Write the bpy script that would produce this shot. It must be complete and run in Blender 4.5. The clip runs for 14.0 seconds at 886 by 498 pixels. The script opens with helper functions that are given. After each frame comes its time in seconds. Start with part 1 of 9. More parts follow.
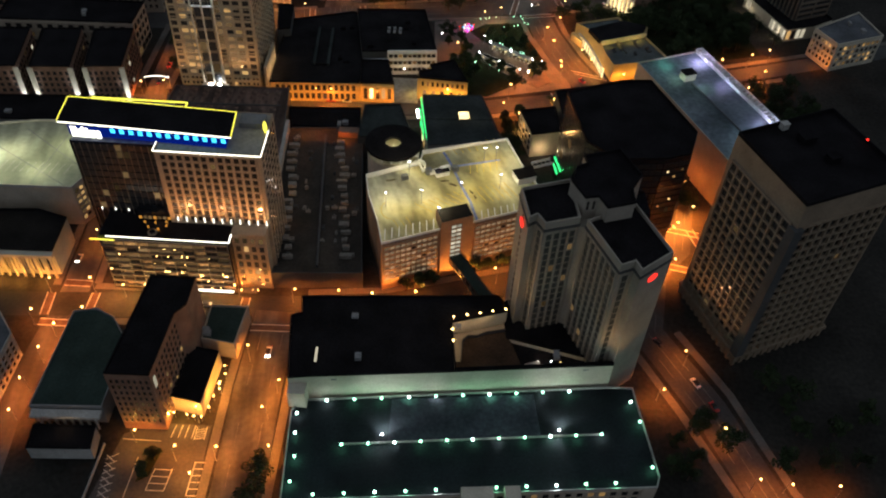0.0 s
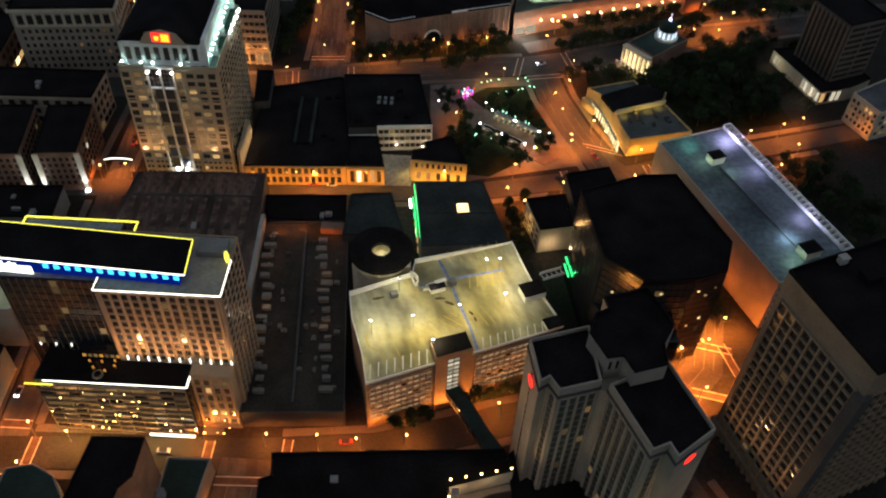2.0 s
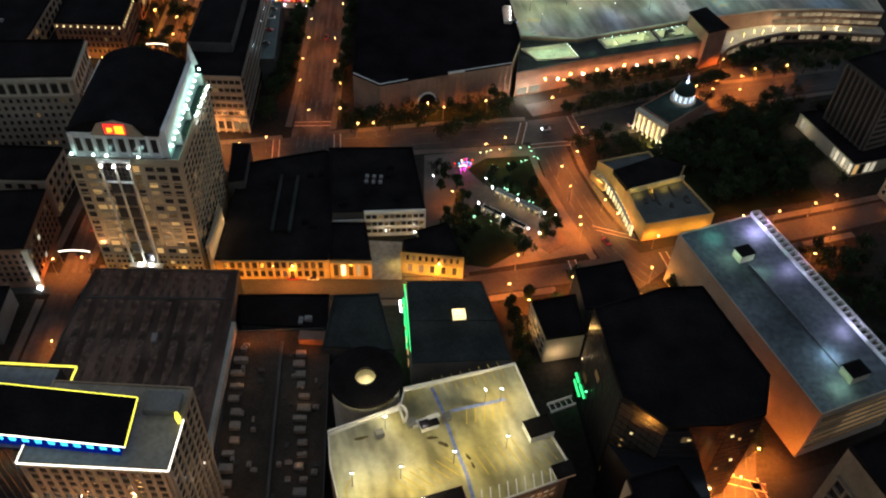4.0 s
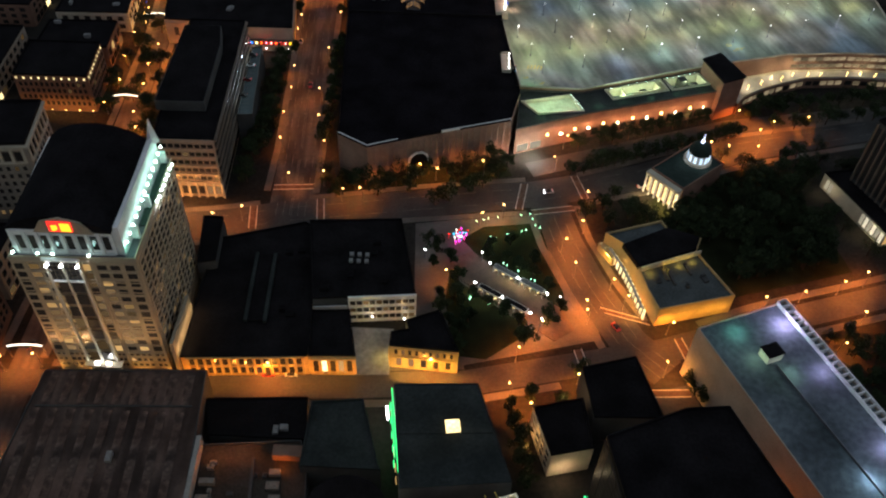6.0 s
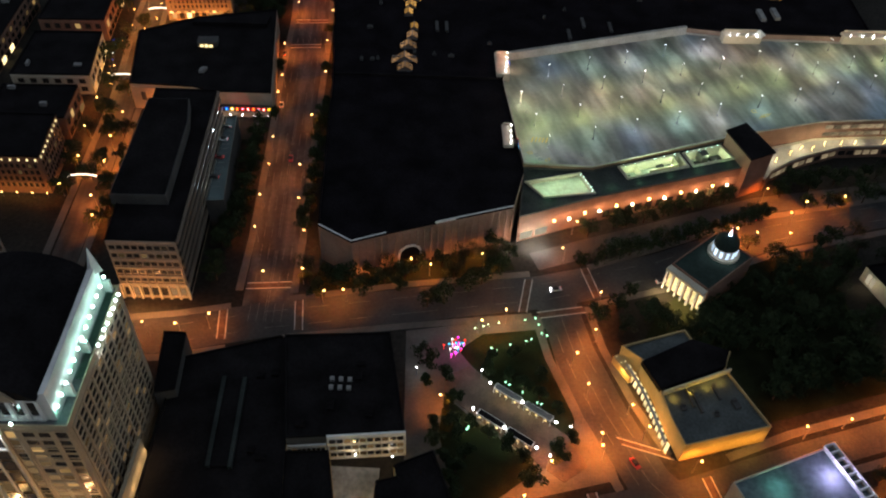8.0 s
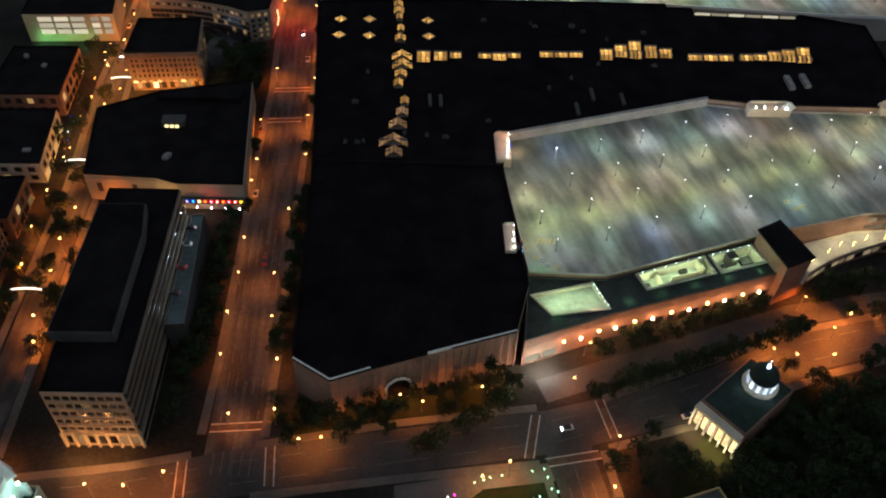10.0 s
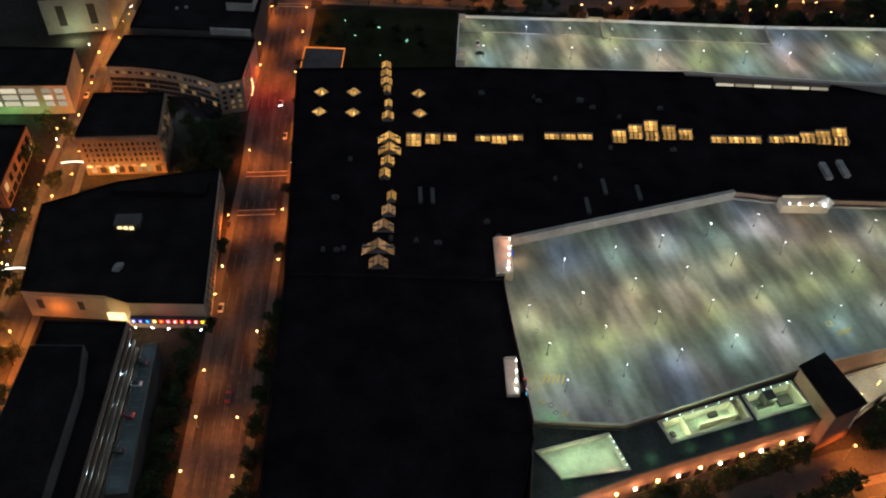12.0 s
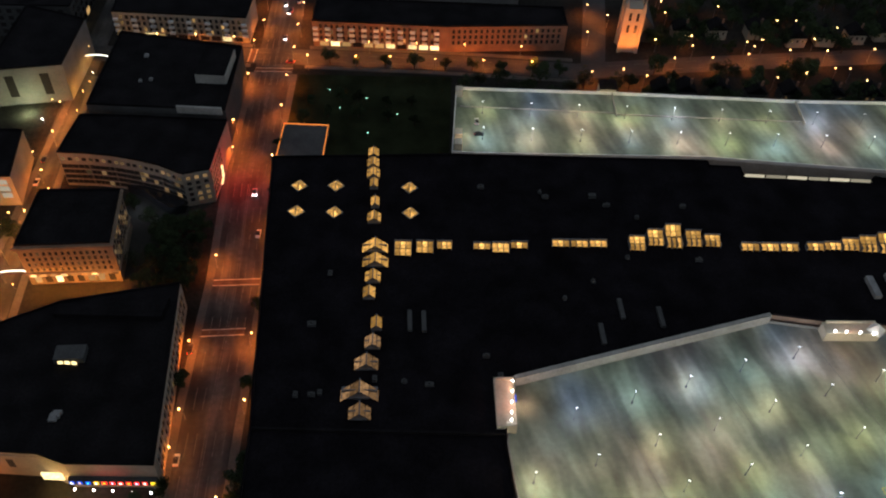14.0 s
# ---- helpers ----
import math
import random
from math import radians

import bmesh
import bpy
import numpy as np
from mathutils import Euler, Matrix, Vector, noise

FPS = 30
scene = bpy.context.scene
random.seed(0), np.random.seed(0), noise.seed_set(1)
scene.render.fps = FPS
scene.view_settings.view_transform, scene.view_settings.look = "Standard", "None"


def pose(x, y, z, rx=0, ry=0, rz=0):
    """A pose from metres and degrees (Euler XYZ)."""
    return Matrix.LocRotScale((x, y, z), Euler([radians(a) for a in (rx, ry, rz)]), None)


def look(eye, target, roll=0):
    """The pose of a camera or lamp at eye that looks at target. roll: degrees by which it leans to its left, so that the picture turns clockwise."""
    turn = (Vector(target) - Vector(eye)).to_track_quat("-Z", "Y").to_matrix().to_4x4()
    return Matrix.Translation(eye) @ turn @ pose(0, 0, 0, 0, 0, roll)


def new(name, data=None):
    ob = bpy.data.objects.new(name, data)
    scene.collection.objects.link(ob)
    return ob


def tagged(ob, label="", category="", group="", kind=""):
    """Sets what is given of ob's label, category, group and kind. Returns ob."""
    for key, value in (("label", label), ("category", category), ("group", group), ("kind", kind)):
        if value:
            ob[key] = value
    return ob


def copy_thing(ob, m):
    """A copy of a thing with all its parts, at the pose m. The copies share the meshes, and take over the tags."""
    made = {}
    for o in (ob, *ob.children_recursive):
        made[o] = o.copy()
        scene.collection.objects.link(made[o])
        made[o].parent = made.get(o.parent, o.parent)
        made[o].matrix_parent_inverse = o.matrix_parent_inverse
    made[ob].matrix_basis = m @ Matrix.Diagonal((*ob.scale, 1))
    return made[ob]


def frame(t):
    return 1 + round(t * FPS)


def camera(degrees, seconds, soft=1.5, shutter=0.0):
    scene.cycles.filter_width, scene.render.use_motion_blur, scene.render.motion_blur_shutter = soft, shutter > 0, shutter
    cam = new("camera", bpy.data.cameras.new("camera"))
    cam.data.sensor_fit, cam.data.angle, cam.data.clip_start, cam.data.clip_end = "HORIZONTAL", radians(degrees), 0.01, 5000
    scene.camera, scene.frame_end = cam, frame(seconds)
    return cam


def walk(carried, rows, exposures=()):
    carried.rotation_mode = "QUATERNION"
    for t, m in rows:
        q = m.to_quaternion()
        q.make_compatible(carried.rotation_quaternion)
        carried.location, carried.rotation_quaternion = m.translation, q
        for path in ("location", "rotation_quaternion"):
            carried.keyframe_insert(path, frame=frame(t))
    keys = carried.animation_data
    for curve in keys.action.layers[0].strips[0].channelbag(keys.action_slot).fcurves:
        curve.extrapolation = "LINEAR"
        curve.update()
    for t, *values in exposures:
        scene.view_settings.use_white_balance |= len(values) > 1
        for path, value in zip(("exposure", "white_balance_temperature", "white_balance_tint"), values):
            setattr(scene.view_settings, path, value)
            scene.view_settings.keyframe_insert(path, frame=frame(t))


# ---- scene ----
cam = camera(56.0, 14.0, 2.1)
PATH = [
    (0, (-0.524, 0.365, 249.268), (-0.521, 1.762, 247.837), 3.4),
    (0.5, (-0.45, 13.493, 249.218), (-0.448, 14.888, 247.784), 3.3),
    (1, (-0.381, 29.756, 249.17), (-0.381, 31.15, 247.736), 3.2),
    (1.5, (-0.318, 47.481, 249.127), (-0.32, 48.875, 247.692), 3.1),
    (2, (-0.26, 64.758, 249.088), (-0.264, 66.152, 247.653), 2.9),
    (2.5, (-0.206, 80.657, 249.053), (-0.212, 82.052, 247.62), 2.8),
    (3, (-0.158, 95.185, 249.023), (-0.164, 96.581, 247.591), 2.8),
    (3.5, (-0.11, 108.961, 248.995), (-0.116, 110.358, 247.563), 2.8),
    (4, (-0.069, 120.658, 248.973), (-0.074, 122.054, 247.541), 2.8),
    (4.5, (-0.034, 131.469, 248.96), (-0.037, 132.864, 247.527), 2.9),
    (5, (-0.004, 142.587, 248.956), (-0.006, 143.981, 247.522), 2.9),
    (5.5, (0.02, 155.208, 248.962), (0.02, 156.6, 247.527), 2.9),
    (6, (0.043, 168.712, 248.97), (0.044, 170.103, 247.533), 2.9),
    (6.5, (0.063, 182.746, 248.986), (0.065, 184.136, 247.547), 2.9),
    (7, (0.079, 197.201, 249.009), (0.081, 198.589, 247.57), 2.9),
    (7.5, (0.092, 212.061, 249.041), (0.095, 213.448, 247.601), 2.9),
    (8, (0.102, 228.227, 249.082), (0.104, 229.613, 247.641), 2.8),
    (8.5, (0.111, 243.828, 249.124), (0.113, 245.214, 247.682), 2.8),
    (9, (0.116, 259.638, 249.179), (0.118, 261.024, 247.737), 2.7),
    (9.5, (0.116, 275.705, 249.248), (0.119, 277.091, 247.806), 2.6),
    (10, (0.113, 292.079, 249.331), (0.117, 293.465, 247.889), 2.5),
    (10.5, (0.107, 308.809, 249.429), (0.113, 310.194, 247.986), 2.6),
    (11, (0.101, 325.348, 249.53), (0.108, 326.731, 248.086), 2.6),
    (11.5, (0.092, 342.656, 249.643), (0.102, 344.037, 248.196), 2.7),
    (12, (0.082, 358.344, 249.767), (0.094, 359.725, 248.32), 2.8),
    (12.5, (0.069, 375.023, 249.903), (0.084, 376.402, 248.455), 2.9),
    (13, (0.055, 391.853, 250.052), (0.071, 393.231, 248.602), 3.0),
    (13.5, (0.04, 407.679, 250.214), (0.057, 409.057, 248.764), 3.2),
    (14, (0.022, 424.133, 250.389), (0.039, 425.51, 248.939), 3.2),
]
walk(cam, [(t, look(eye, target, roll)) for t, eye, target, roll in PATH], ((0.0, 0.13), (3.0, 0.16), (6.5, 0.14), (14.0, 0.08)))

# ---- world and city glow ----
world = bpy.data.worlds.new("night_sky")
world.use_nodes = True
scene.world = world
bg = world.node_tree.nodes["Background"]
bg.inputs["Color"].default_value = (0.54, 0.66, 0.82, 1)
bg.inputs["Strength"].default_value = 0.34

SODIUM, WARM, COOL = (1.0, 0.252, 0.032), (1.0, 0.66, 0.30), (0.80, 0.92, 1.0)


# ---- materials ----
def surface(name, rgb, rough=0.85, var=0.3, scale=0.12, fine=1.4, bump=0.15, metal=0.0, spec=None):
    m = bpy.data.materials.new(name)
    m.use_nodes = True
    n, l = m.node_tree.nodes, m.node_tree.links
    b = n["Principled BSDF"]
    co = n.new("ShaderNodeTexCoord")
    tones = []
    for k, sc, amount in (("coarse", scale, var), ("fine", fine, var * 0.6)):
        tex, ramp = n.new("ShaderNodeTexNoise"), n.new("ShaderNodeValToRGB")
        tex.inputs["Scale"].default_value, tex.inputs["Detail"].default_value = sc, 5
        ramp.color_ramp.elements[0].position, ramp.color_ramp.elements[1].position = 0.3, 0.7
        ramp.color_ramp.elements[0].color = (1 - amount, 1 - amount, 1 - amount, 1)
        ramp.color_ramp.elements[1].color = (1 + amount * 0.6, 1 + amount * 0.6, 1 + amount * 0.6, 1)
        l.new(co.outputs["Object"], tex.inputs["Vector"])
        l.new(tex.outputs["Fac"], ramp.inputs["Fac"])
        tones.append((tex, ramp))
    mix = n.new("ShaderNodeMixRGB")
    mix.blend_type, mix.inputs[0].default_value = "MULTIPLY", 1
    l.new(tones[0][1].outputs["Color"], mix.inputs[1])
    l.new(tones[1][1].outputs["Color"], mix.inputs[2])
    tint = n.new("ShaderNodeMixRGB")
    tint.blend_type, tint.inputs[0].default_value = "MULTIPLY", 1
    tint.inputs[2].default_value = (*rgb, 1)
    l.new(mix.outputs[0], tint.inputs[1])
    l.new(tint.outputs[0], b.inputs["Base Color"])
    b.inputs["Roughness"].default_value, b.inputs["Metallic"].default_value = rough, metal
    b.inputs["Specular IOR Level"].default_value = spec if spec is not None else 0.5 if rough < 0.6 else 0.15
    if bump:
        bp = n.new("ShaderNodeBump")
        bp.inputs["Strength"].default_value, bp.inputs["Distance"].default_value = bump, 0.1
        l.new(tones[1][0].outputs["Fac"], bp.inputs["Height"])
        l.new(bp.outputs["Normal"], b.inputs["Normal"])
    return m


def glow(name, rgb, strength, spread=0.0, mottle=0.0):
    """What gives off light: lamps, tubes, lit panes. spread: how far one lit pane differs from the next."""
    m = bpy.data.materials.new(name)
    m.use_nodes = True
    n, l = m.node_tree.nodes, m.node_tree.links
    n.remove(n["Principled BSDF"])
    e = n.new("ShaderNodeEmission")
    e.inputs["Color"].default_value, e.inputs["Strength"].default_value = (*rgb, 1), strength
    value = None
    if spread:
        info, mp = n.new("ShaderNodeObjectInfo"), n.new("ShaderNodeMapRange")
        mp.inputs["To Min"].default_value, mp.inputs["To Max"].default_value = strength * (1 - spread), strength * (1 + spread)
        l.new(info.outputs["Random"], mp.inputs["Value"])
        value = mp.outputs["Result"]
    if mottle:
        co, tex, mp2, mul = n.new("ShaderNodeTexCoord"), n.new("ShaderNodeTexNoise"), n.new("ShaderNodeMapRange"), n.new("ShaderNodeMath")
        tex.inputs["Scale"].default_value = 0.9
        mp2.inputs["From Min"].default_value, mp2.inputs["From Max"].default_value = 0.3, 0.7
        mp2.inputs["To Min"].default_value, mp2.inputs["To Max"].default_value = 1 - mottle, 1 + mottle
        l.new(co.outputs["Object"], tex.inputs["Vector"])
        l.new(tex.outputs["Fac"], mp2.inputs["Value"])
        mul.operation, mul.inputs[1].default_value = "MULTIPLY", strength
        l.new(mp2.outputs["Result"], mul.inputs[0])
        if value:
            l.new(value, mul.inputs[1])
        value = mul.outputs[0]
    if value:
        l.new(value, e.inputs["Strength"])
    l.new(e.outputs[0], n["Material Output"].inputs["Surface"])
    return m


def sheen(name, rgb, rough=0.12):
    m = bpy.data.materials.new(name)
    m.use_nodes = True
    b = m.node_tree.nodes["Principled BSDF"]
    b.inputs["Base Color"].default_value, b.inputs["Roughness"].default_value = (*rgb, 1), rough
    return m


ASPHALT = surface("asphalt", (0.060, 0.056, 0.052), 0.8, 0.35, 0.06, 0.9)
DARK_ASPHALT = surface("dark_asphalt", (0.036, 0.035, 0.031), 0.8, 0.4, 0.06, 0.9)
CROSS_BRICK = surface("crossing_brick", (0.105, 0.066, 0.046), 0.85, 0.4, 0.3, 2.0)
PAVING = surface("paving", (0.115, 0.10, 0.085), 0.85, 0.3, 0.1, 1.2)
EARTH = surface("dark_ground", (0.034, 0.030, 0.025), 0.95, 0.5, 0.03, 0.6, spec=0.03)
GRASS = surface("lawn", (0.021, 0.024, 0.011), 0.95, 0.5, 0.08, 2.5, spec=0.03)
FADED = surface("faded_paint", (0.13, 0.12, 0.11), 0.8, 0.4, 0.5, 4.0, 0)
PAINT = surface("road_paint", (0.42, 0.40, 0.36), 0.7, 0.35, 0.5, 4.0, 0)
BLUE_PAINT = surface("blue_paint", (0.20, 0.24, 0.46), 0.7, 0.35, 0.5, 4.0, 0)
YELLOW_PAINT = surface("yellow_paint", (0.52, 0.37, 0.07), 0.7, 0.35, 0.5, 4.0, 0)
TAR = surface("tar_roof", (0.0125, 0.0105, 0.0108), 0.9, 0.5, 0.09, 1.0, spec=0.04)
MALL_TAR = surface("mall_roof", (0.0098, 0.0080, 0.0092), 0.9, 0.5, 0.09, 1.0, spec=0.02)
GREY_ROOF = surface("grey_roof", (0.10, 0.10, 0.105), 0.85, 0.4, 0.08, 0.9)
PALE_ROOF = surface("pale_roof", (0.24, 0.26, 0.28), 0.8, 0.5, 0.06, 0.5, 0.03)
TEAL_ROOF = surface("green_roof", (0.030, 0.044, 0.036), 0.85, 0.35, 0.08, 1.0, spec=0.06)
SQUARE_PAVING = surface("brick_paving", (0.11, 0.078, 0.058), 0.85, 0.4, 0.15, 1.6)
MALLWALL = surface("mall_wall", (0.30, 0.20, 0.15), 0.85, 0.3, 0.1, 1.5)
CONCRETE = surface("concrete", (0.36, 0.33, 0.29), 0.85, 0.28, 0.1, 1.2)


def stained_lit(name, tones, spread, stretch, turn, rough=0.8, depth=0.12, dark=0.45):
    """Concrete or asphalt with soft patches of several hues and long streaks drawn out along one way. The patches serve
    for stains and for painted lamplight.
    """
    m = surface(name, (1, 1, 1), rough, depth, 0.5, 2.5, 0.03)
    n, l = m.node_tree.nodes, m.node_tree.links
    co = n.new("ShaderNodeTexCoord")

    def field(scale, pull, detail, shift):
        mp, tex = n.new("ShaderNodeMapping"), n.new("ShaderNodeTexNoise")
        mp.vector_type = "TEXTURE"
        mp.inputs["Location"].default_value = (shift, shift * 0.7, 0)
        mp.inputs["Rotation"].default_value = (0, 0, radians(turn))
        mp.inputs["Scale"].default_value = (1 / scale, pull / scale, 1 / scale)
        tex.inputs["Scale"].default_value, tex.inputs["Detail"].default_value = 1.0, detail
        l.new(co.outputs["Object"], mp.inputs["Vector"])
        l.new(mp.outputs[0], tex.inputs["Vector"])
        return tex.outputs["Fac"]

    def ranged(fac, lo, hi):
        mr = n.new("ShaderNodeMapRange")
        mr.interpolation_type = "SMOOTHSTEP"
        mr.inputs["From Min"].default_value, mr.inputs["From Max"].default_value = 0.32, 0.68
        mr.inputs["To Min"].default_value, mr.inputs["To Max"].default_value = lo, hi
        l.new(fac, mr.inputs["Value"])
        return mr.outputs["Result"]

    colour = None
    for k, rgb in enumerate(tones):
        if colour is None:
            first = n.new("ShaderNodeRGB")
            first.outputs[0].default_value = (*rgb, 1)
            colour = first.outputs[0]
            continue
        mix = n.new("ShaderNodeMixRGB")
        mix.inputs[2].default_value = (*rgb, 1)
        l.new(colour, mix.inputs[1])
        l.new(ranged(field(spread * 0.55, 1.3, 0.0, 37.0 * k), 0.0, 1.0), mix.inputs[0])
        colour = mix.outputs[0]
    for scale, pull, detail, lo in ((spread, 1.6, 0.0, dark), (spread * 3.2, stretch, 1.0, 0.62 + dark / 4)):
        mul = n.new("ShaderNodeMixRGB")
        mul.blend_type, mul.inputs[0].default_value = "MULTIPLY", 1
        l.new(colour, mul.inputs[1])
        l.new(ranged(field(scale, pull, detail, 11.0), lo, 1.2), mul.inputs[2])
        colour = mul.outputs[0]
    tint = [q for q in n if q.type == "MIX_RGB" and q.outputs[0].links and q.outputs[0].links[0].to_socket.name == "Base Color"][0]
    l.new(colour, tint.inputs[2])
    return m


# The deck's yellowish and bluish patches paint the lamps' tinted pools into its colour.
DECK = stained_lit("parking_deck_concrete", ((0.285, 0.275, 0.180), (0.205, 0.255, 0.285), (0.285, 0.250, 0.205), (0.245, 0.275, 0.200)), 0.075, 4.5, 16, 0.8, 0.12, 0.6)
STREAKED = stained_lit("streaked_asphalt", ((0.062, 0.058, 0.054), (0.078, 0.068, 0.060)), 0.10, 10, 6, 0.75, 0.2, 0.6)
SAGE_DECK = stained_lit("sage_deck_concrete", ((0.34, 0.35, 0.23), (0.30, 0.31, 0.24), (0.37, 0.36, 0.27)), 0.06, 5, 10, 0.8, 0.15, 0.7)
TAUPE = surface("taupe_concrete", (0.30, 0.25, 0.195), 0.85, 0.2, 0.1, 1.5)
GARAGE_DECK = stained_lit("garage_deck_concrete", ((0.40, 0.36, 0.20), (0.36, 0.30, 0.12), (0.42, 0.40, 0.29)), 0.09, 3, 22, 0.8, 0.12, 0.62)
CREAM = surface("cream_stone", (0.52, 0.45, 0.34), 0.85, 0.2, 0.1, 1.5)
TAN = surface("tan_stone", (0.40, 0.32, 0.24), 0.85, 0.2, 0.1, 1.5)
OCHRE = surface("ochre_render", (0.50, 0.35, 0.16), 0.85, 0.2, 0.1, 1.4)
BRICK = surface("brick_wall", (0.23, 0.13, 0.09), 0.9, 0.3, 0.15, 3.0)
GREYWALL = surface("grey_wall", (0.20, 0.19, 0.18), 0.85, 0.25, 0.1, 1.5)
DARKWALL = surface("dark_wall", (0.07, 0.066, 0.062), 0.8, 0.3, 0.1, 1.5)
BRONZE = surface("bronze_panel", (0.16, 0.115, 0.08), 0.5, 0.25, 0.1, 1.5, 0.05)
WHITE = surface("white_paint", (0.72, 0.70, 0.66), 0.7, 0.15, 0.2, 1.5, 0.05)
STEEL = surface("painted_steel", (0.12, 0.12, 0.125), 0.5, 0.2, 0.4, 3, 0)
UNIT = surface("galvanised_unit", (0.26, 0.245, 0.23), 0.6, 0.3, 0.3, 2, 0.05)
BARK = surface("bark", (0.09, 0.06, 0.04), 0.95, 0.4, 1.0, 6)
LEAF = surface("leaves", (0.032, 0.045, 0.017), 0.8, 0.5, 0.4, 2.0, 0)
GLASS = sheen("dark_glass", (0.032, 0.028, 0.026), 0.18)
GLASSWALL = sheen("curtain_glass", (0.010, 0.010, 0.012), 0.16)

LIT = glow("lit_window", (1.0, 0.60, 0.22), 0.36, 0.7)
LIT_DIM = glow("dim_window", (1.0, 0.62, 0.27), 0.085, 0.8)
GARAGE_SLOT = glow("garage_storey_light", (1.0, 0.76, 0.46), 0.20, 0.55, 0.5)
LIT_TAN = glow("curtained_window", (1.0, 0.62, 0.28), 0.15, 0.7)
LOBBY = glow("lobby_glass", (1.0, 0.52, 0.19), 0.28, 0.75, 0.95)
LIT_WHITE = glow("white_window", (1.0, 0.90, 0.66), 0.46, 0.5)
LIT_HOT = glow("hall_glow", (1.0, 0.78, 0.36), 1.5, 0.4, 0.4)
SKY_GLOW = glow("skylight_glass", (1.0, 0.52, 0.13), 0.55, 0.55, 0.35)
SKY_HOT = glow("bright_skylight_glass", (1.0, 0.54, 0.14), 0.85, 0.6, 0.6)
SKY_DIM = glow("dim_skylight_glass", (1.0, 0.56, 0.26), 0.22, 0.5, 0.5)
BULB = glow("sodium_bulb", (1.0, 0.62, 0.20), 11)
BULB_DECK = glow("deck_lamp_glass", (0.95, 0.98, 1.0), 3.5)
BULB_WHITE = glow("white_bulb", (0.92, 0.97, 1.0), 30)
BULB_PALE = glow("pale_green_bulb", (0.62, 1.0, 0.86), 9)
BULB_GREEN = glow("green_white_bulb", (0.40, 1.0, 0.66), 5)
LED_WHITE = glow("white_led_strip", (1.0, 0.98, 0.86), 2.8)
LED_YELLOW = glow("yellow_led_strip", (1.0, 0.92, 0.10), 1.6)
LED_BLUE = glow("blue_led_wall", (0.01, 0.10, 1.0), 0.95)
LED_AZURE = glow("azure_light", (0.05, 0.55, 1.0), 2.2)
LED_GREEN = glow("green_tube", (0.05, 1.0, 0.25), 1.5)
LED_RED = glow("red_sign", (1.0, 0.03, 0.02), 1.8)
LED_ORANGE = glow("orange_rope_light", (1.0, 0.30, 0.06), 1.0)
LED_FLAME = glow("flame_lamp", (1.0, 0.42, 0.07), 0.55)
DEEP_GLOW = glow("deep_blue_wall_glow", (0.01, 0.06, 0.9), 0.17)
LED_AMBER = glow("amber_sign", (1.0, 0.62, 0.03), 1.5)
LED_AZUREWHITE = glow("lantern_light", (0.55, 0.70, 1.0), 6.0)
LED_CYAN = glow("cyan_light", (0.62, 1.0, 0.96), 16.0)
LED_MAGENTA = glow("magenta_light", (1.0, 0.05, 0.75), 2.5)


# ---- geometry helpers ----
def part(name, bm, material, parent, label=""):
    me = bpy.data.meshes.new(name)
    bm.to_mesh(me)
    bm.free()
    me.materials.append(material)
    ob = new(name, me)
    ob.parent = parent
    return tagged(ob, label)


def shared(name, me, parent, m):
    ob = new(name, me)
    ob.parent = parent
    ob.matrix_basis = m
    return ob


def thing(name, label, category, x, y, z=0.0, group="", kind="", turn=0.0):
    e = new(name)
    e.matrix_basis = pose(x, y, z, 0, 0, turn)
    return tagged(e, label, category, group, kind)


def boxed(bm, x, y, z, sx, sy, sz, turn=0.0):
    """A box that stands on z, centred at x, y, turned by degrees."""
    g = bmesh.ops.create_cube(bm, size=1)
    m = Matrix.Translation((x, y, z + sz / 2)) @ Matrix.Rotation(radians(turn), 4, "Z") @ Matrix.Diagonal((sx, sy, sz, 1))
    bmesh.ops.transform(bm, matrix=m, verts=g["verts"])


def cyl(bm, x, y, z, r, h, seg=10, r2=None):
    g = bmesh.ops.create_cone(bm, cap_ends=True, segments=seg, radius1=r, radius2=r if r2 is None else r2, depth=h)
    bmesh.ops.translate(bm, vec=(x, y, z + h / 2), verts=g["verts"])


def ball(bm, x, y, z, r):
    g = bmesh.ops.create_icosphere(bm, subdivisions=1, radius=r)
    bmesh.ops.translate(bm, vec=(x, y, z), verts=g["verts"])


def prism(bm, poly, z0, z1):
    lo = [bm.verts.new((x, y, z0)) for x, y in poly]
    hi = [bm.verts.new((x, y, z1)) for x, y in poly]
    k = len(poly)
    for i in range(k):
        bm.faces.new((lo[i], lo[(i + 1) % k], hi[(i + 1) % k], hi[i]))
    bm.faces.new(hi)
    bm.faces.new(lo[::-1])


def ccw(poly):
    area = sum(a[0] * b[1] - b[0] * a[1] for a, b in zip(poly, poly[1:] + poly[:1]))
    return list(poly) if area > 0 else list(poly)[::-1]


def inset(poly, d):
    out, k = [], len(poly)
    for i in range(k):
        a, b, c = (Vector(poly[(i + j) % k]) for j in (-1, 0, 1))
        u, v = (b - a).normalized(), (c - b).normalized()
        n1, n2 = Vector((-u.y, u.x)), Vector((-v.y, v.x))
        s = n1 + n2
        s = s / max(s.dot(n1), 0.35)
        out.append((b.x + s.x * d, b.y + s.y * d))
    return out


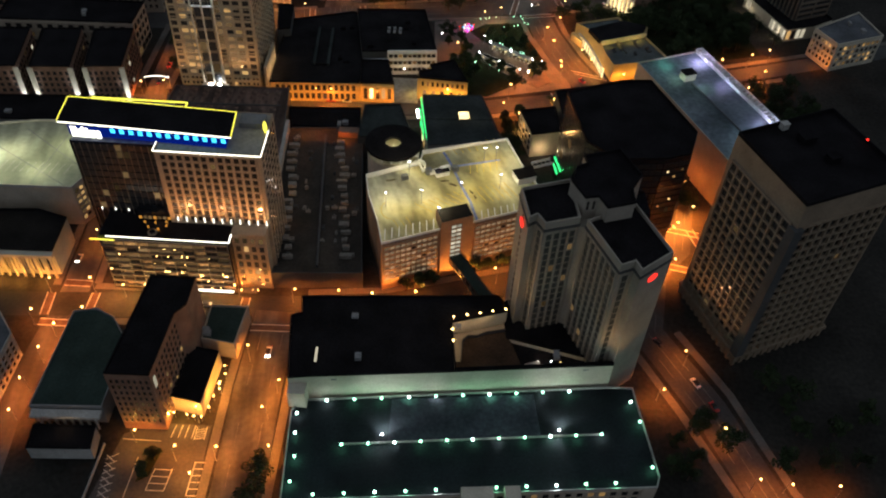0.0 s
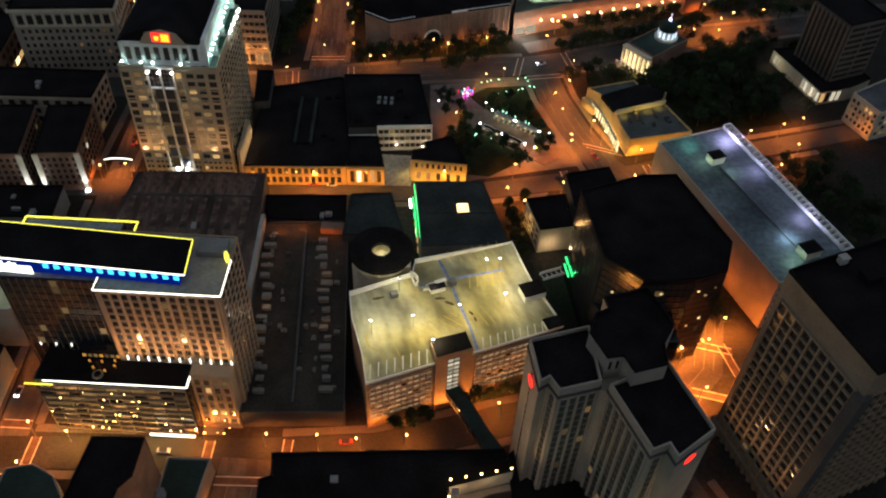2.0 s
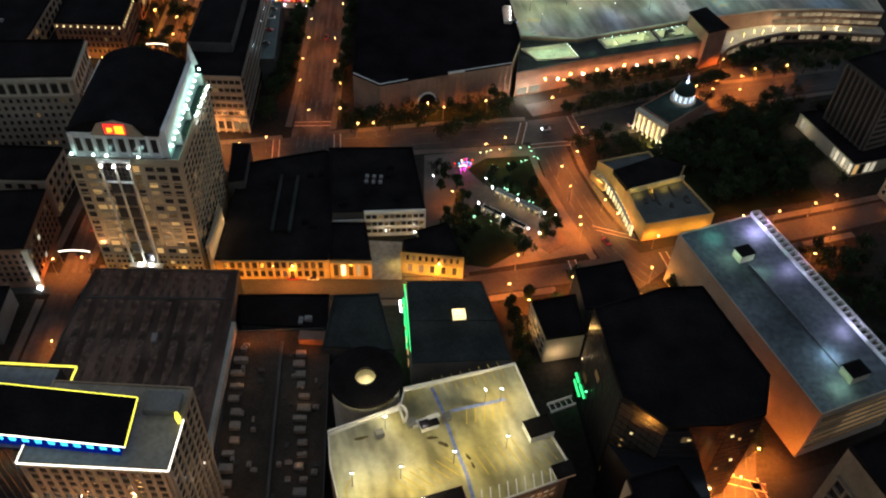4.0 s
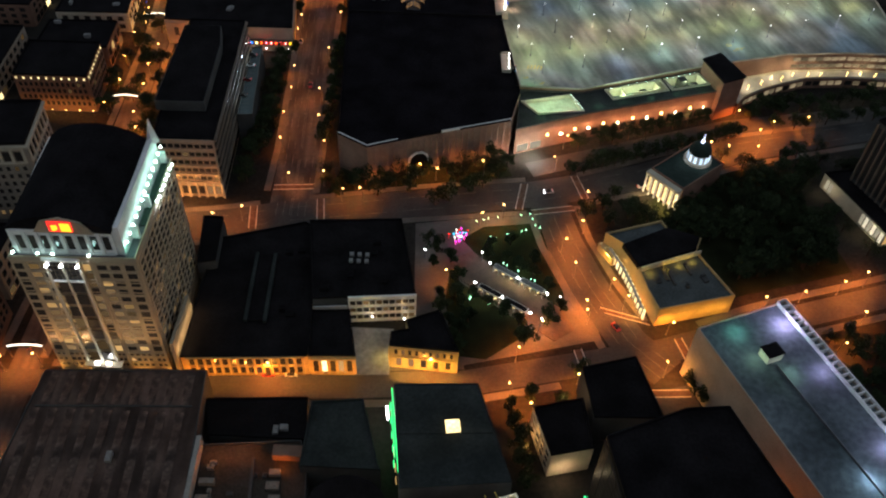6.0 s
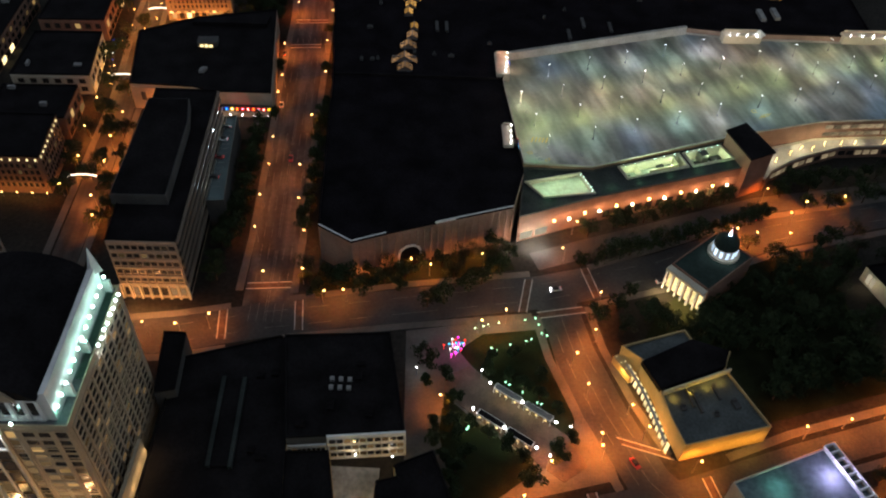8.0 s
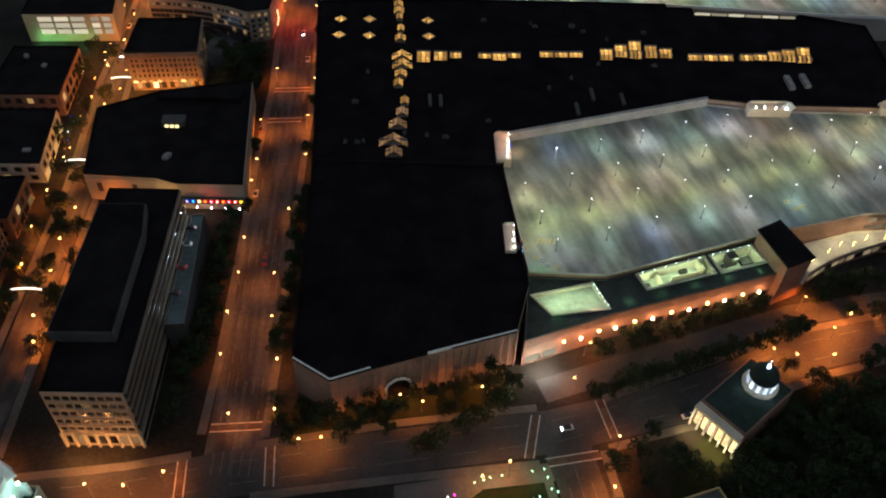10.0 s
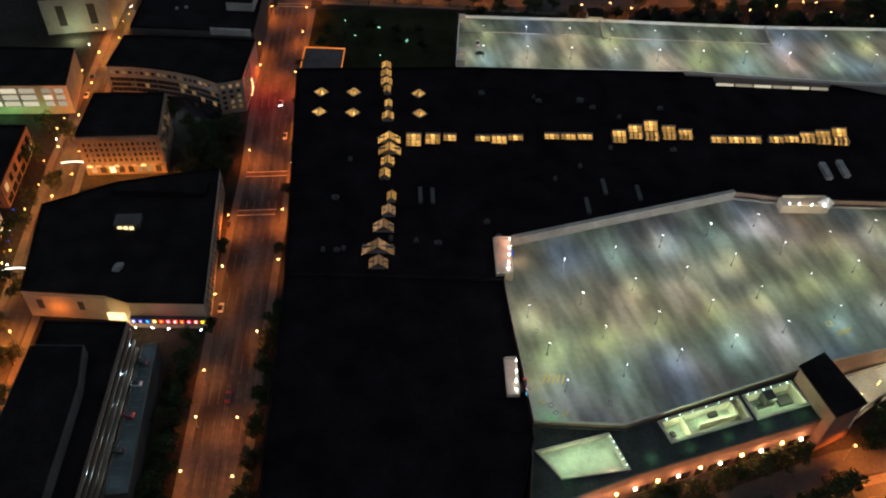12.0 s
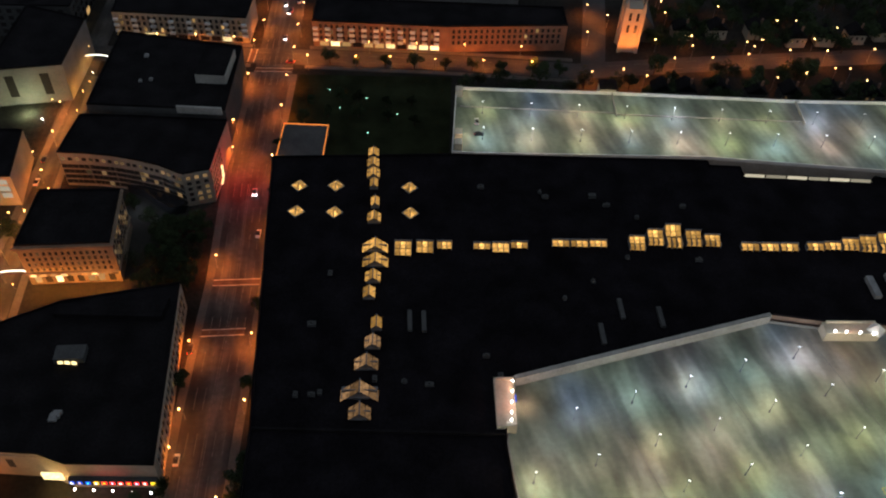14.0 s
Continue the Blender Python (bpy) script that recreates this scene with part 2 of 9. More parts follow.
def rim(bm, poly, z0, z1, d):
    """A parapet: a ring d thick, inside the outline."""
    inner, k = inset(poly, d), len(poly)
    v = [[bm.verts.new((x, y, z)) for x, y in p] for p in (poly, inner) for z in (z0, z1)]
    ol, oh, il, ih = v
    for i in range(k):
        j = (i + 1) % k
        bm.faces.new((ol[i], ol[j], oh[j], oh[i]))
        bm.faces.new((oh[i], oh[j], ih[j], ih[i]))
        bm.faces.new((ih[i], ih[j], il[j], il[i]))
        bm.faces.new((il[i], il[j], ol[j], ol[i]))


def bar(bm, a, b, z, w, h, up=0.0):
    """A bar from a to b (x, y), its underside at z."""
    d = Vector(b) - Vector(a)
    boxed(bm, (a[0] + b[0]) / 2, (a[1] + b[1]) / 2, z, d.length, w, h, math.degrees(math.atan2(d.y, d.x)))


PANES = {}


def pane_mesh(w, h, deep, material):
    key = (round(w, 2), round(h, 2), deep, material.name)
    if key not in PANES:
        bm = bmesh.new()
        boxed(bm, 0, 0, -h / 2, w, deep, h)
        me = bpy.data.meshes.new("pane")
        bm.to_mesh(me)
        bm.free()
        me.materials.append(material)
        PANES[key] = me
    return PANES[key]


rng = random.Random(7)
COUNT = {}


def windows(parent, c, a, b, z0, z1, cols, rows, w=0.6, h=0.6, lit=0.1, dark=GLASS, tones=(LIT, LIT_DIM), margin=0.04, proud=0.06, name="window"):
    """A grid of panes on the wall from a to b (outside to the right of that way). w, h: share of the bay that is glass."""
    d = Vector(b) - Vector(a)
    length, u = d.length, d.normalized()
    out = Vector((u.y, -u.x))
    turn = math.degrees(math.atan2(u.y, u.x))
    span = length * (1 - 2 * margin)
    bw, bh = span / cols, (z1 - z0) / rows
    rest = bmesh.new()
    for r in range(rows):
        for k in range(cols):
            s = length * margin + bw * (k + 0.5)
            p = Vector(a) + u * s + out * proud
            m = rng.choice(tones) if rng.random() < lit else dark
            COUNT[parent.name] = COUNT.get(parent.name, 0) + 1
            if COUNT[parent.name] > 115 and m is dark:
                boxed(rest, p.x - c[0], p.y - c[1], z0 + bh * (r + 0.5 - h / 2), bw * w, 0.2, bh * h, turn)
                continue
            shared(name, pane_mesh(bw * w, bh * h, 0.2, m), parent, pose(p.x - c[0], p.y - c[1], z0 + bh * (r + 0.5), 0, 0, turn))
    if rest.verts:
        tagged(part("window_grid", rest, dark, parent), kind="stuff")
    else:
        rest.free()


def bands(parent, c, a, b, z0, z1, cols, rows, material, pier=0.35, band=0.35, proud=0.25, margin=0.04):
    """Piers between the bays and bands between the storeys, as relief on a wall."""
    d = Vector(b) - Vector(a)
    u = d.normalized()
    out, length = Vector((u.y, -u.x)), d.length
    turn = math.degrees(math.atan2(u.y, u.x))
    span = length * (1 - 2 * margin)
    for k in range(cols + 1):
        p = Vector(a) + u * (length * margin + span * k / cols) + out * (proud / 2)
        shared("pier", pane_mesh(pier, z1 - z0, proud, material), parent, pose(p.x - c[0], p.y - c[1], (z0 + z1) / 2, 0, 0, turn))
    if band:
        mid = (Vector(a) + Vector(b)) / 2 + out * (proud / 2 - 0.03)
        for r in range(rows + 1):
            shared("floor_band", pane_mesh(span, band, proud, material), parent, pose(mid.x - c[0], mid.y - c[1], z0 + (z1 - z0) * r / rows, 0, 0, turn))


def stripe(parent, c, a, b, z, w, material):
    """One painted line on a deck from a to b."""
    d = Vector(b) - Vector(a)
    return shared("bay_line", pane_mesh(d.length, 0.012, w, material), parent, pose((a[0] + b[0]) / 2 - c[0], (a[1] + b[1]) / 2 - c[1], z, 0, 0, math.degrees(math.atan2(d.y, d.x))))


def clutter(parent, c, poly, z, count, seed, material=None):
    """Air handlers, hatches and ducts on a roof."""
    r = random.Random(seed)
    xs, ys = [p[0] for p in poly], [p[1] for p in poly]
    cx, cy = sum(xs) / len(xs), sum(ys) / len(ys)
    for _ in range(count):
        i = r.randrange(len(poly))
        t = r.uniform(0.15, 0.7)
        px, py = cx + (poly[i][0] - cx) * t + r.uniform(-2, 2), cy + (poly[i][1] - cy) * t + r.uniform(-2, 2)
        sx, sy, sz = r.uniform(1.5, 3.6), r.uniform(1.2, 2.4), r.uniform(0.8, 1.8)
        bm = bmesh.new()
        boxed(bm, 0, 0, 0.15, sx, sy, sz)
        boxed(bm, 0, 0, 0, sx * 0.9, sy * 0.9, 0.16)
        cyl(bm, sx * 0.2, 0, sz + 0.15, min(sx, sy) * 0.3, 0.25)
        u = part("roof_unit", bm, material or UNIT, parent)
        u.matrix_basis = pose(px - c[0], py - c[1], z, 0, 0, r.choice((0, 90)) + 4)


def block(name, label, category, poly, h, wall=TAN, roof=TAR, parapet=0.9, z0=0.0, units=0, group="", cap=None):
    """A building: walls, a roof slab inside a parapet. Returns its base, its centre and its outline."""
    poly = ccw(poly)
    c = (sum(p[0] for p in poly) / len(poly), sum(p[1] for p in poly) / len(poly))
    e = thing(name, label, category, c[0], c[1], 0, group)
    rel = [(x - c[0], y - c[1]) for x, y in poly]
    bm = bmesh.new()
    prism(bm, rel, z0, h)
    part("wall", bm, wall, e)
    bm = bmesh.new()
    prism(bm, inset(rel, 0.45), h - 0.2, h + 0.06)
    part("roof", bm, roof, e)
    if parapet:
        bm = bmesh.new()
        rim(bm, rel, h + 0.004, h + parapet, 0.42)
        part("parapet", bm, cap or (roof if roof is TAR else wall), e)
    if units:
        clutter(e, c, poly, h + 0.06, units, int(abs(c[0] * 7 + c[1])))
    return e, c, poly


def lamp(x, y, z, power, rgb, radius=0.3, name="light"):
    d = bpy.data.lights.new(name, "POINT")
    d.energy, d.color, d.shadow_soft_size = power, rgb, radius
    ob = new(name, d)
    ob.location = (x, y, z)
    return ob


def downlight(x, y, z, power, rgb, radius=0.2, angle=150, name="sodium_light"):
    """A cut-off street lantern: it lights the street, not the upper walls."""
    d = bpy.data.lights.new(name, "SPOT")
    d.energy, d.color, d.shadow_soft_size, d.spot_size, d.spot_blend = power, rgb, radius, radians(angle), 0.7
    ob = new(name, d)
    ob.location = (x, y, z)
    return ob


def aimed(x, y, z, target, power, rgb, angle=60, radius=0.25, name="spotlight_beam"):
    d = bpy.data.lights.new(name, "SPOT")
    d.energy, d.color, d.shadow_soft_size, d.spot_size, d.spot_blend = power, rgb, radius, radians(angle), 0.6
    ob = new(name, d)
    ob.matrix_world = look((x, y, z), target)
    return ob

# ---- ground, roads, pavements ----
bm = bmesh.new()
prism(bm, [(-2500, -1500), (2500, -1500), (2500, 4000), (-2500, 4000)], -1.0, 0.0)
tagged(part("ground", bm, EARTH, None), "dark flat city ground between the streets", "ground", kind="structure")


def ribbon(bm, pts, width, z0, z1):
    pts = [Vector(p) for p in pts]
    left, right = [], []
    for i, p in enumerate(pts):
        d = (pts[min(i + 1, len(pts) - 1)] - pts[max(i - 1, 0)]).normalized()
        n = Vector((-d.y, d.x)) * width / 2
        left.append(p + n)
        right.append(p - n)
    prism(bm, [(q.x, q.y) for q in right + left[::-1]], z0, z1)


ROADS = {
    "boulevard": (19, [(-66, 425), (-68, 470), (-72, 530), (-75, 580), (-78, 640), (-84, 700), (-87, 770), (-92, 900), (-100, 1200)]),
    "west_street": (11, [(-140, 90), (-146, 150), (-142, 210), (-145, 270), (-147, 335), (-150, 430), (-158, 560), (-168, 640), (-174, 700), (-183, 800), (-200, 1100)]),
    "main_street": (12, [(-320, 192), (-200, 199), (-140, 203), (-100, 205), (-60, 207), (-20, 211), (20, 224), (60, 238), (98, 252), (150, 270), (260, 330)]),
    "south_street": (17, [(-63, 20), (-62, 130), (-63, 170), (-62, 205)]),
    "market_street": (11, [(-300, 322), (-150, 334), (-100, 336), (-40, 339), (10, 343), (45, 352), (85, 362), (125, 377), (175, 394), (300, 440)]),
    "bank_street": (16, [(85, 352), (72, 366), (60, 392), (51, 418), (46, 440)]),
    "east_street": (14, [(140, 60), (112, 136), (98, 172), (80, 206), (86, 238), (98, 252), (104, 280), (96, 310), (85, 345)]),
    "city_avenue": (17, [(-320, 398), (-150, 410), (-100, 417), (-66, 426), (-10, 437), (42, 447), (90, 462), (140, 486), (210, 508), (330, 540)]),
    "mall_drive": (10, [(38, 463), (70, 476), (110, 492), (140, 504), (210, 520), (330, 540)]),
    "north_street": (14, [(-320, 780), (-183, 790), (-100, 795), (-60, 796), (0, 797), (70, 795), (130, 806), (230, 822), (380, 840)]),
    "chapel_street": (13, [(78, 795), (84, 850), (92, 950), (100, 1200)]),
}
for i, (name, (width, pts)) in enumerate(ROADS.items()):
    bm = bmesh.new()
    ribbon(bm, pts, width, 0.0, 0.03 + 0.004 * i)
    tagged(part("road_" + name, bm, STREAKED if name in ("boulevard", "south_street", "west_street") else DARK_ASPHALT if name == "main_street" else ASPHALT, None), "worn asphalt street lit by orange lamps", "road", kind="structure")

WALKS = [
    [(-57, 440), (-58, 470), (-62, 530), (-64.5, 580), (-67.5, 640), (-73.5, 700), (-76.5, 780)],
    [(-78.5, 440), (-79, 470), (-82.5, 530), (-86, 580), (-88.5, 640), (-94.5, 700), (-97.5, 780)],
    [(-150, 212), (-138 - 15, 270), (-155, 325)], [(-134.5, 214), (-137.5, 270), (-139, 325)],
    [(-158, 345), (-158, 405)], [(-142, 345), (-142, 402)], [(-158, 425), (-165, 560), (-175, 640), (-182, 770)], [(-142.5, 428), (-150.5, 560), (-160.5, 640), (-167, 700), (-175, 770)],
    [(-135, 212.5), (-100, 213.5), (-72, 215)], [(-52, 215.5), (-21, 219), (18, 231.5), (50, 242)],
    [(-136, 195), (-101, 196.5), (-74, 198)], [(-52, 199.5), (-19, 203), (22, 216), (60, 229)],
    [(-73, 30), (-73, 130), (-73.5, 170), (-73, 196)], [(-52, 30), (-52, 130), (-52, 196)],
    [(-138, 343), (-100, 344), (-42, 346.5), (10, 350.5)], [(-138, 327), (-100, 328.5), (-40, 331), (10, 335), (45, 344)],
    [(62, 362), (49.5, 392), (41.5, 414), (38, 430)], [(80, 376), (71, 395), (62, 420), (58, 440)],
    [(100, 376), (124, 386.5), (174, 403), (280, 440)], [(95, 358), (127, 368.5), (177, 385)],
    [(125, 60), (103, 134), (88, 168), (72, 200)], [(150, 90), (121, 140), (107, 178), (92, 206)],
    [(-58, 418), (-8, 427), (36, 434)], [(-58, 437), (-12, 447.5), (36, 456)], [(-136, 421), (-100, 427), (-80, 432)], [(-136, 402), (-100, 406.5), (-78, 412)],
    [(60, 441), (92, 452), (142, 475), (212, 497)], [(60, 461), (88, 473), (136, 495), (208, 515)],
    [(-170, 779), (-100, 786)], [(-72, 787), (0, 787.5), (70, 786)], [(-170, 802), (-102, 804)], [(-72, 805), (0, 806), (68, 805)],
]
for pts in WALKS:
    bm = bmesh.new()
    ribbon(bm, pts, 3.0, 0.0, 0.16)
    tagged(part("pavement", bm, PAVING, None), "raised concrete pavement with a kerb beside the street", "pavement", kind="structure")


def marks(name, lines, w=0.35, material=PAINT):
    bm = bmesh.new()
    for a, b in lines:
        bar(bm, a, b, 0.085, w, 0.012)
    tagged(part(name, bm, material, None), "worn painted street markings", "road marking", kind="structure")


def dashes(pts, off, dash=3.0, gap=6.0):
    out = []
    for p, q in zip(pts, pts[1:]):
        p, q = Vector(p), Vector(q)
        u = (q - p).normalized()
        n = Vector((-u.y, u.x)) * off
        s = 0.0
        while s + dash < (q - p).length:
            out.append(((p + u * s + n)[:], (p + u * (s + dash) + n)[:]))
            s += dash + gap
    return out


lines = []
for key, offs in (("boulevard", (-6.2, -3.1, -0.4, 0.4, 3.1, 6.2)), ("south_street", (-4, 4)), ("city_avenue", (-4, 4)), ("bank_street", (-4, 0, 4)), ("east_street", (-3.5, 0, 3.5)), ("north_street", (-3, 3))):
    for o in offs:
        lines += dashes([p for p in ROADS[key][1] if -400 < p[1] < 950 and abs(p[0]) < 260], o, 9.0, 0.4 if abs(o) < 1 else 7.0)
marks("lane_marking", lines, 0.25, FADED)


def crossing(a, b, depth, along):
    """Two bars across a street, depth apart, that mark where people cross."""
    d = Vector(along).normalized() * depth
    return [(a, b), ((a[0] + d.x, a[1] + d.y), (b[0] + d.x, b[1] + d.y))]


cross = []
cross += crossing((-71, 198), (-53, 198.5), 3, (0, -1)) + crossing((-74, 201), (-74, 211), 3, (-1, 0)) + crossing((-51, 202), (-51, 213), 3, (1, 0))
cross += crossing((-148, 197), (-149, 208), 3, (-1, 0)) + crossing((-135, 198), (-135, 209), 3, (1, 0)) + crossing((-147, 212), (-137, 212), 3, (0, 1)) + crossing((-150, 195), (-139, 195), 3, (0, -1))
cross += crossing((63, 382), (80, 377), 3, (0.9, -1.6)) + crossing((93, 357), (90, 368), 3, (1, 0.3)) + crossing((78, 344), (92, 345), 3, (0, -1)) + crossing((56, 352), (54, 361), 3, (-1, -0.2))
cross += crossing((38, 436), (56, 440), 3, (0.4, -1)) + crossing((34, 436), (37, 453), 3, (-1, 0)) + crossing((61, 445), (57, 460), 3, (1, 0.3))
cross += crossing((-76, 441), (-57, 443), 3, (0, 1)) + crossing((-79, 416), (-81, 431), 3, (-1, 0)) + crossing((-54, 422), (-56, 437), 3, (1, 0))
cross += crossing((-88, 611), (-70, 613), 3, (0, 1)) + crossing((-87, 636), (-69, 638), 3, (0, 1)) + crossing((-97, 784), (-78, 785), 3, (0, -1)) + crossing((-99, 789), (-99, 801), 3, (-1, 0))
cross += crossing((92, 243), (106, 240), 3, (-0.2, -1)) + crossing((96, 262), (110, 259), 3, (0.1, 1)) + crossing((89, 244), (84, 254), 3, (-1, -0.3)) + crossing((109, 249), (105, 263), 3, (1, 0.4))
marks("crosswalk", cross, 0.45)
bm = bmesh.new()
for (a, b), (d, f) in zip(cross[::2], cross[1::2]):
    prism(bm, ccw([a, b, f, d]), 0.0, 0.082)
tagged(part("crosswalk_paving", bm, CROSS_BRICK, None), "brown brick paving of the pedestrian crossings", "road marking", kind="structure")

COURT_FLOOR = surface("side_court_asphalt", (0.034, 0.044, 0.048), 0.7, 0.4, 0.08, 1.0)
bm = bmesh.new()
prism(bm, ccw([(-8, 351), (10, 351), (62, 366), (56, 400), (46, 436), (-12, 424), (-10, 380)]), 0.0, 0.026)
tagged(part("pavement_plaza", bm, PAVING, None), "worn paving round the small square", "pavement", kind="structure")
# Grassed grounds: the square, the mall's forecourt, the memorial garden, the park by the mall.
for name, label, poly in (
    ("lawn_square", "small lawn of the triangular square with garden lamps", [(13, 409), (47, 376), (49, 388), (41, 428), (17, 424), (8, 416)]),
    ("lawn_small", "small lawn beside the trellis walk", [(3, 396), (2, 380), (8, 355), (18, 354), (36, 368.5), (11, 389)]),
    ("lawn_forecourt", "dark lawn with trees before the mall wall", [(-52, 440), (-10, 449), (30, 458), (26, 471), (-4, 461), (-34, 449), (-48, 457)]),
    ("lawn_memorial", "dark walled garden full of trees", [(100, 385), (170, 408), (158, 470), (120, 470), (86, 440), (78, 424)]),
    ("lawn_park", "dark park lawn north of the mall", [(-74, 700), (4, 703), (4, 784), (-74, 780)]),
):
    bm = bmesh.new()
    prism(bm, ccw(poly), 0.0, 0.12)
    tagged(part(name, bm, GRASS, None), label, "lawn", kind="structure")
bm = bmesh.new()
prism(bm, ccw([(4, 404), (12, 409), (48, 380), (52, 370), (44, 364), (36, 370), (12, 389.5), (3, 397)]), 0.0, 0.2)
tagged(part("pavement_square", bm, SQUARE_PAVING, None), "brick-paved square with garden paths", "pavement", kind="structure")
bm = bmesh.new()
prism(bm, ccw([(-109, 118), (-74.6, 118), (-75.6, 153), (-92, 153), (-104, 148)]), 0.0, 0.075)
tagged(part("pavement_lot", bm, ASPHALT, None), "small asphalt car park beside the narrow block", "car park", kind="structure")
marks("parking_bay", [((-91 + 0.3 * k, 128 + 2.5 * k), (-85.2 + 0.3 * k, 128 + 2.5 * k)) for k in range(4)] + [((-91, 128), (-90, 136)), ((-85.2, 128), (-84.4, 136)), ((-97.3, 125), (-96.7, 139.4)), ((-103.7, 146), (-90.8, 146))]
      + [((-77.8 + 0.05 * k, 126.8 + 2.4 * k), (-73.4 + 0.05 * k, 127 + 2.4 * k)) for k in range(6)] + [((-77.8, 126.8), (-77.6, 139))]
      + [((-88 + 2.3 * k, 147.6), (-87.4 + 2.2 * k, 152.6)) for k in range(4)] + [((-80 + 0.1 * k, 147.4 + 0.9 * k), (-77 + 0.1 * k, 148.2 + 0.9 * k)) for k in range(5)] + [((-80.2, 147.2), (-80.1, 152.2)), ((-76.9, 147.4), (-76.8, 152.4))]
      + [((-107 + 0.25 * k, 138 - 2.6 * k), (-103.4 + 0.25 * k, 140.4 - 2.6 * k)) for k in range(7)] + [((-103.6 + 0.25 * k, 137.2 - 2.6 * k), (-107 + 0.25 * k, 139.6 - 2.6 * k)) for k in range(7)], 0.3)
bm = bmesh.new()
bar(bm, (-109, 143.5), (-109.6, 118), 0, 0.4, 1.1)
tagged(part("lot_wall", bm, CONCRETE, None), "low concrete wall along the car park", "wall", kind="structure")
bm = bmesh.new()
prism(bm, ccw([(-94, 140), (-90, 141), (-91.4, 133), (-95, 130.5)]), 0.1, 0.3)
tagged(part("lot_island", bm, GRASS, None), "small planted island in the car park", "traffic island", kind="structure")
bm = bmesh.new()
prism(bm, [(-32.5, 344), (-17, 345), (-17, 366), (-33.5, 366)], 0.0, 0.22)
tagged(part("pavement_court", bm, PALE_ROOF, None), "pale paved entrance court between two low buildings", "pavement", kind="structure")


# ---- street lamps ----
def lamp_kind(bulb, h, arm):
    e = thing("street_lamp", "tall steel street lamp with a sodium head" if bulb is BULB else "slim lamp post with a white head", "street lamp", 0, 0, -100, "street lamps")
    bm = bmesh.new()
    cyl(bm, 0, 0, 0, 0.13, h, 8, 0.08)
    cyl(bm, 0, 0, 0, 0.25, 0.5, 8)
    part("pole", bm, STEEL, e)
    bm = bmesh.new()
    boxed(bm, arm / 2, 0, h - 0.1, arm + 0.2, 0.1, 0.12)
    arm_part = part("arm", bm, STEEL, e)
    # The head is oversized: its ball takes in the halo round the lamp.
    bm = bmesh.new()
    ball(bm, arm, 0, h, 0.40 if bulb is BULB else 0.30)
    part("lamp_head", bm, bulb, arm_part)
    return e


def place_lamps(model, spots, power, rgb, h, arm, every=1, open_head=False):
    for i, (x, y) in enumerate(spots):
        turn = (i * 97) % 360
        copy_thing(model, pose(x, y, 0, 0, 0, turn))
        if i % every == 0:
            a = radians(turn)
            if open_head:
                lamp(x + arm * math.cos(a), y + arm * math.sin(a), h - 0.6, power, rgb, 0.2, "sodium_light")
                continue
            downlight(x + arm * math.cos(a), y + arm * math.sin(a), h - 0.6, power * every, rgb, 0.2, 156, "sodium_light" if rgb[2] < 0.1 else "lamp_light")


sodium = lamp_kind(BULB, 8.0, 1.2)
white_post = lamp_kind(BULB_WHITE, 5.0, 0.0)
BOULEVARD_LAMPS = [(-57.7, 467), (-61.5, 485), (-63.2, 508), (-64.8, 545), (-63.5, 579), (-66.5, 608), (-66, 637), (-67.8, 668), (-75, 708), (-77.5, 743), (-77, 767),
                   (-76, 467), (-77.4, 488), (-79, 508), (-80.2, 525), (-82, 560), (-83, 576), (-86, 604), (-87, 646), (-93.5, 710), (-95.5, 730), (-96.4, 769), (-70, 444), (-54, 445)]
WEST_LAMPS = [(-141, 187), (-141.2, 175), (-141.5, 163), (-141.6, 151), (-150.6, 208), (-133.7, 209), (-131.5, 196), (-121.6, 208), (-151, 192), (-139, 235), (-142.5, 262), (-140, 300), (-153, 338), (-141, 341), (-143, 372),
              (-142, 420), (-145, 470), (-152, 520), (-147, 482), (-164, 489), (-163, 506), (-149, 503), (-165, 528), (-153, 540), (-168, 548), (-155, 566), (-163, 610), (-160, 600), (-169, 642), (-169, 666), (-172, 690), (-175, 715), (-178, 738), (-181, 760), (-182, 784)]
# On south and east street some of these lamps are added to brighten the road.
MAIN_LAMPS = [(-57, 210), (-39, 209.5), (-25, 210.5), (-10, 213.6), (10.8, 219.4), (22, 226), (-78, 211), (-55.7, 168), (-68, 181), (-57, 157), (93.4, 238), (97, 267), (100.4, 260), (107, 271.6), (108.7, 239.5), (89, 254), (106, 140), (133, 138), (79.6, 174), (120, 106), (117, 140), (98.5, 158), (92, 190), (-75, 166), (-71, 140), (-52.5, 141), (-71, 118), (-53, 118), (-84, 139)]
MARKET_LAMPS = [(-118, 340), (-100, 341), (-66, 342), (-60, 343), (-43, 345), (-38, 345), (-31, 346), (-3, 348), (28.9, 353.6), (26.8, 338), (51, 345), (87, 370), (83, 350), (128, 385), (143, 390), (159.5, 395), (172, 400), (165, 380.5), (151, 365), (10, 336), (34, 330)]
SQUARE_LAMPS = [(49.5, 411.4), (53.7, 397), (59.6, 423), (67.7, 391.4), (71.7, 381.4), (56.9, 373), (57.3, 379.5), (38, 368), (15, 424.5), (25.4, 429), (3, 391), (-4.5, 452.7), (-13, 453.5), (17, 457.6), (-36, 437), (-45, 436), (-85.5, 420.5), (-107, 415.6), (-95.6, 417.4), (54.7, 480), (130, 478.5), (123.5, 479.3), (62, 440), (50, 464), (150, 492), (175, 505)]
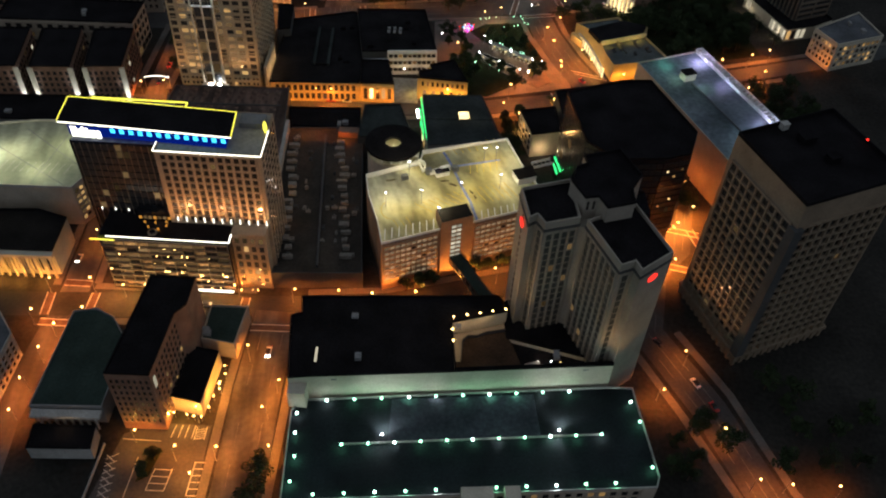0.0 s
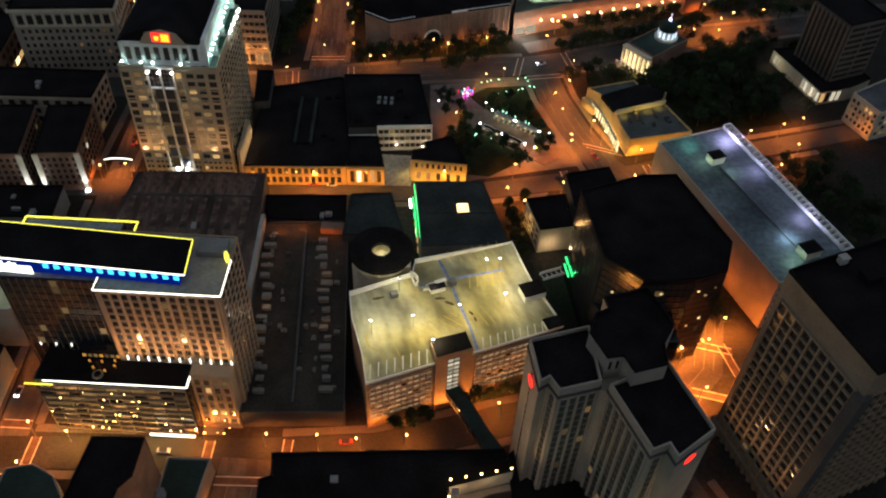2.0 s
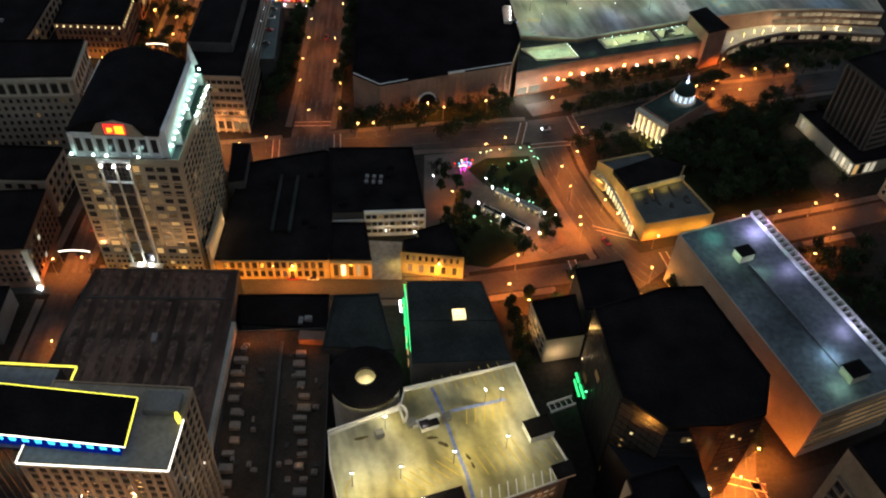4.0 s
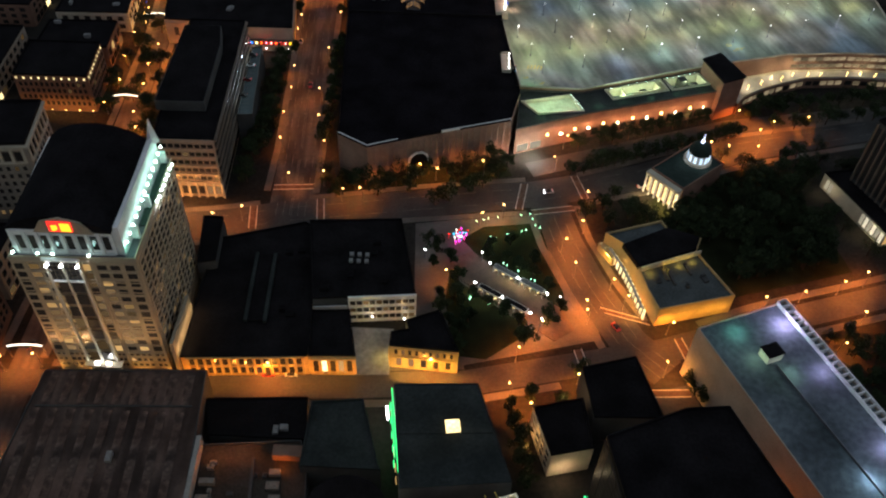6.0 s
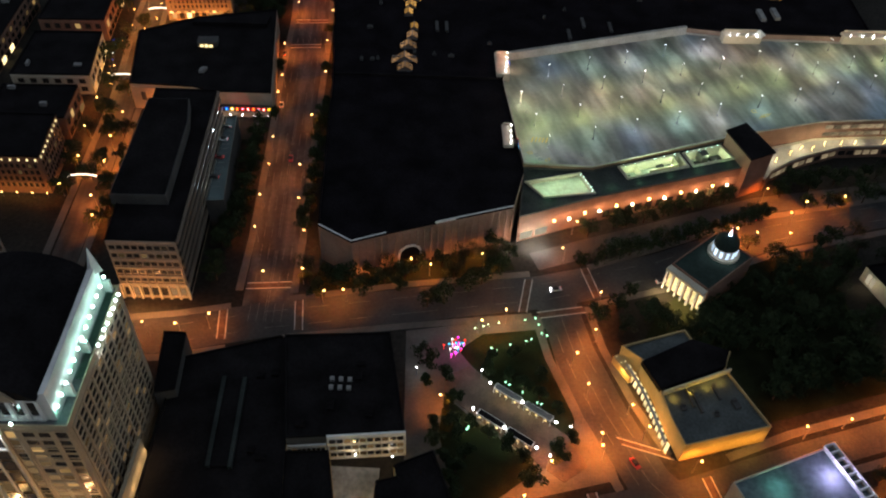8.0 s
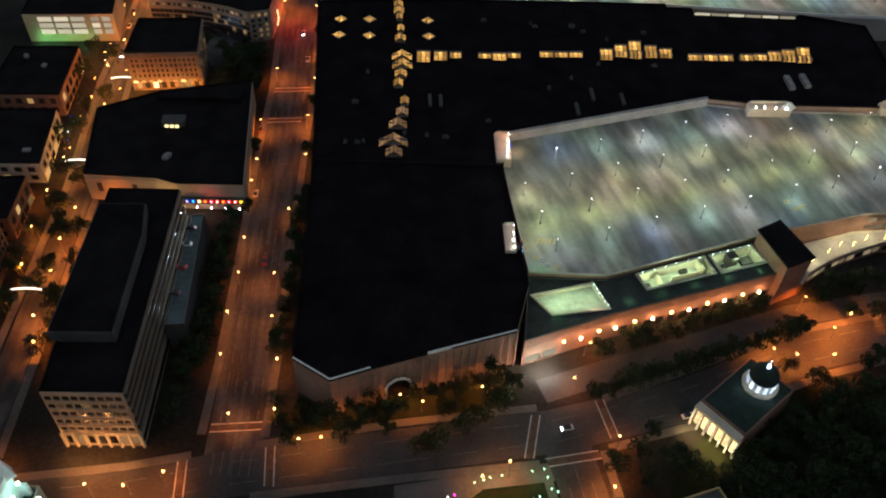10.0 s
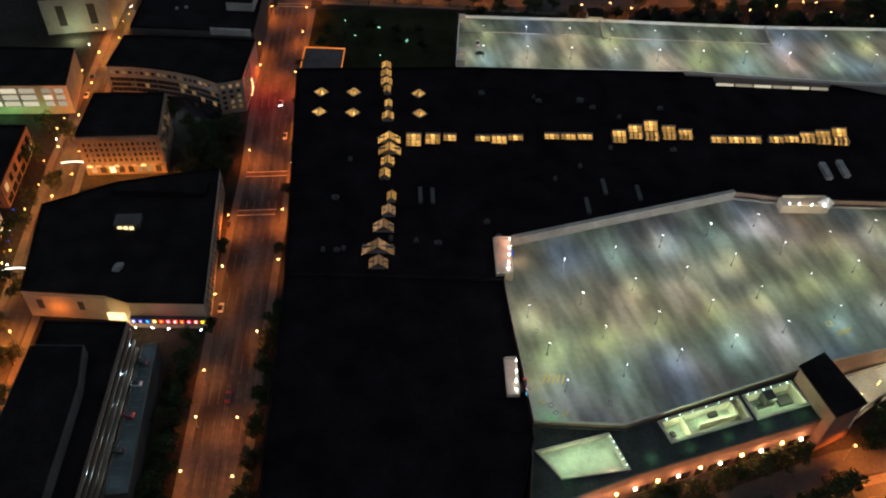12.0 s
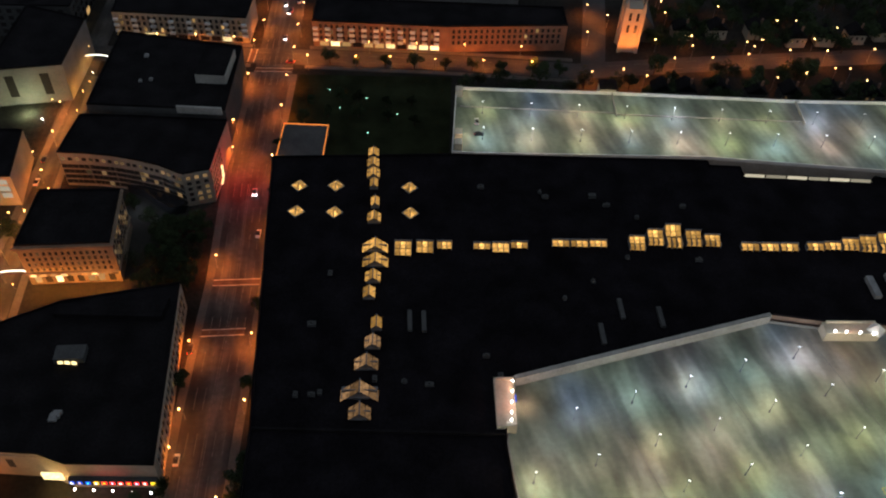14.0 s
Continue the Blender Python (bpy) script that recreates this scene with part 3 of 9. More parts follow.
NORTH_LAMPS = [(-70, 785), (-45.4, 786), (-28, 787), (-5, 787), (20, 788), (45, 789), (74, 783.5), (92, 786), (121, 800), (140, 803), (102, 782), (-110, 801), (-130, 801), (-150, 800), (77, 820), (90, 840), (78, 850), (160, 806), (185, 812), (205, 815), (230, 818), (-62, 802), (-40, 802), (-15, 803), (10, 804), (40, 805)]
place_lamps(sodium, [q for q in BOULEVARD_LAMPS if q[1] < 600], 3900, SODIUM, 8, 1.2)
place_lamps(sodium, [q for q in BOULEVARD_LAMPS if q[1] >= 600], 9500, (1.0, 0.215, 0.022), 8, 1.2)
# Lamps added at made-up spots to brighten the small car park.
place_lamps(sodium, [(-99, 145), (-80, 154), (-75, 131), (-92, 120)], 8000, (1.0, 0.36, 0.045), 8, 1.2)
place_lamps(sodium, [q for q in WEST_LAMPS if q[1] < 450], 11000, SODIUM, 8, 1.2)
place_lamps(sodium, [q for q in WEST_LAMPS if 450 <= q[1] < 600], 12500, SODIUM, 8, 1.2)
place_lamps(sodium, [q for q in WEST_LAMPS if 600 <= q[1] < 680], 7500, SODIUM, 8, 1.2, 1, True)
place_lamps(sodium, [q for q in WEST_LAMPS if q[1] >= 680], 11000, SODIUM, 8, 1.2)
place_lamps(sodium, [q for q in MAIN_LAMPS if q[1] < 200 and q[0] < 0], 12000, (1.0, 0.29, 0.032), 8, 1.2)
place_lamps(sodium, [q for q in MAIN_LAMPS if q[1] >= 200 and q[0] < 80 or 0 <= q[0] < 80], 13500, SODIUM, 8, 1.2)
place_lamps(sodium, [q for q in MAIN_LAMPS if q[0] >= 80 and q[1] >= 200], 36000, SODIUM, 8, 1.2)
place_lamps(sodium, [q for q in MAIN_LAMPS if q[0] >= 80 and q[1] < 200], 7000, SODIUM, 8, 1.2)
place_lamps(sodium, MARKET_LAMPS, 13000, SODIUM, 8, 1.2)
place_lamps(sodium, [q for q in SQUARE_LAMPS if q[0] > 34 and q[1] < 430], 12000, SODIUM, 8, 1.2)
place_lamps(sodium, [q for q in SQUARE_LAMPS if q[0] <= 34 or q[1] >= 430 and q[0] < 100], 5200, SODIUM, 8, 1.2)
place_lamps(sodium, [q for q in SQUARE_LAMPS if q[0] >= 100 and q[1] >= 430] + [(141, 506), (158, 498), (146, 480)], 15000, SODIUM, 8, 1.2)
for i, (x, y) in enumerate(q for q in NORTH_LAMPS if q[0] < 60):
    # Lanterns turned to the street and the fronts behind it, away from the park.
    copy_thing(sodium, pose(x, y, 0, 0, 0, 90 if y < 795 else -90))
    if y < 795:
        aimed(x, y + 1.2, 7.3, (x, y + 12, 4.0), 11000, SODIUM, 150, 0.2, "sodium_light")
    else:
        downlight(x, y - 1.2, 7.4, 5000, SODIUM)
# Made-up lamps that bring orange light to the boulevard's north junction.
place_lamps(sodium, [(-79, 793), (-99, 796), (-78, 815), (-98, 818), (-80, 836), (-100, 840)], 12000, SODIUM, 8, 1.2)
place_lamps(sodium, [q for q in NORTH_LAMPS if q[0] >= 60], 6500, SODIUM, 8, 1.2)
far = random.Random(12)
place_lamps(sodium, [(far.uniform(112, 262), far.uniform(784, 872)) for _ in range(26)], 900, SODIUM, 8, 1.2)

# ---- the hotel with the lit canopy ----
def canopy_hotel():
    stone = surface("brown_precast", (0.37, 0.265, 0.175), 0.85, 0.25, 0.1, 1.5)
    room = sheen("curtained_glass", (0.030, 0.024, 0.020), 0.18)
    e, c, poly = block("hotel_tower", "tall tan hotel with a glowing rooftop canopy and lit windows", "hotel", [(-102, 221.5), (-65, 221.5), (-65, 246), (-102, 246)], 62.8, stone, surface("pale_hotel_roof", (0.34, 0.30, 0.24), 0.8, 0.3, 0.1, 0.8), 0.5)
    windows(e, c, (-102, 221.5), (-65, 221.5), 30, 62, 12, 10, 0.66, 0.6, 0.04, room)
    bands(e, c, (-102, 221.5), (-65, 221.5), 30, 62, 12, 10, stone, 1.0, 0.55, 0.4)
    windows(e, c, (-65, 221.5), (-65, 246), 4, 62, 6, 17, 0.5, 0.55, 0.06, room)
    bands(e, c, (-65, 221.5), (-65, 246), 2, 62, 6, 17, stone, 0.8, 0.4, 0.25)
    bm = bmesh.new()
    for a, b in (((-102.2, 221.3), (-64.8, 221.3)), ((-64.8, 221.3), (-64.8, 236)), ((-102.2, 221.3), (-102.2, 228))):
        bar(bm, (a[0] - c[0], a[1] - c[1]), (b[0] - c[0], b[1] - c[1]), 63.0, 0.28, 0.3)
    part("led_edge", bm, LED_WHITE, e, "white glowing roof edge")
    # Glass wing under the canopy.
    bm = bmesh.new()
    prism(bm, [(x - c[0], y - c[1]) for x, y in ((-133, 226), (-102.05, 226), (-102.05, 251), (-133, 251))], 0, 61.5)
    part("glass_wing", bm, GLASSWALL, e, "dark glass side wing")
    bm = bmesh.new()
    prism(bm, [(x - c[0], y - c[1]) for x, y in ((-132.6, 226.4), (-102.5, 226.4), (-102.5, 250.6), (-132.6, 250.6))], 61.5, 61.58)
    part("wing_roof", bm, PALE_ROOF, e)
    windows(e, c, (-133, 226), (-102, 226), 30, 61, 12, 10, 0.86, 0.85, 0.09, GLASS, (LIT_DIM, LIT_DIM, LIT_TAN))
    bands(e, c, (-133, 226), (-102, 226), 2, 61, 12, 10, BRONZE, 0.22, 0, 0.35)
    bm = bmesh.new()
    for a, b in (((-133.5, 251.5), (-98, 251.5)), ((-98, 251.5), (-98, 246.5)), ((-133.5, 251.5), (-133.5, 247))):
        bar(bm, (a[0] - c[0], a[1] - c[1]), (b[0] - c[0], b[1] - c[1]), 61.6, 0.4, 0.45)
    part("led_edge", bm, LED_YELLOW, e, "yellow glowing roof edge")
    # The canopy slab, a lit storey under it.
    slab = [(-135.8, 227.6), (-75, 224.2), (-76, 238), (-136.8, 241.6)]
    rel = [(x - c[0], y - c[1]) for x, y in slab]
    bm = bmesh.new()
    prism(bm, rel, 67.6, 69.0)
    canopy = part("canopy", bm, TAR, e, "black canopy slab")
    bm = bmesh.new()
    bar(bm, rel[0], rel[1], 68.2, 0.26, 0.45)
    part("led_edge", bm, LED_WHITE, canopy, "white glowing canopy edge")
    bm = bmesh.new()
    bar(bm, (rel[1][0] + 0.1, rel[1][1]), (rel[2][0] + 0.1, rel[2][1]), 68.75, 0.3, 0.35)
    bar(bm, (rel[2][0], rel[2][1] + 0.1), (rel[3][0], rel[3][1] + 0.1), 68.75, 0.3, 0.35)
    bar(bm, (rel[3][0] - 0.1, rel[3][1]), (rel[0][0] - 0.1, rel[0][1]), 68.75, 0.3, 0.35)
    part("led_edge", bm, LED_YELLOW, canopy, "yellow glowing canopy edge")
    # The walls' own emission stands in for blue light washing over the storey.
    bm = bmesh.new()
    prism(bm, [(x - c[0], y - c[1]) for x, y in ((-133, 228.0), (-77.5, 225.0), (-78, 236.5), (-133.5, 239.8))], 62.86, 67.6)
    pent = part("penthouse", bm, DEEP_GLOW, e, "storey under the canopy, its blue light painted as glowing walls")
    for k in range(13):
        x = -117 + 3.25 * k
        shared("penthouse_light", pane_mesh(1.5, 1.7, 0.3, LED_AZURE), pent, pose(x - c[0], 227.0 - 0.054 * (x + 117) - c[1], 66.2, 0, 0, -3.1))
    # The sign over the roof edge, drawn as plain bars.
    sign = part("roof_sign", sign_bars(), LED_WHITE, e, "white glowing sign of plain bars")
    sign.matrix_basis = pose(-131.5 - c[0], 227.0 - c[1], 63.0, 0, 0, -3)
    # Plant box and lit fin on the roof.
    bm = bmesh.new()
    boxed(bm, -71 - c[0], 240 - c[1], 62.9, 9, 6, 2.2)
    part("plant_room", bm, GREYWALL, e)
    bm = bmesh.new()
    for k in range(6):
        a = -0.5 + k / 5
        boxed(bm, -65.6 - c[0], 235 - c[1] + a * 0.3, 63 + 0.8 * k, 1.5 * math.cos(a * 2.2), 0.3, 0.82)
    part("roof_fin", bm, LED_YELLOW, e, "yellow lit fin")
    # Podium with the terrace.
    pod = [(-127, 212.5), (-79, 212.5), (-79, 221.3), (-127, 225.8)]
    rel = [(x - c[0], y - c[1]) for x, y in pod]
    bm = bmesh.new()
    prism(bm, rel, 0, 28.6)
    part("podium", bm, GLASSWALL, e, "glazed podium with a roof terrace")
    bm = bmesh.new()
    prism(bm, inset(rel, 0.3), 28.4, 28.75)
    part("terrace", bm, TAR, e)
    windows(e, c, (-126.5, 212.5), (-79, 212.5), 2.5, 27, 11, 8, 0.99, 0.6, 0.72, GLASS, (LOBBY, LIT_DIM, LIT_TAN), 0.01)
    bands(e, c, (-127, 212.5), (-79, 212.5), 2, 27, 11, 8, BRONZE, 0.14, 0.7, 0.7, 0.01)
    for k in range(34):
        bm = bmesh.new()
        ball(bm, rng.uniform(-126, -68) - c[0], 211.9 - c[1], rng.choice((3.4, 3.8, 7.4, 11.6, 15.8, 20, 24)), rng.uniform(0.14, 0.34))
        part("lobby_lamp", bm, BULB, e)
    bm = bmesh.new()
    bar(bm, (-124 - c[0], 212.2 - c[1]), (-78.7 - c[0], 212.2 - c[1]), 28.7, 0.28, 0.3)
    bar(bm, (-78.7 - c[0], 212.2 - c[1]), (-78.7 - c[0], 219 - c[1]), 28.7, 0.4, 0.5)
    part("led_edge", bm, LED_WHITE, e, "white glowing terrace edge")
    bm = bmesh.new()
    bar(bm, (-130 - c[0], 211.8 - c[1]), (-121 - c[0], 211.8 - c[1]), 27.2, 0.4, 0.4)
    part("led_edge", bm, LED_YELLOW, e)
    for x, y in ((-110, 218), (-106, 217), (-103.5, 219), (-112, 220.5), (-108, 220.5), (-104, 221)):
        bm = bmesh.new()
        boxed(bm, x - c[0], y - c[1], 28.75, 0.3, 0.3, 0.8)
        boxed(bm, x + 0.5 - c[0], y - 0.3 - c[1], 28.75, 0.22, 0.22, 1.4)
        part("terrace_lamp", bm, LED_FLAME, e)
    bm = bmesh.new()
    cyl(bm, -107.5 - c[0], 215.3 - c[1], 28.75, 1.7, 0.7, 20)
    part("fire_bowl_rim", bm, BRONZE, e)
    bm = bmesh.new()
    cyl(bm, -107.5 - c[0], 215.3 - c[1], 29.46, 1.1, 0.1, 20)
    part("fire_bowl", bm, TAR, e)
    bm = bmesh.new()
    boxed(bm, -108 - c[0], 223.4 - c[1], 28.76, 13, 3.6, 4.6)
    part("terrace_bar", bm, GLASSWALL, e)
    for k in range(7):
        shared("bar_window", pane_mesh(1.1, 1.2, 0.2, LIT_TAN if k % 3 else LED_FLAME), e, pose(-113.4 + 1.8 * k - c[0], 221.5 - c[1], 30.6))
    lamp(-107, 219, 31.5, 220, (1.0, 0.5, 0.15), 0.3)
    # Street corner of the tower, its base lit from below.
    bm = bmesh.new()
    prism(bm, [(x - c[0], y - c[1]) for x, y in ((-78.9, 216.5), (-66, 216.5), (-66, 221.4), (-78.9, 221.4))], 0, 29.5)
    part("corner_base", bm, stone, e)
    windows(e, c, (-78.9, 216.5), (-66, 216.5), 3, 28, 4, 6, 0.55, 0.6, 0.45, GLASS, (LIT, LIT_DIM))
    bands(e, c, (-78.9, 216.5), (-66, 216.5), 2, 29, 4, 6, stone, 0.7, 0.7, 0.3)
    for k in range(11):
        x = -99 + 3.3 * k
        bm = bmesh.new()
        boxed(bm, x - c[0], 220.7 - c[1], 30.4, 0.3, 0.3, 2.2)
        part("sconce", bm, LED_WHITE, e)
    # Three added floods without fittings stand in for the city's glow on the front.
    for x in (-98, -84, -70):
        aimed(x, 212.8, 29.6, (x, 221.5, 50), 11500, (1.0, 0.46, 0.15), 120)
    for k in range(11):
        aimed(-99 + 3.3 * k, 220.2, 31.5, (-99 + 3.3 * k, 221.3, 42), 2400, (1.0, 0.74, 0.42), 40, 0.12)
    for x in (-129, -124, -119):
        bm = bmesh.new()
        boxed(bm, x - c[0], 225.5 - c[1], 29.6, 0.26, 0.3, 1.2)
        part("sconce", bm, LED_WHITE, e)
        aimed(x, 224.9, 30.6, (x, 226, 42), 900, WARM, 44, 0.15)
    for x in (-76, -69):
        aimed(x, 212.0, 2, (x, 217, 12), 6500, (1.0, 0.38, 0.07), 110)
    for x in (-124, -114, -104, -94, -84):
        lamp(x, 207.5, 4.5, 3600, (1.0, 0.50, 0.15), 0.4)
    bm = bmesh.new()
    boxed(bm, -87 - c[0], 209.4 - c[1], 4.6, 15, 0.7, 0.5)
    part("entrance_canopy", bm, LED_WHITE, e, "white glowing entrance canopy")
    for k in range(4):
        lamp(-63.2, 224 + 6 * k, (56, 44, 40, 31)[k], 60, (1.0, 0.85, 0.7), 0.4)


def sign_bars():
    """Bars that stand for the sign's letters."""
    bm = bmesh.new()
    x = 0.0
    for w, h in ((0.9, 4.2), (0.5, 4.2), (0.7, 3.2), (0.7, 4.2), (0.9, 3.8), (1.6, 3.0), (1.6, 3.0)):
        boxed(bm, x + w / 2, 0, 0, w, 0.4, h)
        x += w + 0.55
    boxed(bm, 1.0, 0, 1.7, 1.2, 0.38, 0.8)
    return bm


canopy_hotel()


# ---- the stone tower with the lit crown ----
TOWER_STONE = surface("buff_stone", (0.36, 0.285, 0.195), 0.85, 0.2, 0.1, 1.5)


def crown_tower():
    p = [(-132, 338.5), (-93.5, 340), (-95, 388), (-135, 387)]
    e, c, poly = block("office_tower", "tall pale stone office tower with a white-lit crown", "office tower", p, 60, TOWER_STONE, GREY_ROOF, 1.0)
    a, b = (-132, 338.5), (-93.5, 340)
    # Street front: a dark column at each edge, two columns of lit rooms either side of the bay, one lit column beside it.
    tan = (LIT_TAN, LIT_TAN, LIT_TAN, LIT)
    for s0, s1, cols, lit, wide, tall in ((0.015, 0.105, 1, 0.05, 0.8, 0.62), (0.125, 0.325, 2, 0.85, 0.74, 0.54), (0.555, 0.635, 1, 0.85, 0.98, 0.72), (0.66, 0.87, 2, 0.7, 0.7, 0.5), (0.89, 0.985, 1, 0.04, 0.8, 0.62)):
        q0, q1 = Vector(a).lerp(Vector(b), s0), Vector(a).lerp(Vector(b), s1)
        windows(e, c, q0[:], q1[:], 14, 58.5, cols, 12, wide, tall, lit, GLASS, tan, 0.0)
        windows(e, c, q0[:], q1[:], 5, 14, cols * 2, 3, 0.6, 0.4, 0.06, GLASS, tan, 0.0)
        bands(e, c, q0[:], q1[:], 4, 59, 1, 12, TOWER_STONE, 0.7, 0.4, 0.3, 0.0)
    a2, b2 = (-93.5, 340), (-95, 388)
    windows(e, c, a2, b2, 8, 57, 11, 17, 0.6, 0.45, 0.16, GLASS, (LIT_DIM, LIT_TAN))
    bands(e, c, a2, b2, 4, 58, 11, 17, TOWER_STONE, 0.8, 0.4, 0.3)
    # Central glazed bay.
    windows(e, c, (-119.6, 338.2), (-111.4, 338.5), 10, 51.5, 2, 7, 0.86, 0.74, 0.14, GLASS, (LIT_DIM,), 0.02, 0.5)
    windows(e, c, (-120.6, 338.2), (-110.6, 338.5), 52, 60.6, 6, 4, 0.86, 0.84, 0.0, GLASS, (LIT_DIM,), 0.02, 0.5)
    for x in (-120.6, -115.6, -110.6):
        bm = bmesh.new()
        boxed(bm, x - c[0], 337.7 - c[1] + (x + 119) * 0.04, 4, 0.7, 0.9, 57)
        part("bay_pier", bm, CREAM, e, "pale pier of the glazed bay")
    bm = bmesh.new()
    boxed(bm, -115.6 - c[0], 337.8 - c[1], 51.3, 10, 0.7, 0.7)
    boxed(bm, -115.6 - c[0], 337.8 - c[1], 60.7, 11.4, 1.0, 0.8)
    part("bay_lintel", bm, WHITE, e)
    # Upper storey, set back, and the dark curved roof with its gable.
    up = [(-130.5, 341), (-98.5, 342.2), (-99.5, 386), (-133.5, 385)]
    rel = [(x - c[0], y - c[1]) for x, y in up]
    bm = bmesh.new()
    prism(bm, rel, 60.07, 70)
    part("crown_storey", bm, WHITE, e, "white crown storey under floodlights")
    windows(e, c, up[0], up[1], 61.5, 68.5, 8, 1, 0.55, 0.8, 0.0, GLASS)
    bands(e, c, up[0], up[1], 60.5, 70, 8, 1, WHITE, 1.1, 0.8, 0.6)
    windows(e, c, up[1], up[2], 61.5, 68.5, 11, 1, 0.5, 0.8, 0.25, GLASS, (LIT_WHITE,))
    bm = bmesh.new()
    steps = 10
    prev = None
    for k in range(steps + 1):
        t = k / steps
        x = -131 + 32 * t - c[0]
        z = 70 + 6.0 * math.sin(math.pi * t) ** 0.7
        cur = [bm.verts.new((x, 341.2 - c[1], z)), bm.verts.new((x - 2.0, 386 - c[1], z)), bm.verts.new((x, 341.2 - c[1], 69.9)), bm.verts.new((x - 2.0, 386 - c[1], 69.9))]
        if prev:
            bm.faces.new((prev[0], cur[0], cur[1], prev[1]))
            bm.faces.new((prev[2], cur[2], cur[0], prev[0]))
            bm.faces.new((prev[1], cur[1], cur[3], prev[3]))
        prev = cur
    part("vaulted_roof", bm, TAR, e, "dark vaulted roof")
    bm = bmesh.new()
    prism(bm, [(-122 - c[0], 0), (-104 - c[0], 0), (-107 - c[0], 4.6), (-113 - c[0], 6.2), (-119 - c[0], 4.6)], 0, 0.7)
    bmesh.ops.rotate(bm, verts=bm.verts, matrix=Matrix.Rotation(radians(90), 3, "X"))
    bmesh.ops.translate(bm, verts=bm.verts, vec=(0, 341.1 - c[1], 70.02))
    part("gable", bm, TOWER_STONE, e)
    # Lit emblem in plain shapes.
    bm = bmesh.new()
    boxed(bm, -113 - c[0], 340.1 - c[1], 71.2, 7, 0.3, 3.9)
    part("emblem_back", bm, LED_RED, e, "red glowing emblem panel")
    bm = bmesh.new()
    boxed(bm, -111.3 - c[0], 339.85 - c[1], 71.6, 3.0, 0.3, 3.1)
    cyl(bm, -114.6 - c[0], 339.9 - c[1], 72.4, 0.9, 1.4)
    part("emblem_shape", bm, LED_AMBER, e, "amber glowing emblem shape")
    # Pinnacle and floodlit terrace on the street side.
    bm = bmesh.new()
    prism(bm, [(x - c[0], y - c[1]) for x, y in ((-98.4, 342), (-96.9, 342.1), (-98.2, 386), (-99.4, 386))], 60.07, 72)
    part("crown_fin", bm, WHITE, e)
    bm = bmesh.new()
    cyl(bm, -98.6 - c[0], 385.5 - c[1], 70, 2.2, 9, 4, 0.1)
    part("pinnacle", bm, WHITE, e)
    for k in range(13):
        y = 343.5 + 3.4 * k
        bm = bmesh.new()
        ball(bm, -96.2 - c[0], y - c[1], 64.5 + 0.35 * k, 0.5)
        part("floodlight", bm, LED_CYAN, e)
        if k % 2 == 0:
            lamp(-95.7, y, 63.5 + 0.3 * k, 210, (0.24, 1.0, 0.72), 0.25)
    for k in range(8):
        y = 366 + 2.7 * k
        bm = bmesh.new()
        ball(bm, -93.9 - 0.03 * k - c[0], y - c[1], 61.0 - 0.5 * (k % 2), 0.5)
        part("floodlight", bm, LED_CYAN, e)
        if k % 2 == 0:
            lamp(-93.0, y, 58.5, 260, (0.7, 0.85, 1.0), 0.25)
    bm = bmesh.new()
    prism(bm, [(x - c[0], y - c[1]) for x, y in ((-96.6, 355), (-94.3, 355), (-95.2, 386), (-97.9, 386))], 60.07, 60.4)
    part("terrace_floor", bm, TEAL_ROOF, e, "green terrace floor under cyan lamps")
    for y in (350, 364, 386):
        bm = bmesh.new()
        boxed(bm, -96.2 - c[0] - (y - 350) * 0.035, y - c[1], 60.07, 2.8, 1.0, 5)
        part("terrace_wall", bm, WHITE, e)
    for x in (-130, -122.5, -118, -107):
        aimed(x, 339.2, 61.8, (x, 341, 66.5), 60, (0.40, 0.95, 0.85), 100)
        bm = bmesh.new()
        ball(bm, x - c[0], 339.0 - c[1], 62.4, 0.5)
        part("floodlight", bm, LED_CYAN, e)
    # Unseen floods, added to warm and brighten the stone front.
    for x in (-133, -123, -103, -93):
        aimed(x, 331.0, 13.2, (x + (-113 - x) * 0.15, 339, 44), 7600, (1.0, 0.53, 0.21), 95)
        aimed(x, 335.5, 3, (x, 339, 9), 1500, (1.0, 0.5, 0.12), 110)
    # Two more added floods brighten the east side.
    for y in (350, 372):
        aimed(-84, y, 9.5, (-94, y, 34), 3600, (1.0, 0.58, 0.24), 80)
    # Stone ledge over the entrance, with the floodlights of the glazed bay.
    bm = bmesh.new()
    boxed(bm, -115 - c[0], 336.6 - c[1], 9.4, 13, 2.6, 0.8)
    part("entrance_ledge", bm, TOWER_STONE, e)
    for x in (-117, -113):
        aimed(x, 336.2, 11.6, (x, 338.2, 20), 3000, COOL, 50)
        lamp(x, 336.4, 11.8, 420, COOL, 0.25)
    for x in (-120, -115.6, -110.6):
        aimed(x, 335.4, 60.4, (x, 338.0, 53), 2600, (0.72, 0.88, 1.0), 46)
        bm = bmesh.new()
        boxed(bm, x - c[0], 336.9 - c[1], 59.2, 0.7, 0.9, 0.4)
        part("floodlight", bm, BULB_WHITE, e)
    for x, z in ((-117, 10.2), (-113, 10.2)):
        bm = bmesh.new()
        boxed(bm, x - c[0], 336.3 - c[1], z, 1.4, 0.5, 1.0)
        part("floodlight", bm, BULB_WHITE, e)
    # Lit stair fin on the east side.
    bm = bmesh.new()
    boxed(bm, -90.5 - c[0], 350 - c[1], 0, 1.2, 22, 20)
    part("side_wall", bm, TOWER_STONE, e)
    for k in range(4):
        lamp(-88.6, 342 + 6 * k, 14, 350, WARM, 0.3)


crown_tower()


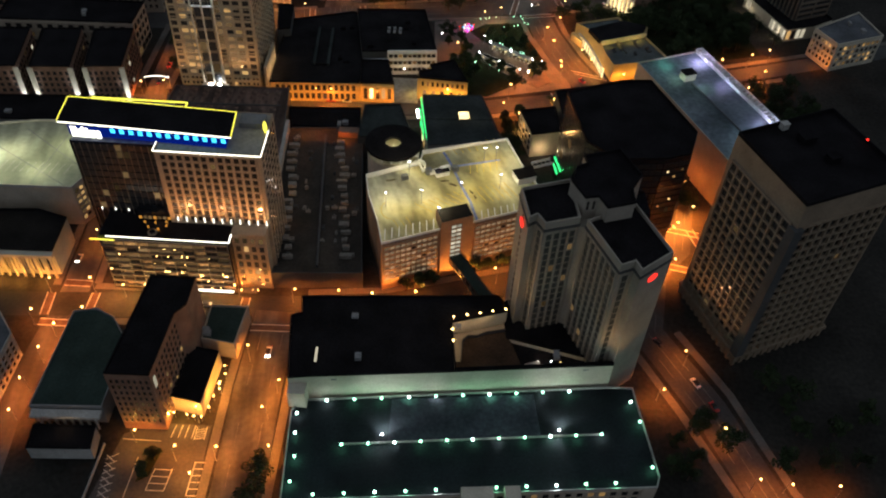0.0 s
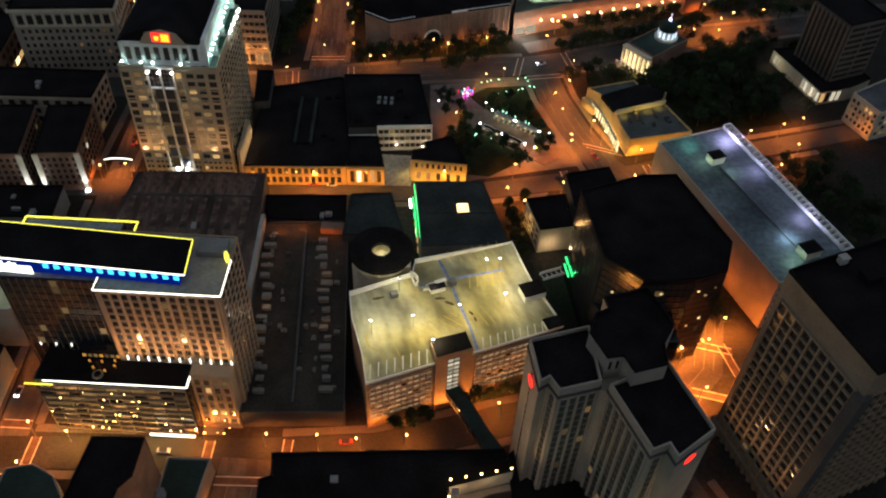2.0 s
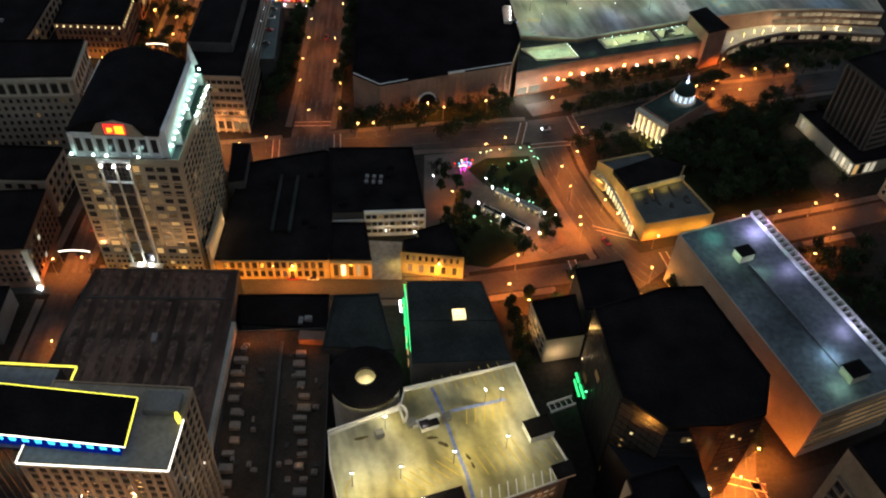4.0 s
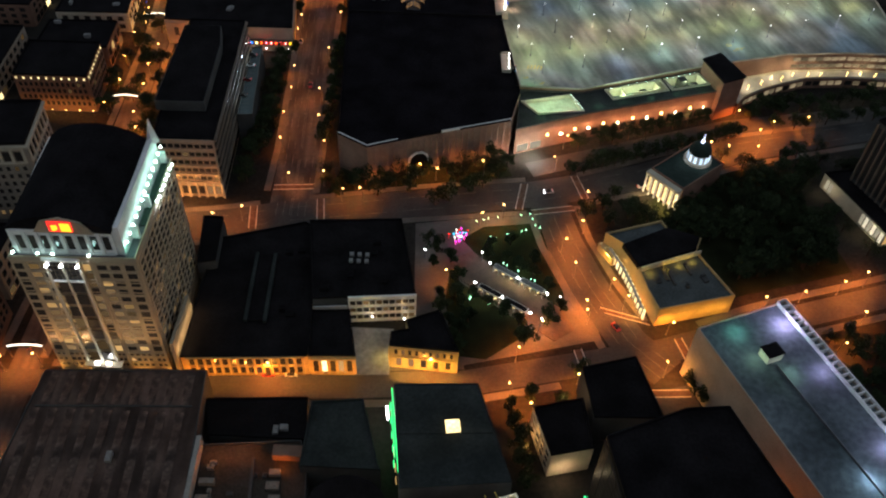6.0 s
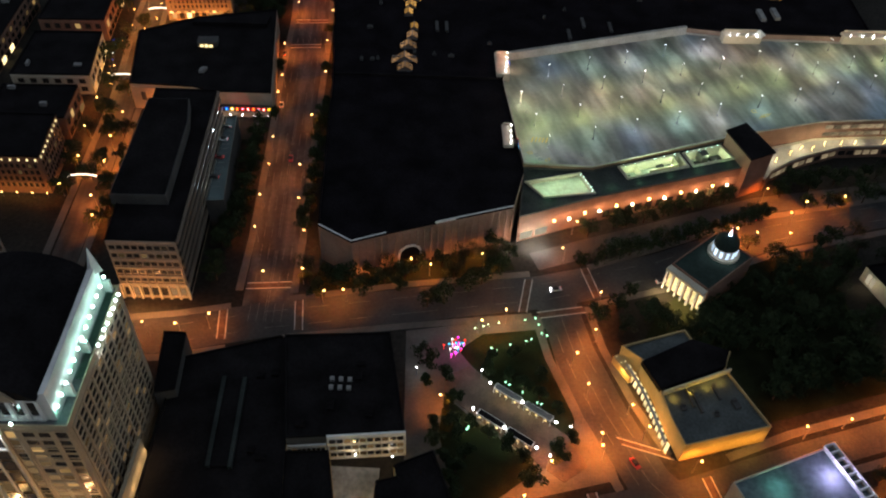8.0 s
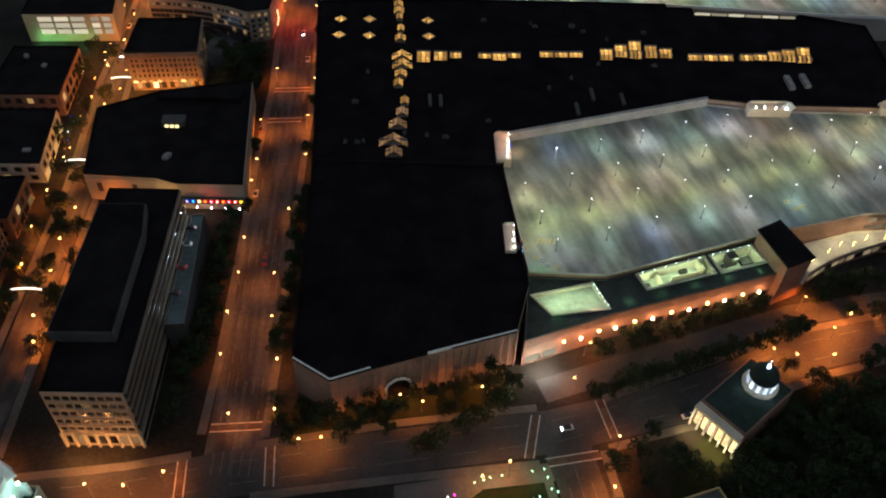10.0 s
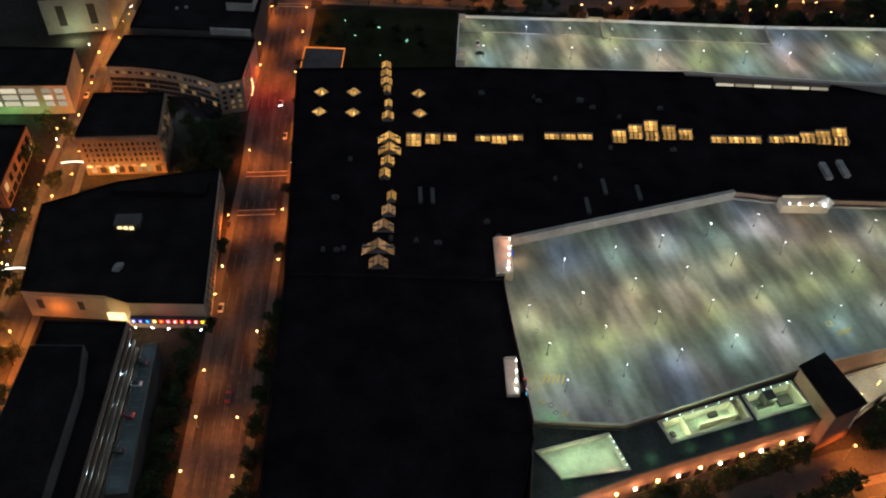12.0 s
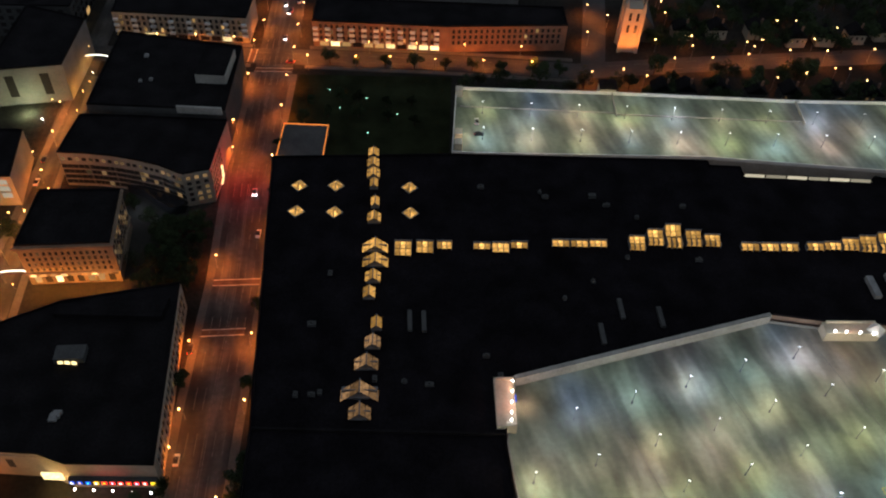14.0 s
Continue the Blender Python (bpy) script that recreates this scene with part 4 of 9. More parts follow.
# ---- the cream twin-winged hotel tower with red signs ----
CURTAIN = sheen("curtained_pane", (0.060, 0.056, 0.048), 0.25)


def winged_tower():
    wings = ([(24.5, 208.6), (26.9, 194.3), (29.5, 196.1), (31.9, 192.0), (43.4, 195.8), (41.6, 214.5)],
             [(45.5, 194.8), (54.2, 175.5), (58.8, 177.6), (60.4, 173.9), (71.3, 182.7), (62.2, 203.9)])
    core = [(40.2, 207.9), (44.4, 199.4), (48.7, 200.4), (51.1, 195.2), (60.2, 198.3), (60.2, 205.0), (64.0, 211.6), (58.2, 225.0), (45.3, 220.4), (46.3, 216.5), (42.2, 214.2)]
    e, c, poly = block("hotel_tower", "taupe concrete hotel tower of stepped wings with red signs", "hotel", core, 72, TAUPE, TAR, 1.2)
    for w in wings:
        w = ccw(w)
        rel = [(x - c[0], y - c[1]) for x, y in w]
        bm = bmesh.new()
        prism(bm, rel, 0, 66)
        part("wing", bm, TAUPE, e)
        bm = bmesh.new()
        rim(bm, rel, 66.0, 67.4, 0.5)
        part("parapet", bm, TAUPE, e)
        bm = bmesh.new()
        prism(bm, inset(rel, 0.5), 65.9, 66.1)
        part("roof", bm, TAR, e)
        bm = bmesh.new()
        rim(bm, inset(rel, -0.35), 63.4, 64.3, 0.36)
        part("cornice", bm, DARKWALL, e)
    bm = bmesh.new()
    prism(bm, [(x - c[0], y - c[1]) for x, y in ccw([(43.3, 196.2), (45.6, 195.2), (50, 200), (44, 204)])], 0, 63)
    part("link_wall", bm, TAUPE, e)
    for a, b, cols, w in (((31.9, 192.0), (43.4, 195.8), 4, 0.6), ((45.5, 194.8), (54.2, 175.5), 6, 0.55), ((29.5, 196.1), (31.9, 192.0), 1, 0.4), ((54.2, 175.5), (58.8, 177.6), 1, 0.4)):
        windows(e, c, a, b, 4, 62, cols, 19, w, 0.8, 0.03, CURTAIN, (LIT_DIM,), 0.05)
        bands(e, c, a, b, 3, 63, cols, 1, TAUPE, 0.7, 0, 0.4, 0.05)
    windows(e, c, (24.5, 208.6), (26.9, 194.3), 4, 62, 1, 19, 0.5, 0.6, 0.0, GLASS, (LIT_DIM,), 0.45)
    windows(e, c, (71.3, 182.7), (62.2, 203.9), 4, 62, 1, 19, 0.5, 0.6, 0.0, GLASS, (LIT_DIM,), 0.45)
    windows(e, c, (44.4, 199.4), (48.7, 200.4), 66.8, 71, 2, 1, 0.35, 0.8, 0.0, GLASS, (LIT_DIM,))
    for x, y, turn in ((25.2, 199.6, -80.5), (65.6, 178.0, 39)):
        for side in (-1, 1):
            bm = bmesh.new()
            for k in range(3):
                boxed(bm, side * (0.45 + 0.62 * k), 0, -1.5 + 0.35 * k, 0.52, 0.3, 3.0 - 0.7 * k)
            sgn = part("wall_sign", bm, LED_RED, e, "red glowing emblem of plain bars")
            sgn.matrix_basis = pose(x - c[0], y - c[1], 60, 0, 0, turn)
    # Two unseen floods in mid-air, added to brighten the wings.
    aimed(12, 178, 24, (34, 197, 44), 9500, WARM, 60)
    aimed(56, 160, 22, (63, 180, 40), 8500, WARM, 60)


winged_tower()


# ---- the tower with the deep window grid ----
UMBER = surface("umber_concrete", (0.23, 0.165, 0.11), 0.85, 0.25, 0.1, 1.5)


def grid_tower():
    p = [(96.5, 227), (110.5, 192.5), (147, 209), (133, 244)]
    e, c, poly = block("office_tower", "brown concrete office tower with a deep window grid", "office tower", p, 80, UMBER, TAR, 1.5)
    for a, b, cols in ((p[0], p[1], 9), (p[1], p[2], 10)):
        windows(e, c, a, b, 8, 70, cols, 17, 0.86, 0.84, 0.012, GLASS, (LIT_DIM,), 0.06)
        bands(e, c, a, b, 6, 71, cols, 17, UMBER, 0.7, 0.62, 1.0, 0.06)
    # A solid dark box paints the shade of a recess at the corner.
    bm = bmesh.new()
    boxed(bm, 110.6 - c[0], 192.9 - c[1], 6.1, 3.6, 3.6, 64.6, 24)
    part("corner_recess", bm, DARKWALL, e, "dark box that paints the shade of a recessed corner bay")
    bm = bmesh.new()
    rim(bm, [(x - c[0], y - c[1]) for x, y in inset(ccw(p), -1.2)], 4.5, 6.0, 1.3)
    part("arcade_roof", bm, UMBER, e)
    for a, b in ((p[0], p[1]), (p[1], p[2])):
        for k in range(13):
            q = Vector(a).lerp(Vector(b), k / 12)
            shared("arcade_pier", pane_mesh(1.3, 6, 1.3, UMBER), e, pose(q.x - c[0], q.y - c[1], 3, 0, 0, 24))
    for x, y, s in ((119, 226, 5), (125, 216, 4), (113, 232, 2.5)):
        bm = bmesh.new()
        boxed(bm, x - c[0], y - c[1], 80.06, s, s * 0.8, 2.2, 22)
        boxed(bm, x - c[0], y - c[1], 82.26, s + 0.4, s * 0.8 + 0.4, 0.2, 22)
        part("plant_room", bm, TAR if s > 3 else CONCRETE, e)
    # Added floods without fittings, in place of street lamplight on the walls.
    for x, y, tx, ty in ((86, 214, 101, 218), (94, 196, 106, 204)):
        aimed(x, y, 6, (tx, ty, 40), 9000, (1.0, 0.50, 0.2), 90)
    bm = bmesh.new()
    ball(bm, 139 - c[0], 226 - c[1], 81.9, 0.5)
    part("beacon", bm, LED_RED, e, "red warning beacon")


grid_tower()

def facade(e, c, a, b, z0, z1, cols, rows, lit, wall, tones=(LIT, LIT_DIM), w=0.5, h=0.55, pier=0.6, band=0.5, proud=0.25):
    windows(e, c, a, b, z0, z1, cols, rows, w, h, lit, GLASS, tones)
    bands(e, c, a, b, z0, z1, cols, rows, wall, pier, band, proud)


# ---- the lit parking garage with the round ramp ----
GARAGE_BRICK = surface("garage_brick", (0.34, 0.21, 0.125), 0.85, 0.25, 0.1, 1.6)


def ramp_garage():
    p = [(-23.3, 219), (-1.5, 228.5), (11, 233.5), (37.5, 245), (41, 250), (31.5, 268.5), (25, 287), (-11, 273.8), (-12, 267), (-33, 256.5), (-31, 246), (-26, 231)]
    e, c, poly = block("parking_garage", "concrete parking garage with a floodlit roof deck", "parking garage", p, 25.6, GARAGE_BRICK, GARAGE_DECK, 1.0, cap=WHITE)
    facade(e, c, p[0], p[1], 5, 24, 10, 7, 0.95, GARAGE_BRICK, (GARAGE_SLOT,), 0.8, 0.36, 0.5, 0.9, 0.4)
    facade(e, c, p[2], p[3], 5, 24, 12, 7, 0.95, GARAGE_BRICK, (GARAGE_SLOT,), 0.8, 0.36, 0.5, 0.9, 0.4)
    windows(e, c, (41.2, 250), (31.8, 268.4), 5, 24, 7, 5, 0.55, 0.6, 0.5, GLASS, (GARAGE_SLOT,), 0.04, 0.1)
    # Stair tower at the front, glazed.
    bm = bmesh.new()
    st = [(-1.2, 227.6), (10.9, 232.6), (8.4, 239.6), (-3.6, 235)]
    prism(bm, [(x - c[0], y - c[1]) for x, y in st], 0, 30.4)
    part("stair_tower", bm, GARAGE_BRICK, e, "tan stair tower with lit panes")
    bm = bmesh.new()
    prism(bm, [(x - c[0], y - c[1]) for x, y in inset(st, 0.3)], 30.41, 30.7)
    part("stair_roof", bm, TAR, e)
    windows(e, c, (2.6, 229.2), (6.8, 231), 8, 28, 2, 9, 0.8, 0.55, 1.0, GLASS, (LIT_WHITE,), 0.02, 0.12)
    # Round ramp with its black ring roof.
    bm = bmesh.new()
    bmesh.ops.create_cone(bm, cap_ends=False, segments=40, radius1=11.0, radius2=11.0, depth=24)
    bmesh.ops.translate(bm, verts=bm.verts, vec=(-23.5 - c[0], 277 - c[1], 12))
    part("ramp_drum", bm, CONCRETE, e, "round concrete ramp drum")
    for z, r0, r1, m, nm in ((27.6, 3.3, 11.9, TAR, "ring_roof"), (24.2, 3.2, 11.0, GARAGE_DECK, "ramp_deck")):
        bm = bmesh.new()
        seg, rings = 48, []
        for k in range(seg):
            t = 2 * math.pi * k / seg
            rings.append([bm.verts.new((-23.5 - c[0] + r * math.cos(t), 277 - c[1] + r * math.sin(t), z + dz)) for r, dz in ((r0, 0), (r1, 0), (r1, 1.2), (r0, 1.2))])
        for k in range(seg):
            a, b = rings[k], rings[(k + 1) % seg]
            for i in range(4):
                bm.faces.new((a[i], b[i], b[(i + 1) % 4], a[(i + 1) % 4]))
        part(nm, bm, m, e)
    for k in range(16):
        t = 2 * math.pi * k / 16
        shared("ring_column", pane_mesh(0.5, 2.4, 0.5, WHITE), e, pose(-23.5 - c[0] + 10.4 * math.cos(t), 277 - c[1] + 10.4 * math.sin(t), 26.5))
    bm = bmesh.new()
    cyl(bm, -23.5 - c[0], 277 - c[1], 0, 3.0, 25.4, 24)
    part("ramp_core", bm, GARAGE_DECK, e)
    # White kerb wall between ramp and deck, stair heads, sheds.
    bm = bmesh.new()
    for a, b in (((-33, 257), (-12, 267.3)), ((-12, 267.3), (-10, 262)), ((-11, 274.2), (14, 282.5)), ((-18, 270.5), (-12.5, 272))):
        bar(bm, (a[0] - c[0], a[1] - c[1]), (b[0] - c[0], b[1] - c[1]), 25.7, 0.5, 1.5)
    part("deck_wall", bm, WHITE, e)
    # Curved white wall where the ramp meets the deck.
    bm = bmesh.new()
    turn_wall = [(-12.4 + 3.2 * math.sin(radians(a)), 264.2 + 3.4 * math.cos(radians(a))) for a in range(0, 121, 20)]
    for a, b in zip(turn_wall, turn_wall[1:]):
        bar(bm, (a[0] - c[0], a[1] - c[1]), (b[0] - c[0], b[1] - c[1]), 25.7, 0.5, 2.2)
    part("curved_wall", bm, WHITE, e, "white curved wall at the ramp mouth")
    for x, y, sx, sy, sz in ((-3.2, 262.6, 4.6, 1.6, 2.0), (-1.0, 263.6, 4.0, 1.5, 2.6), (-6.4, 261.6, 2.0, 1.8, 1.2)):
        bm = bmesh.new()
        boxed(bm, 0, 0, 0, sx, sy, sz)
        boxed(bm, sx * 0.2, 0, sz, sx * 0.4, sy * 0.7, 0.4)
        unit = part("air_handler", bm, WHITE, e, "pale air handler")
        unit.matrix_basis = pose(x - c[0], y - c[1], 25.66, 0, 0, 23)
    lamp(-3.4, 259.6, 28.6, 260, (0.95, 0.97, 1.0), 0.15, "deck_light")
    for x, y, sx, sy, sz in ((31.5, 261.5, 8, 6, 3.2), (-2.2, 261.2, 5.5, 2.6, 2.2), (38.5, 248, 6, 4.5, 1.4)):
        bm = bmesh.new()
        boxed(bm, x - c[0], y - c[1], 25.7, sx, sy, sz, 23)
        head = part("stair_head", bm, WHITE, e)
        bm = bmesh.new()
        boxed(bm, x - c[0], y - c[1], 25.7 + sz, sx + 0.4, sy + 0.4, 0.25, 23)
        part("stair_head_roof", bm, TAR, head)
    for x0, y0, x1, y1, dx, dy, n in ((9.3, 269.9, 9.5, 263.0, 2.75, 0.72, 5), (-12.1, 242.9, -4.7, 238.3, 2.5, 1.36, 7), (10.8, 254.3, 16.4, 246.0, 2.48, 0.86, 6), (-2.2, 279.7, 0.4, 273.8, 3.0, 1.1, 8), (-20, 233, -17, 228, 2.4, 0.9, 3), (30, 252, 34, 247, 1.6, 2.6, 4)):
        for k in range(n):
            stripe(e, c, (x0 + dx * k, y0 + dy * k), (x1 + dx * k, y1 + dy * k), 25.67, 0.30, YELLOW_PAINT)
    bend = [(-20.6 + 4.6 * math.cos(radians(a)), 238.6 + 5.4 * math.sin(radians(a))) for a in range(130, 271, 20)]
    for a, b in zip(bend, bend[1:]):
        stripe(e, c, a, b, 25.67, 0.35, YELLOW_PAINT)
    oil = surface("oil_stain", (0.10, 0.075, 0.03), 0.7, 0.4, 0.4, 2.0, 0)
    for x, y, w, h, turn in ((-1.2, 257.4, 4.6, 1.1, 8), (2.6, 255.4, 3.2, 1.6, -20), (10.2, 251.4, 3.0, 1.0, -50), (11.6, 248.8, 2.4, 0.9, -65), (-22.6, 256.0, 5.0, 1.2, 20)):
        bm = bmesh.new()
        blot = random.Random(int(x * 10))
        prism(bm, [(w / 2 * math.cos(t * 0.524) * blot.uniform(0.6, 1.2), h / 2 * math.sin(t * 0.524) * blot.uniform(0.6, 1.3)) for t in range(12)], 0.0, 0.008)
        patch = part("oil_stain", bm, oil, e, "brown stain on the deck")
        patch.matrix_basis = pose(x - c[0], y - c[1], 25.664, 0, 0, turn)
    for x0, y0, x1, y1, dx, dy, n in ((-22.6, 227.4, -22.2, 221.6, 2.6, 1.05, 8), (14.2, 241.0, 14.6, 235.6, 2.55, 1.02, 9)):
        for k in range(n):
            stripe(e, c, (x0 + dx * k, y0 + dy * k), (x1 + dx * k, y1 + dy * k), 25.67, 0.42, WHITE)
    bm = bmesh.new()
    walkway = ((-2.1, 275.9), (1.8, 267.2), (5.6, 256.0), (9.8, 245.6), (12.7, 235.0))
    for a, b in tuple(zip(walkway, walkway[1:])) + (((4.1, 267.3), (21.7, 272.9)),):
        bar(bm, (a[0] - c[0], a[1] - c[1]), (b[0] - c[0], b[1] - c[1]), 25.667, 1.1, 0.012)
    part("walkway_stripe", bm, BLUE_PAINT, e, "faded blue walkway stripe")
    for x, y, sx, sy, sz in ((-17.2, 257.4, 2.6, 2.0, 2.0), (-7.7, 261.5, 2.4, 2.0, 2.6), (3.1, 264.3, 2.4, 2.2, 2.4)):
        bm = bmesh.new()
        boxed(bm, x - c[0], y - c[1], 25.66, sx, sy, sz, 23)
        part("lift_plant", bm, STEEL, e)
    bm = bmesh.new()
    for t in (-1.4, 1.4):
        bar(bm, (35.4 - t * 0.4 - c[0], 270 + t - c[1]), (43.4 - t * 0.4 - c[0], 273.6 + t - c[1]), 25.6, 0.25, 1.2)
    for k in range(5):
        q = Vector((35.8, 270.2)).lerp(Vector((43, 273.4)), k / 4)
        boxed(bm, q.x - c[0], q.y - c[1], 25.6, 0.2, 2.8, 0.25, 24)
    part("stair_cage", bm, WHITE, e)
    for x, y in ((-9.6, 243.1), (5.8, 248.9), (21.5, 255.0), (15.0, 271.0), (19.9, 271.8), (-23.4, 240.0), (-2.4, 233.5), (-15.6, 259.5)):
        bm = bmesh.new()
        cyl(bm, x - c[0], y - c[1], 25.6, 0.12, 7.9, 8)
        boxed(bm, x - c[0], y - c[1], 33.3, 0.9, 0.5, 0.25)
        part("deck_lamp", bm, STEEL, e)
        bm = bmesh.new()
        boxed(bm, x - c[0], y - c[1], 33.1, 0.9, 0.6, 0.2)
        part("deck_lamp_glass", bm, BULB_WHITE, e)
        lamp(x + 0.8, y, 33.0, 2700, (1.0, 0.86, 0.45), 0.12, "deck_light")
    # Added light with no fitting, to brighten the ring's open centre.
    lamp(-23.5, 277, 26.9, 900, (1.0, 0.9, 0.6), 0.3, "deck_light")

    # Extra spots without lamps, added to spread street lamplight over the brick front.
    for k in range(6):
        q = Vector((-18, 214.5)).lerp(Vector((36, 237.5)), k / 5)
        aimed(q.x, q.y, 3.2, (q.x - 1.6, q.y + 4.0, 11), 9000, (1.0, 0.38, 0.07), 150, 0.25, "sodium_light")
    walk_way = thing("skywalk", "enclosed dark green footbridge over the street", "footbridge", 13.5, 217, 0)
    bm = bmesh.new()
    bar(bm, (4.5 - 13.5, 230.6 - 217), (22 - 13.5, 202.5 - 217), 7.0, 4.6, 3.6)
    part("deck_tube", bm, DARKWALL, walk_way)
    bm = bmesh.new()
    bar(bm, (4.5 - 13.5, 230.6 - 217), (22 - 13.5, 202.5 - 217), 10.6, 5.0, 0.35)
    part("roof", bm, TEAL_ROOF, walk_way)
    for side in (-1, 1):
        for k in range(8):
            q = Vector((5.6, 228.8)).lerp(Vector((21, 204.1)), k / 7)
            shared("window", pane_mesh(2.6, 1.8, 0.2, GLASS), walk_way, pose(q.x + side * 1.95 - 13.5, q.y + side * 1.2 - 217, 9.0, 0, 0, -58))


ramp_garage()


# ---- blocks round the garage ----
ROOF_STRIP = stained_lit("worn_roof_strip", ((0.19, 0.115, 0.088), (0.105, 0.072, 0.058)), 0.22, 2, 3, 0.9, 0.2, 0.5)
HALL_ROOF = surface("dark_hall_roof", (0.036, 0.040, 0.037), 0.85, 0.4, 0.08, 0.9, spec=0.06)
DUSTY_ROOF = stained_lit("dusty_membrane_roof", ((0.115, 0.072, 0.056), (0.085, 0.058, 0.047)), 0.10, 8, 3, 0.9, 0.2, 0.5)
BROWN_ROOF = surface("brown_gravel_roof", (0.045, 0.036, 0.028), 0.9, 0.5, 0.08, 1.2)


DULL_UNIT = surface("dull_sheet_metal", (0.23, 0.195, 0.16), 0.7, 0.4, 0.3, 2.0)


def plant_roof_hall():
    p = [(-66, 217), (-31, 219.5), (-40, 305), (-43, 311.5), (-76, 308)]
    e, c, poly = block("shopping_hall", "long low hall with rows of roof units", "hall", p, 8, DARKWALL, BROWN_ROOF, 0.8)
    for i, (x0, y0, x1, y1, n) in enumerate(((-70.5, 300, -62, 226, 15), (-49, 299, -38.5, 228, 17))):
        for k in range(n):
            t = k / (n - 1)
            x, y = x0 + (x1 - x0) * t + rng.uniform(-1, 1), y0 + (y1 - y0) * t
            bm = bmesh.new()
            s = rng.uniform(0.45, 1.15)
            boxed(bm, 0, 0, 0.2, 4.2 * s, rng.uniform(1.3, 2.6), rng.uniform(1.0, 2.0))
            boxed(bm, 0, 0, 0, 3.8 * s, 1.7, 0.2)
            cyl(bm, 0.9, 0, 1.8, 0.6, 0.25)
            u = part("roof_unit", bm, DULL_UNIT, e)
            u.matrix_basis = pose(x - c[0], y - c[1], 8.06, 0, 0, 3)
    for x0, y0, x1, y1 in ((-57, 304, -49, 222),):
        bm = bmesh.new()
        bar(bm, (x0 - c[0], y0 - c[1]), (x1 - c[0], y1 - c[1]), 8.06, 0.9, 1.1)
        part("duct", bm, DARKWALL, e)
    extra = random.Random(21)
    for k in range(34):
        t = extra.random()
        x, y = -73 + 9 * t + extra.choice((3.5, 9, 17, 21, 29.5)) + extra.uniform(-1, 1), 302 - 76 * t
        bm = bmesh.new()
        boxed(bm, 0, 0, 0, extra.uniform(0.8, 2.6), extra.uniform(0.8, 2.0), extra.uniform(0.5, 1.6))
        cyl(bm, 0.2, 0, 1.0, 0.3, 0.8, 8)
        u = part("roof_vent", bm, extra.choice((DULL_UNIT, DARKWALL, DULL_UNIT)), e)
        u.matrix_basis = pose(x - c[0], y - c[1], 8.06, 0, 0, 3)
    bm = bmesh.new()
    boxed(bm, -45 - c[0], 306 - c[1], 8.06, 12, 4, 3)
    part("plant_room", bm, BRICK, e)
    for x, y in ((-48, 301), (-58, 306), (-68, 303)):
        lamp(x, y, 10.5, 700, SODIUM, 0.3)
    for x, y in ((-67, 285), (-66, 262), (-60, 245), (-46, 280), (-43, 255)):
        lamp(x, y, 12, 150, (1.0, 0.5, 0.2), 0.3)


plant_roof_hall()
e, c, p = block("garage_block", "wide dark-roofed low block behind the hotel", "building", [(-135, 254), (-71, 252), (-78.5, 334.5), (-133, 331.5)], 12, DARKWALL, DUSTY_ROOF, 0.5, units=1)
bm = bmesh.new()
boxed(bm, -105.5 - c[0], 318.5 - c[1], 12.06, 51, 0.5, 0.5, 3)
part("roof_step", bm, DARKWALL, e)
for k in range(9):
    shared("roof_strip", pane_mesh(2.7, 12.5, 0.16, ROOF_STRIP), e, pose(-128.5 + 5.7 * k - c[0], 325.2 + 0.1 * k - c[1], 12.12, 90, 0, 3))
    shared("roof_strip", pane_mesh(2.7, 58, 0.16, ROOF_STRIP), e, pose(-128.5 + 5.9 * k - c[0], 287.5 + 0.1 * k - c[1], 12.12, 90, 0, 4))
bm = bmesh.new()
boxed(bm, -73.5 - c[0], 280 - c[1], 0, 1.6, 58, 12.6, 3)
part("side_screen", bm, CONCRETE, e)
block("low_shop", "low dark-roofed shop building", "building", [(-74, 313), (-42, 313), (-43.5, 329.5), (-78, 327)], 6, DARKWALL, TAR, units=2)
block("low_hall", "dark grey-roofed hall beside the green-lit one", "building", [(-41.5, 300), (-16, 300), (-24, 326), (-41, 324)], 12, DARKWALL, HALL_ROOF, cap=HALL_ROOF)
e, c, p = block("glass_hall", "grey-roofed hall with a lit rooflight and green side lights", "hall", [(-9.5, 292), (25, 296), (14.5, 332), (-14, 330)], 16, GREYWALL, HALL_ROOF, 0.3, cap=HALL_ROOF)
shared("rooflight", pane_mesh(4.6, 4.4, 1.2, LIT_HOT), e, pose(6.2 - c[0], 314.5 - c[1], 16.6, 90, 0, 8))
bm = bmesh.new()
bar(bm, (-14.6 - c[0], 329 - c[1]), (-10.2 - c[0], 298 - c[1]), 14.8, 0.4, 0.7)
bar(bm, (-14.8 - c[0], 327 - c[1]), (-12.2 - c[0], 309 - c[1]), 9.5, 0.4, 0.5)
part("green_tube", bm, LED_GREEN, e, "green glowing tubes")
for y in (304, 315, 326):
    lamp(-14.5, y, 12.5, 260, (0.1, 1.0, 0.3), 0.3)
lamp(-16.5, 327, 8, 500, COOL, 0.4)
for k in range(11):
    # Small lit shop bays under the green tubes.
    shared("shop_bay", pane_mesh(1.7, 2.6, 0.3, (LIT, LIT_HOT, LED_GREEN, LIT_DIM, LIT)[k % 5]), e, pose(-14.75 + 0.36 * k - c[0], 326.5 - 2.6 * k - c[1], 5.2 + 3.4 * (k % 2), 0, 0, -82))
bm = bmesh.new()
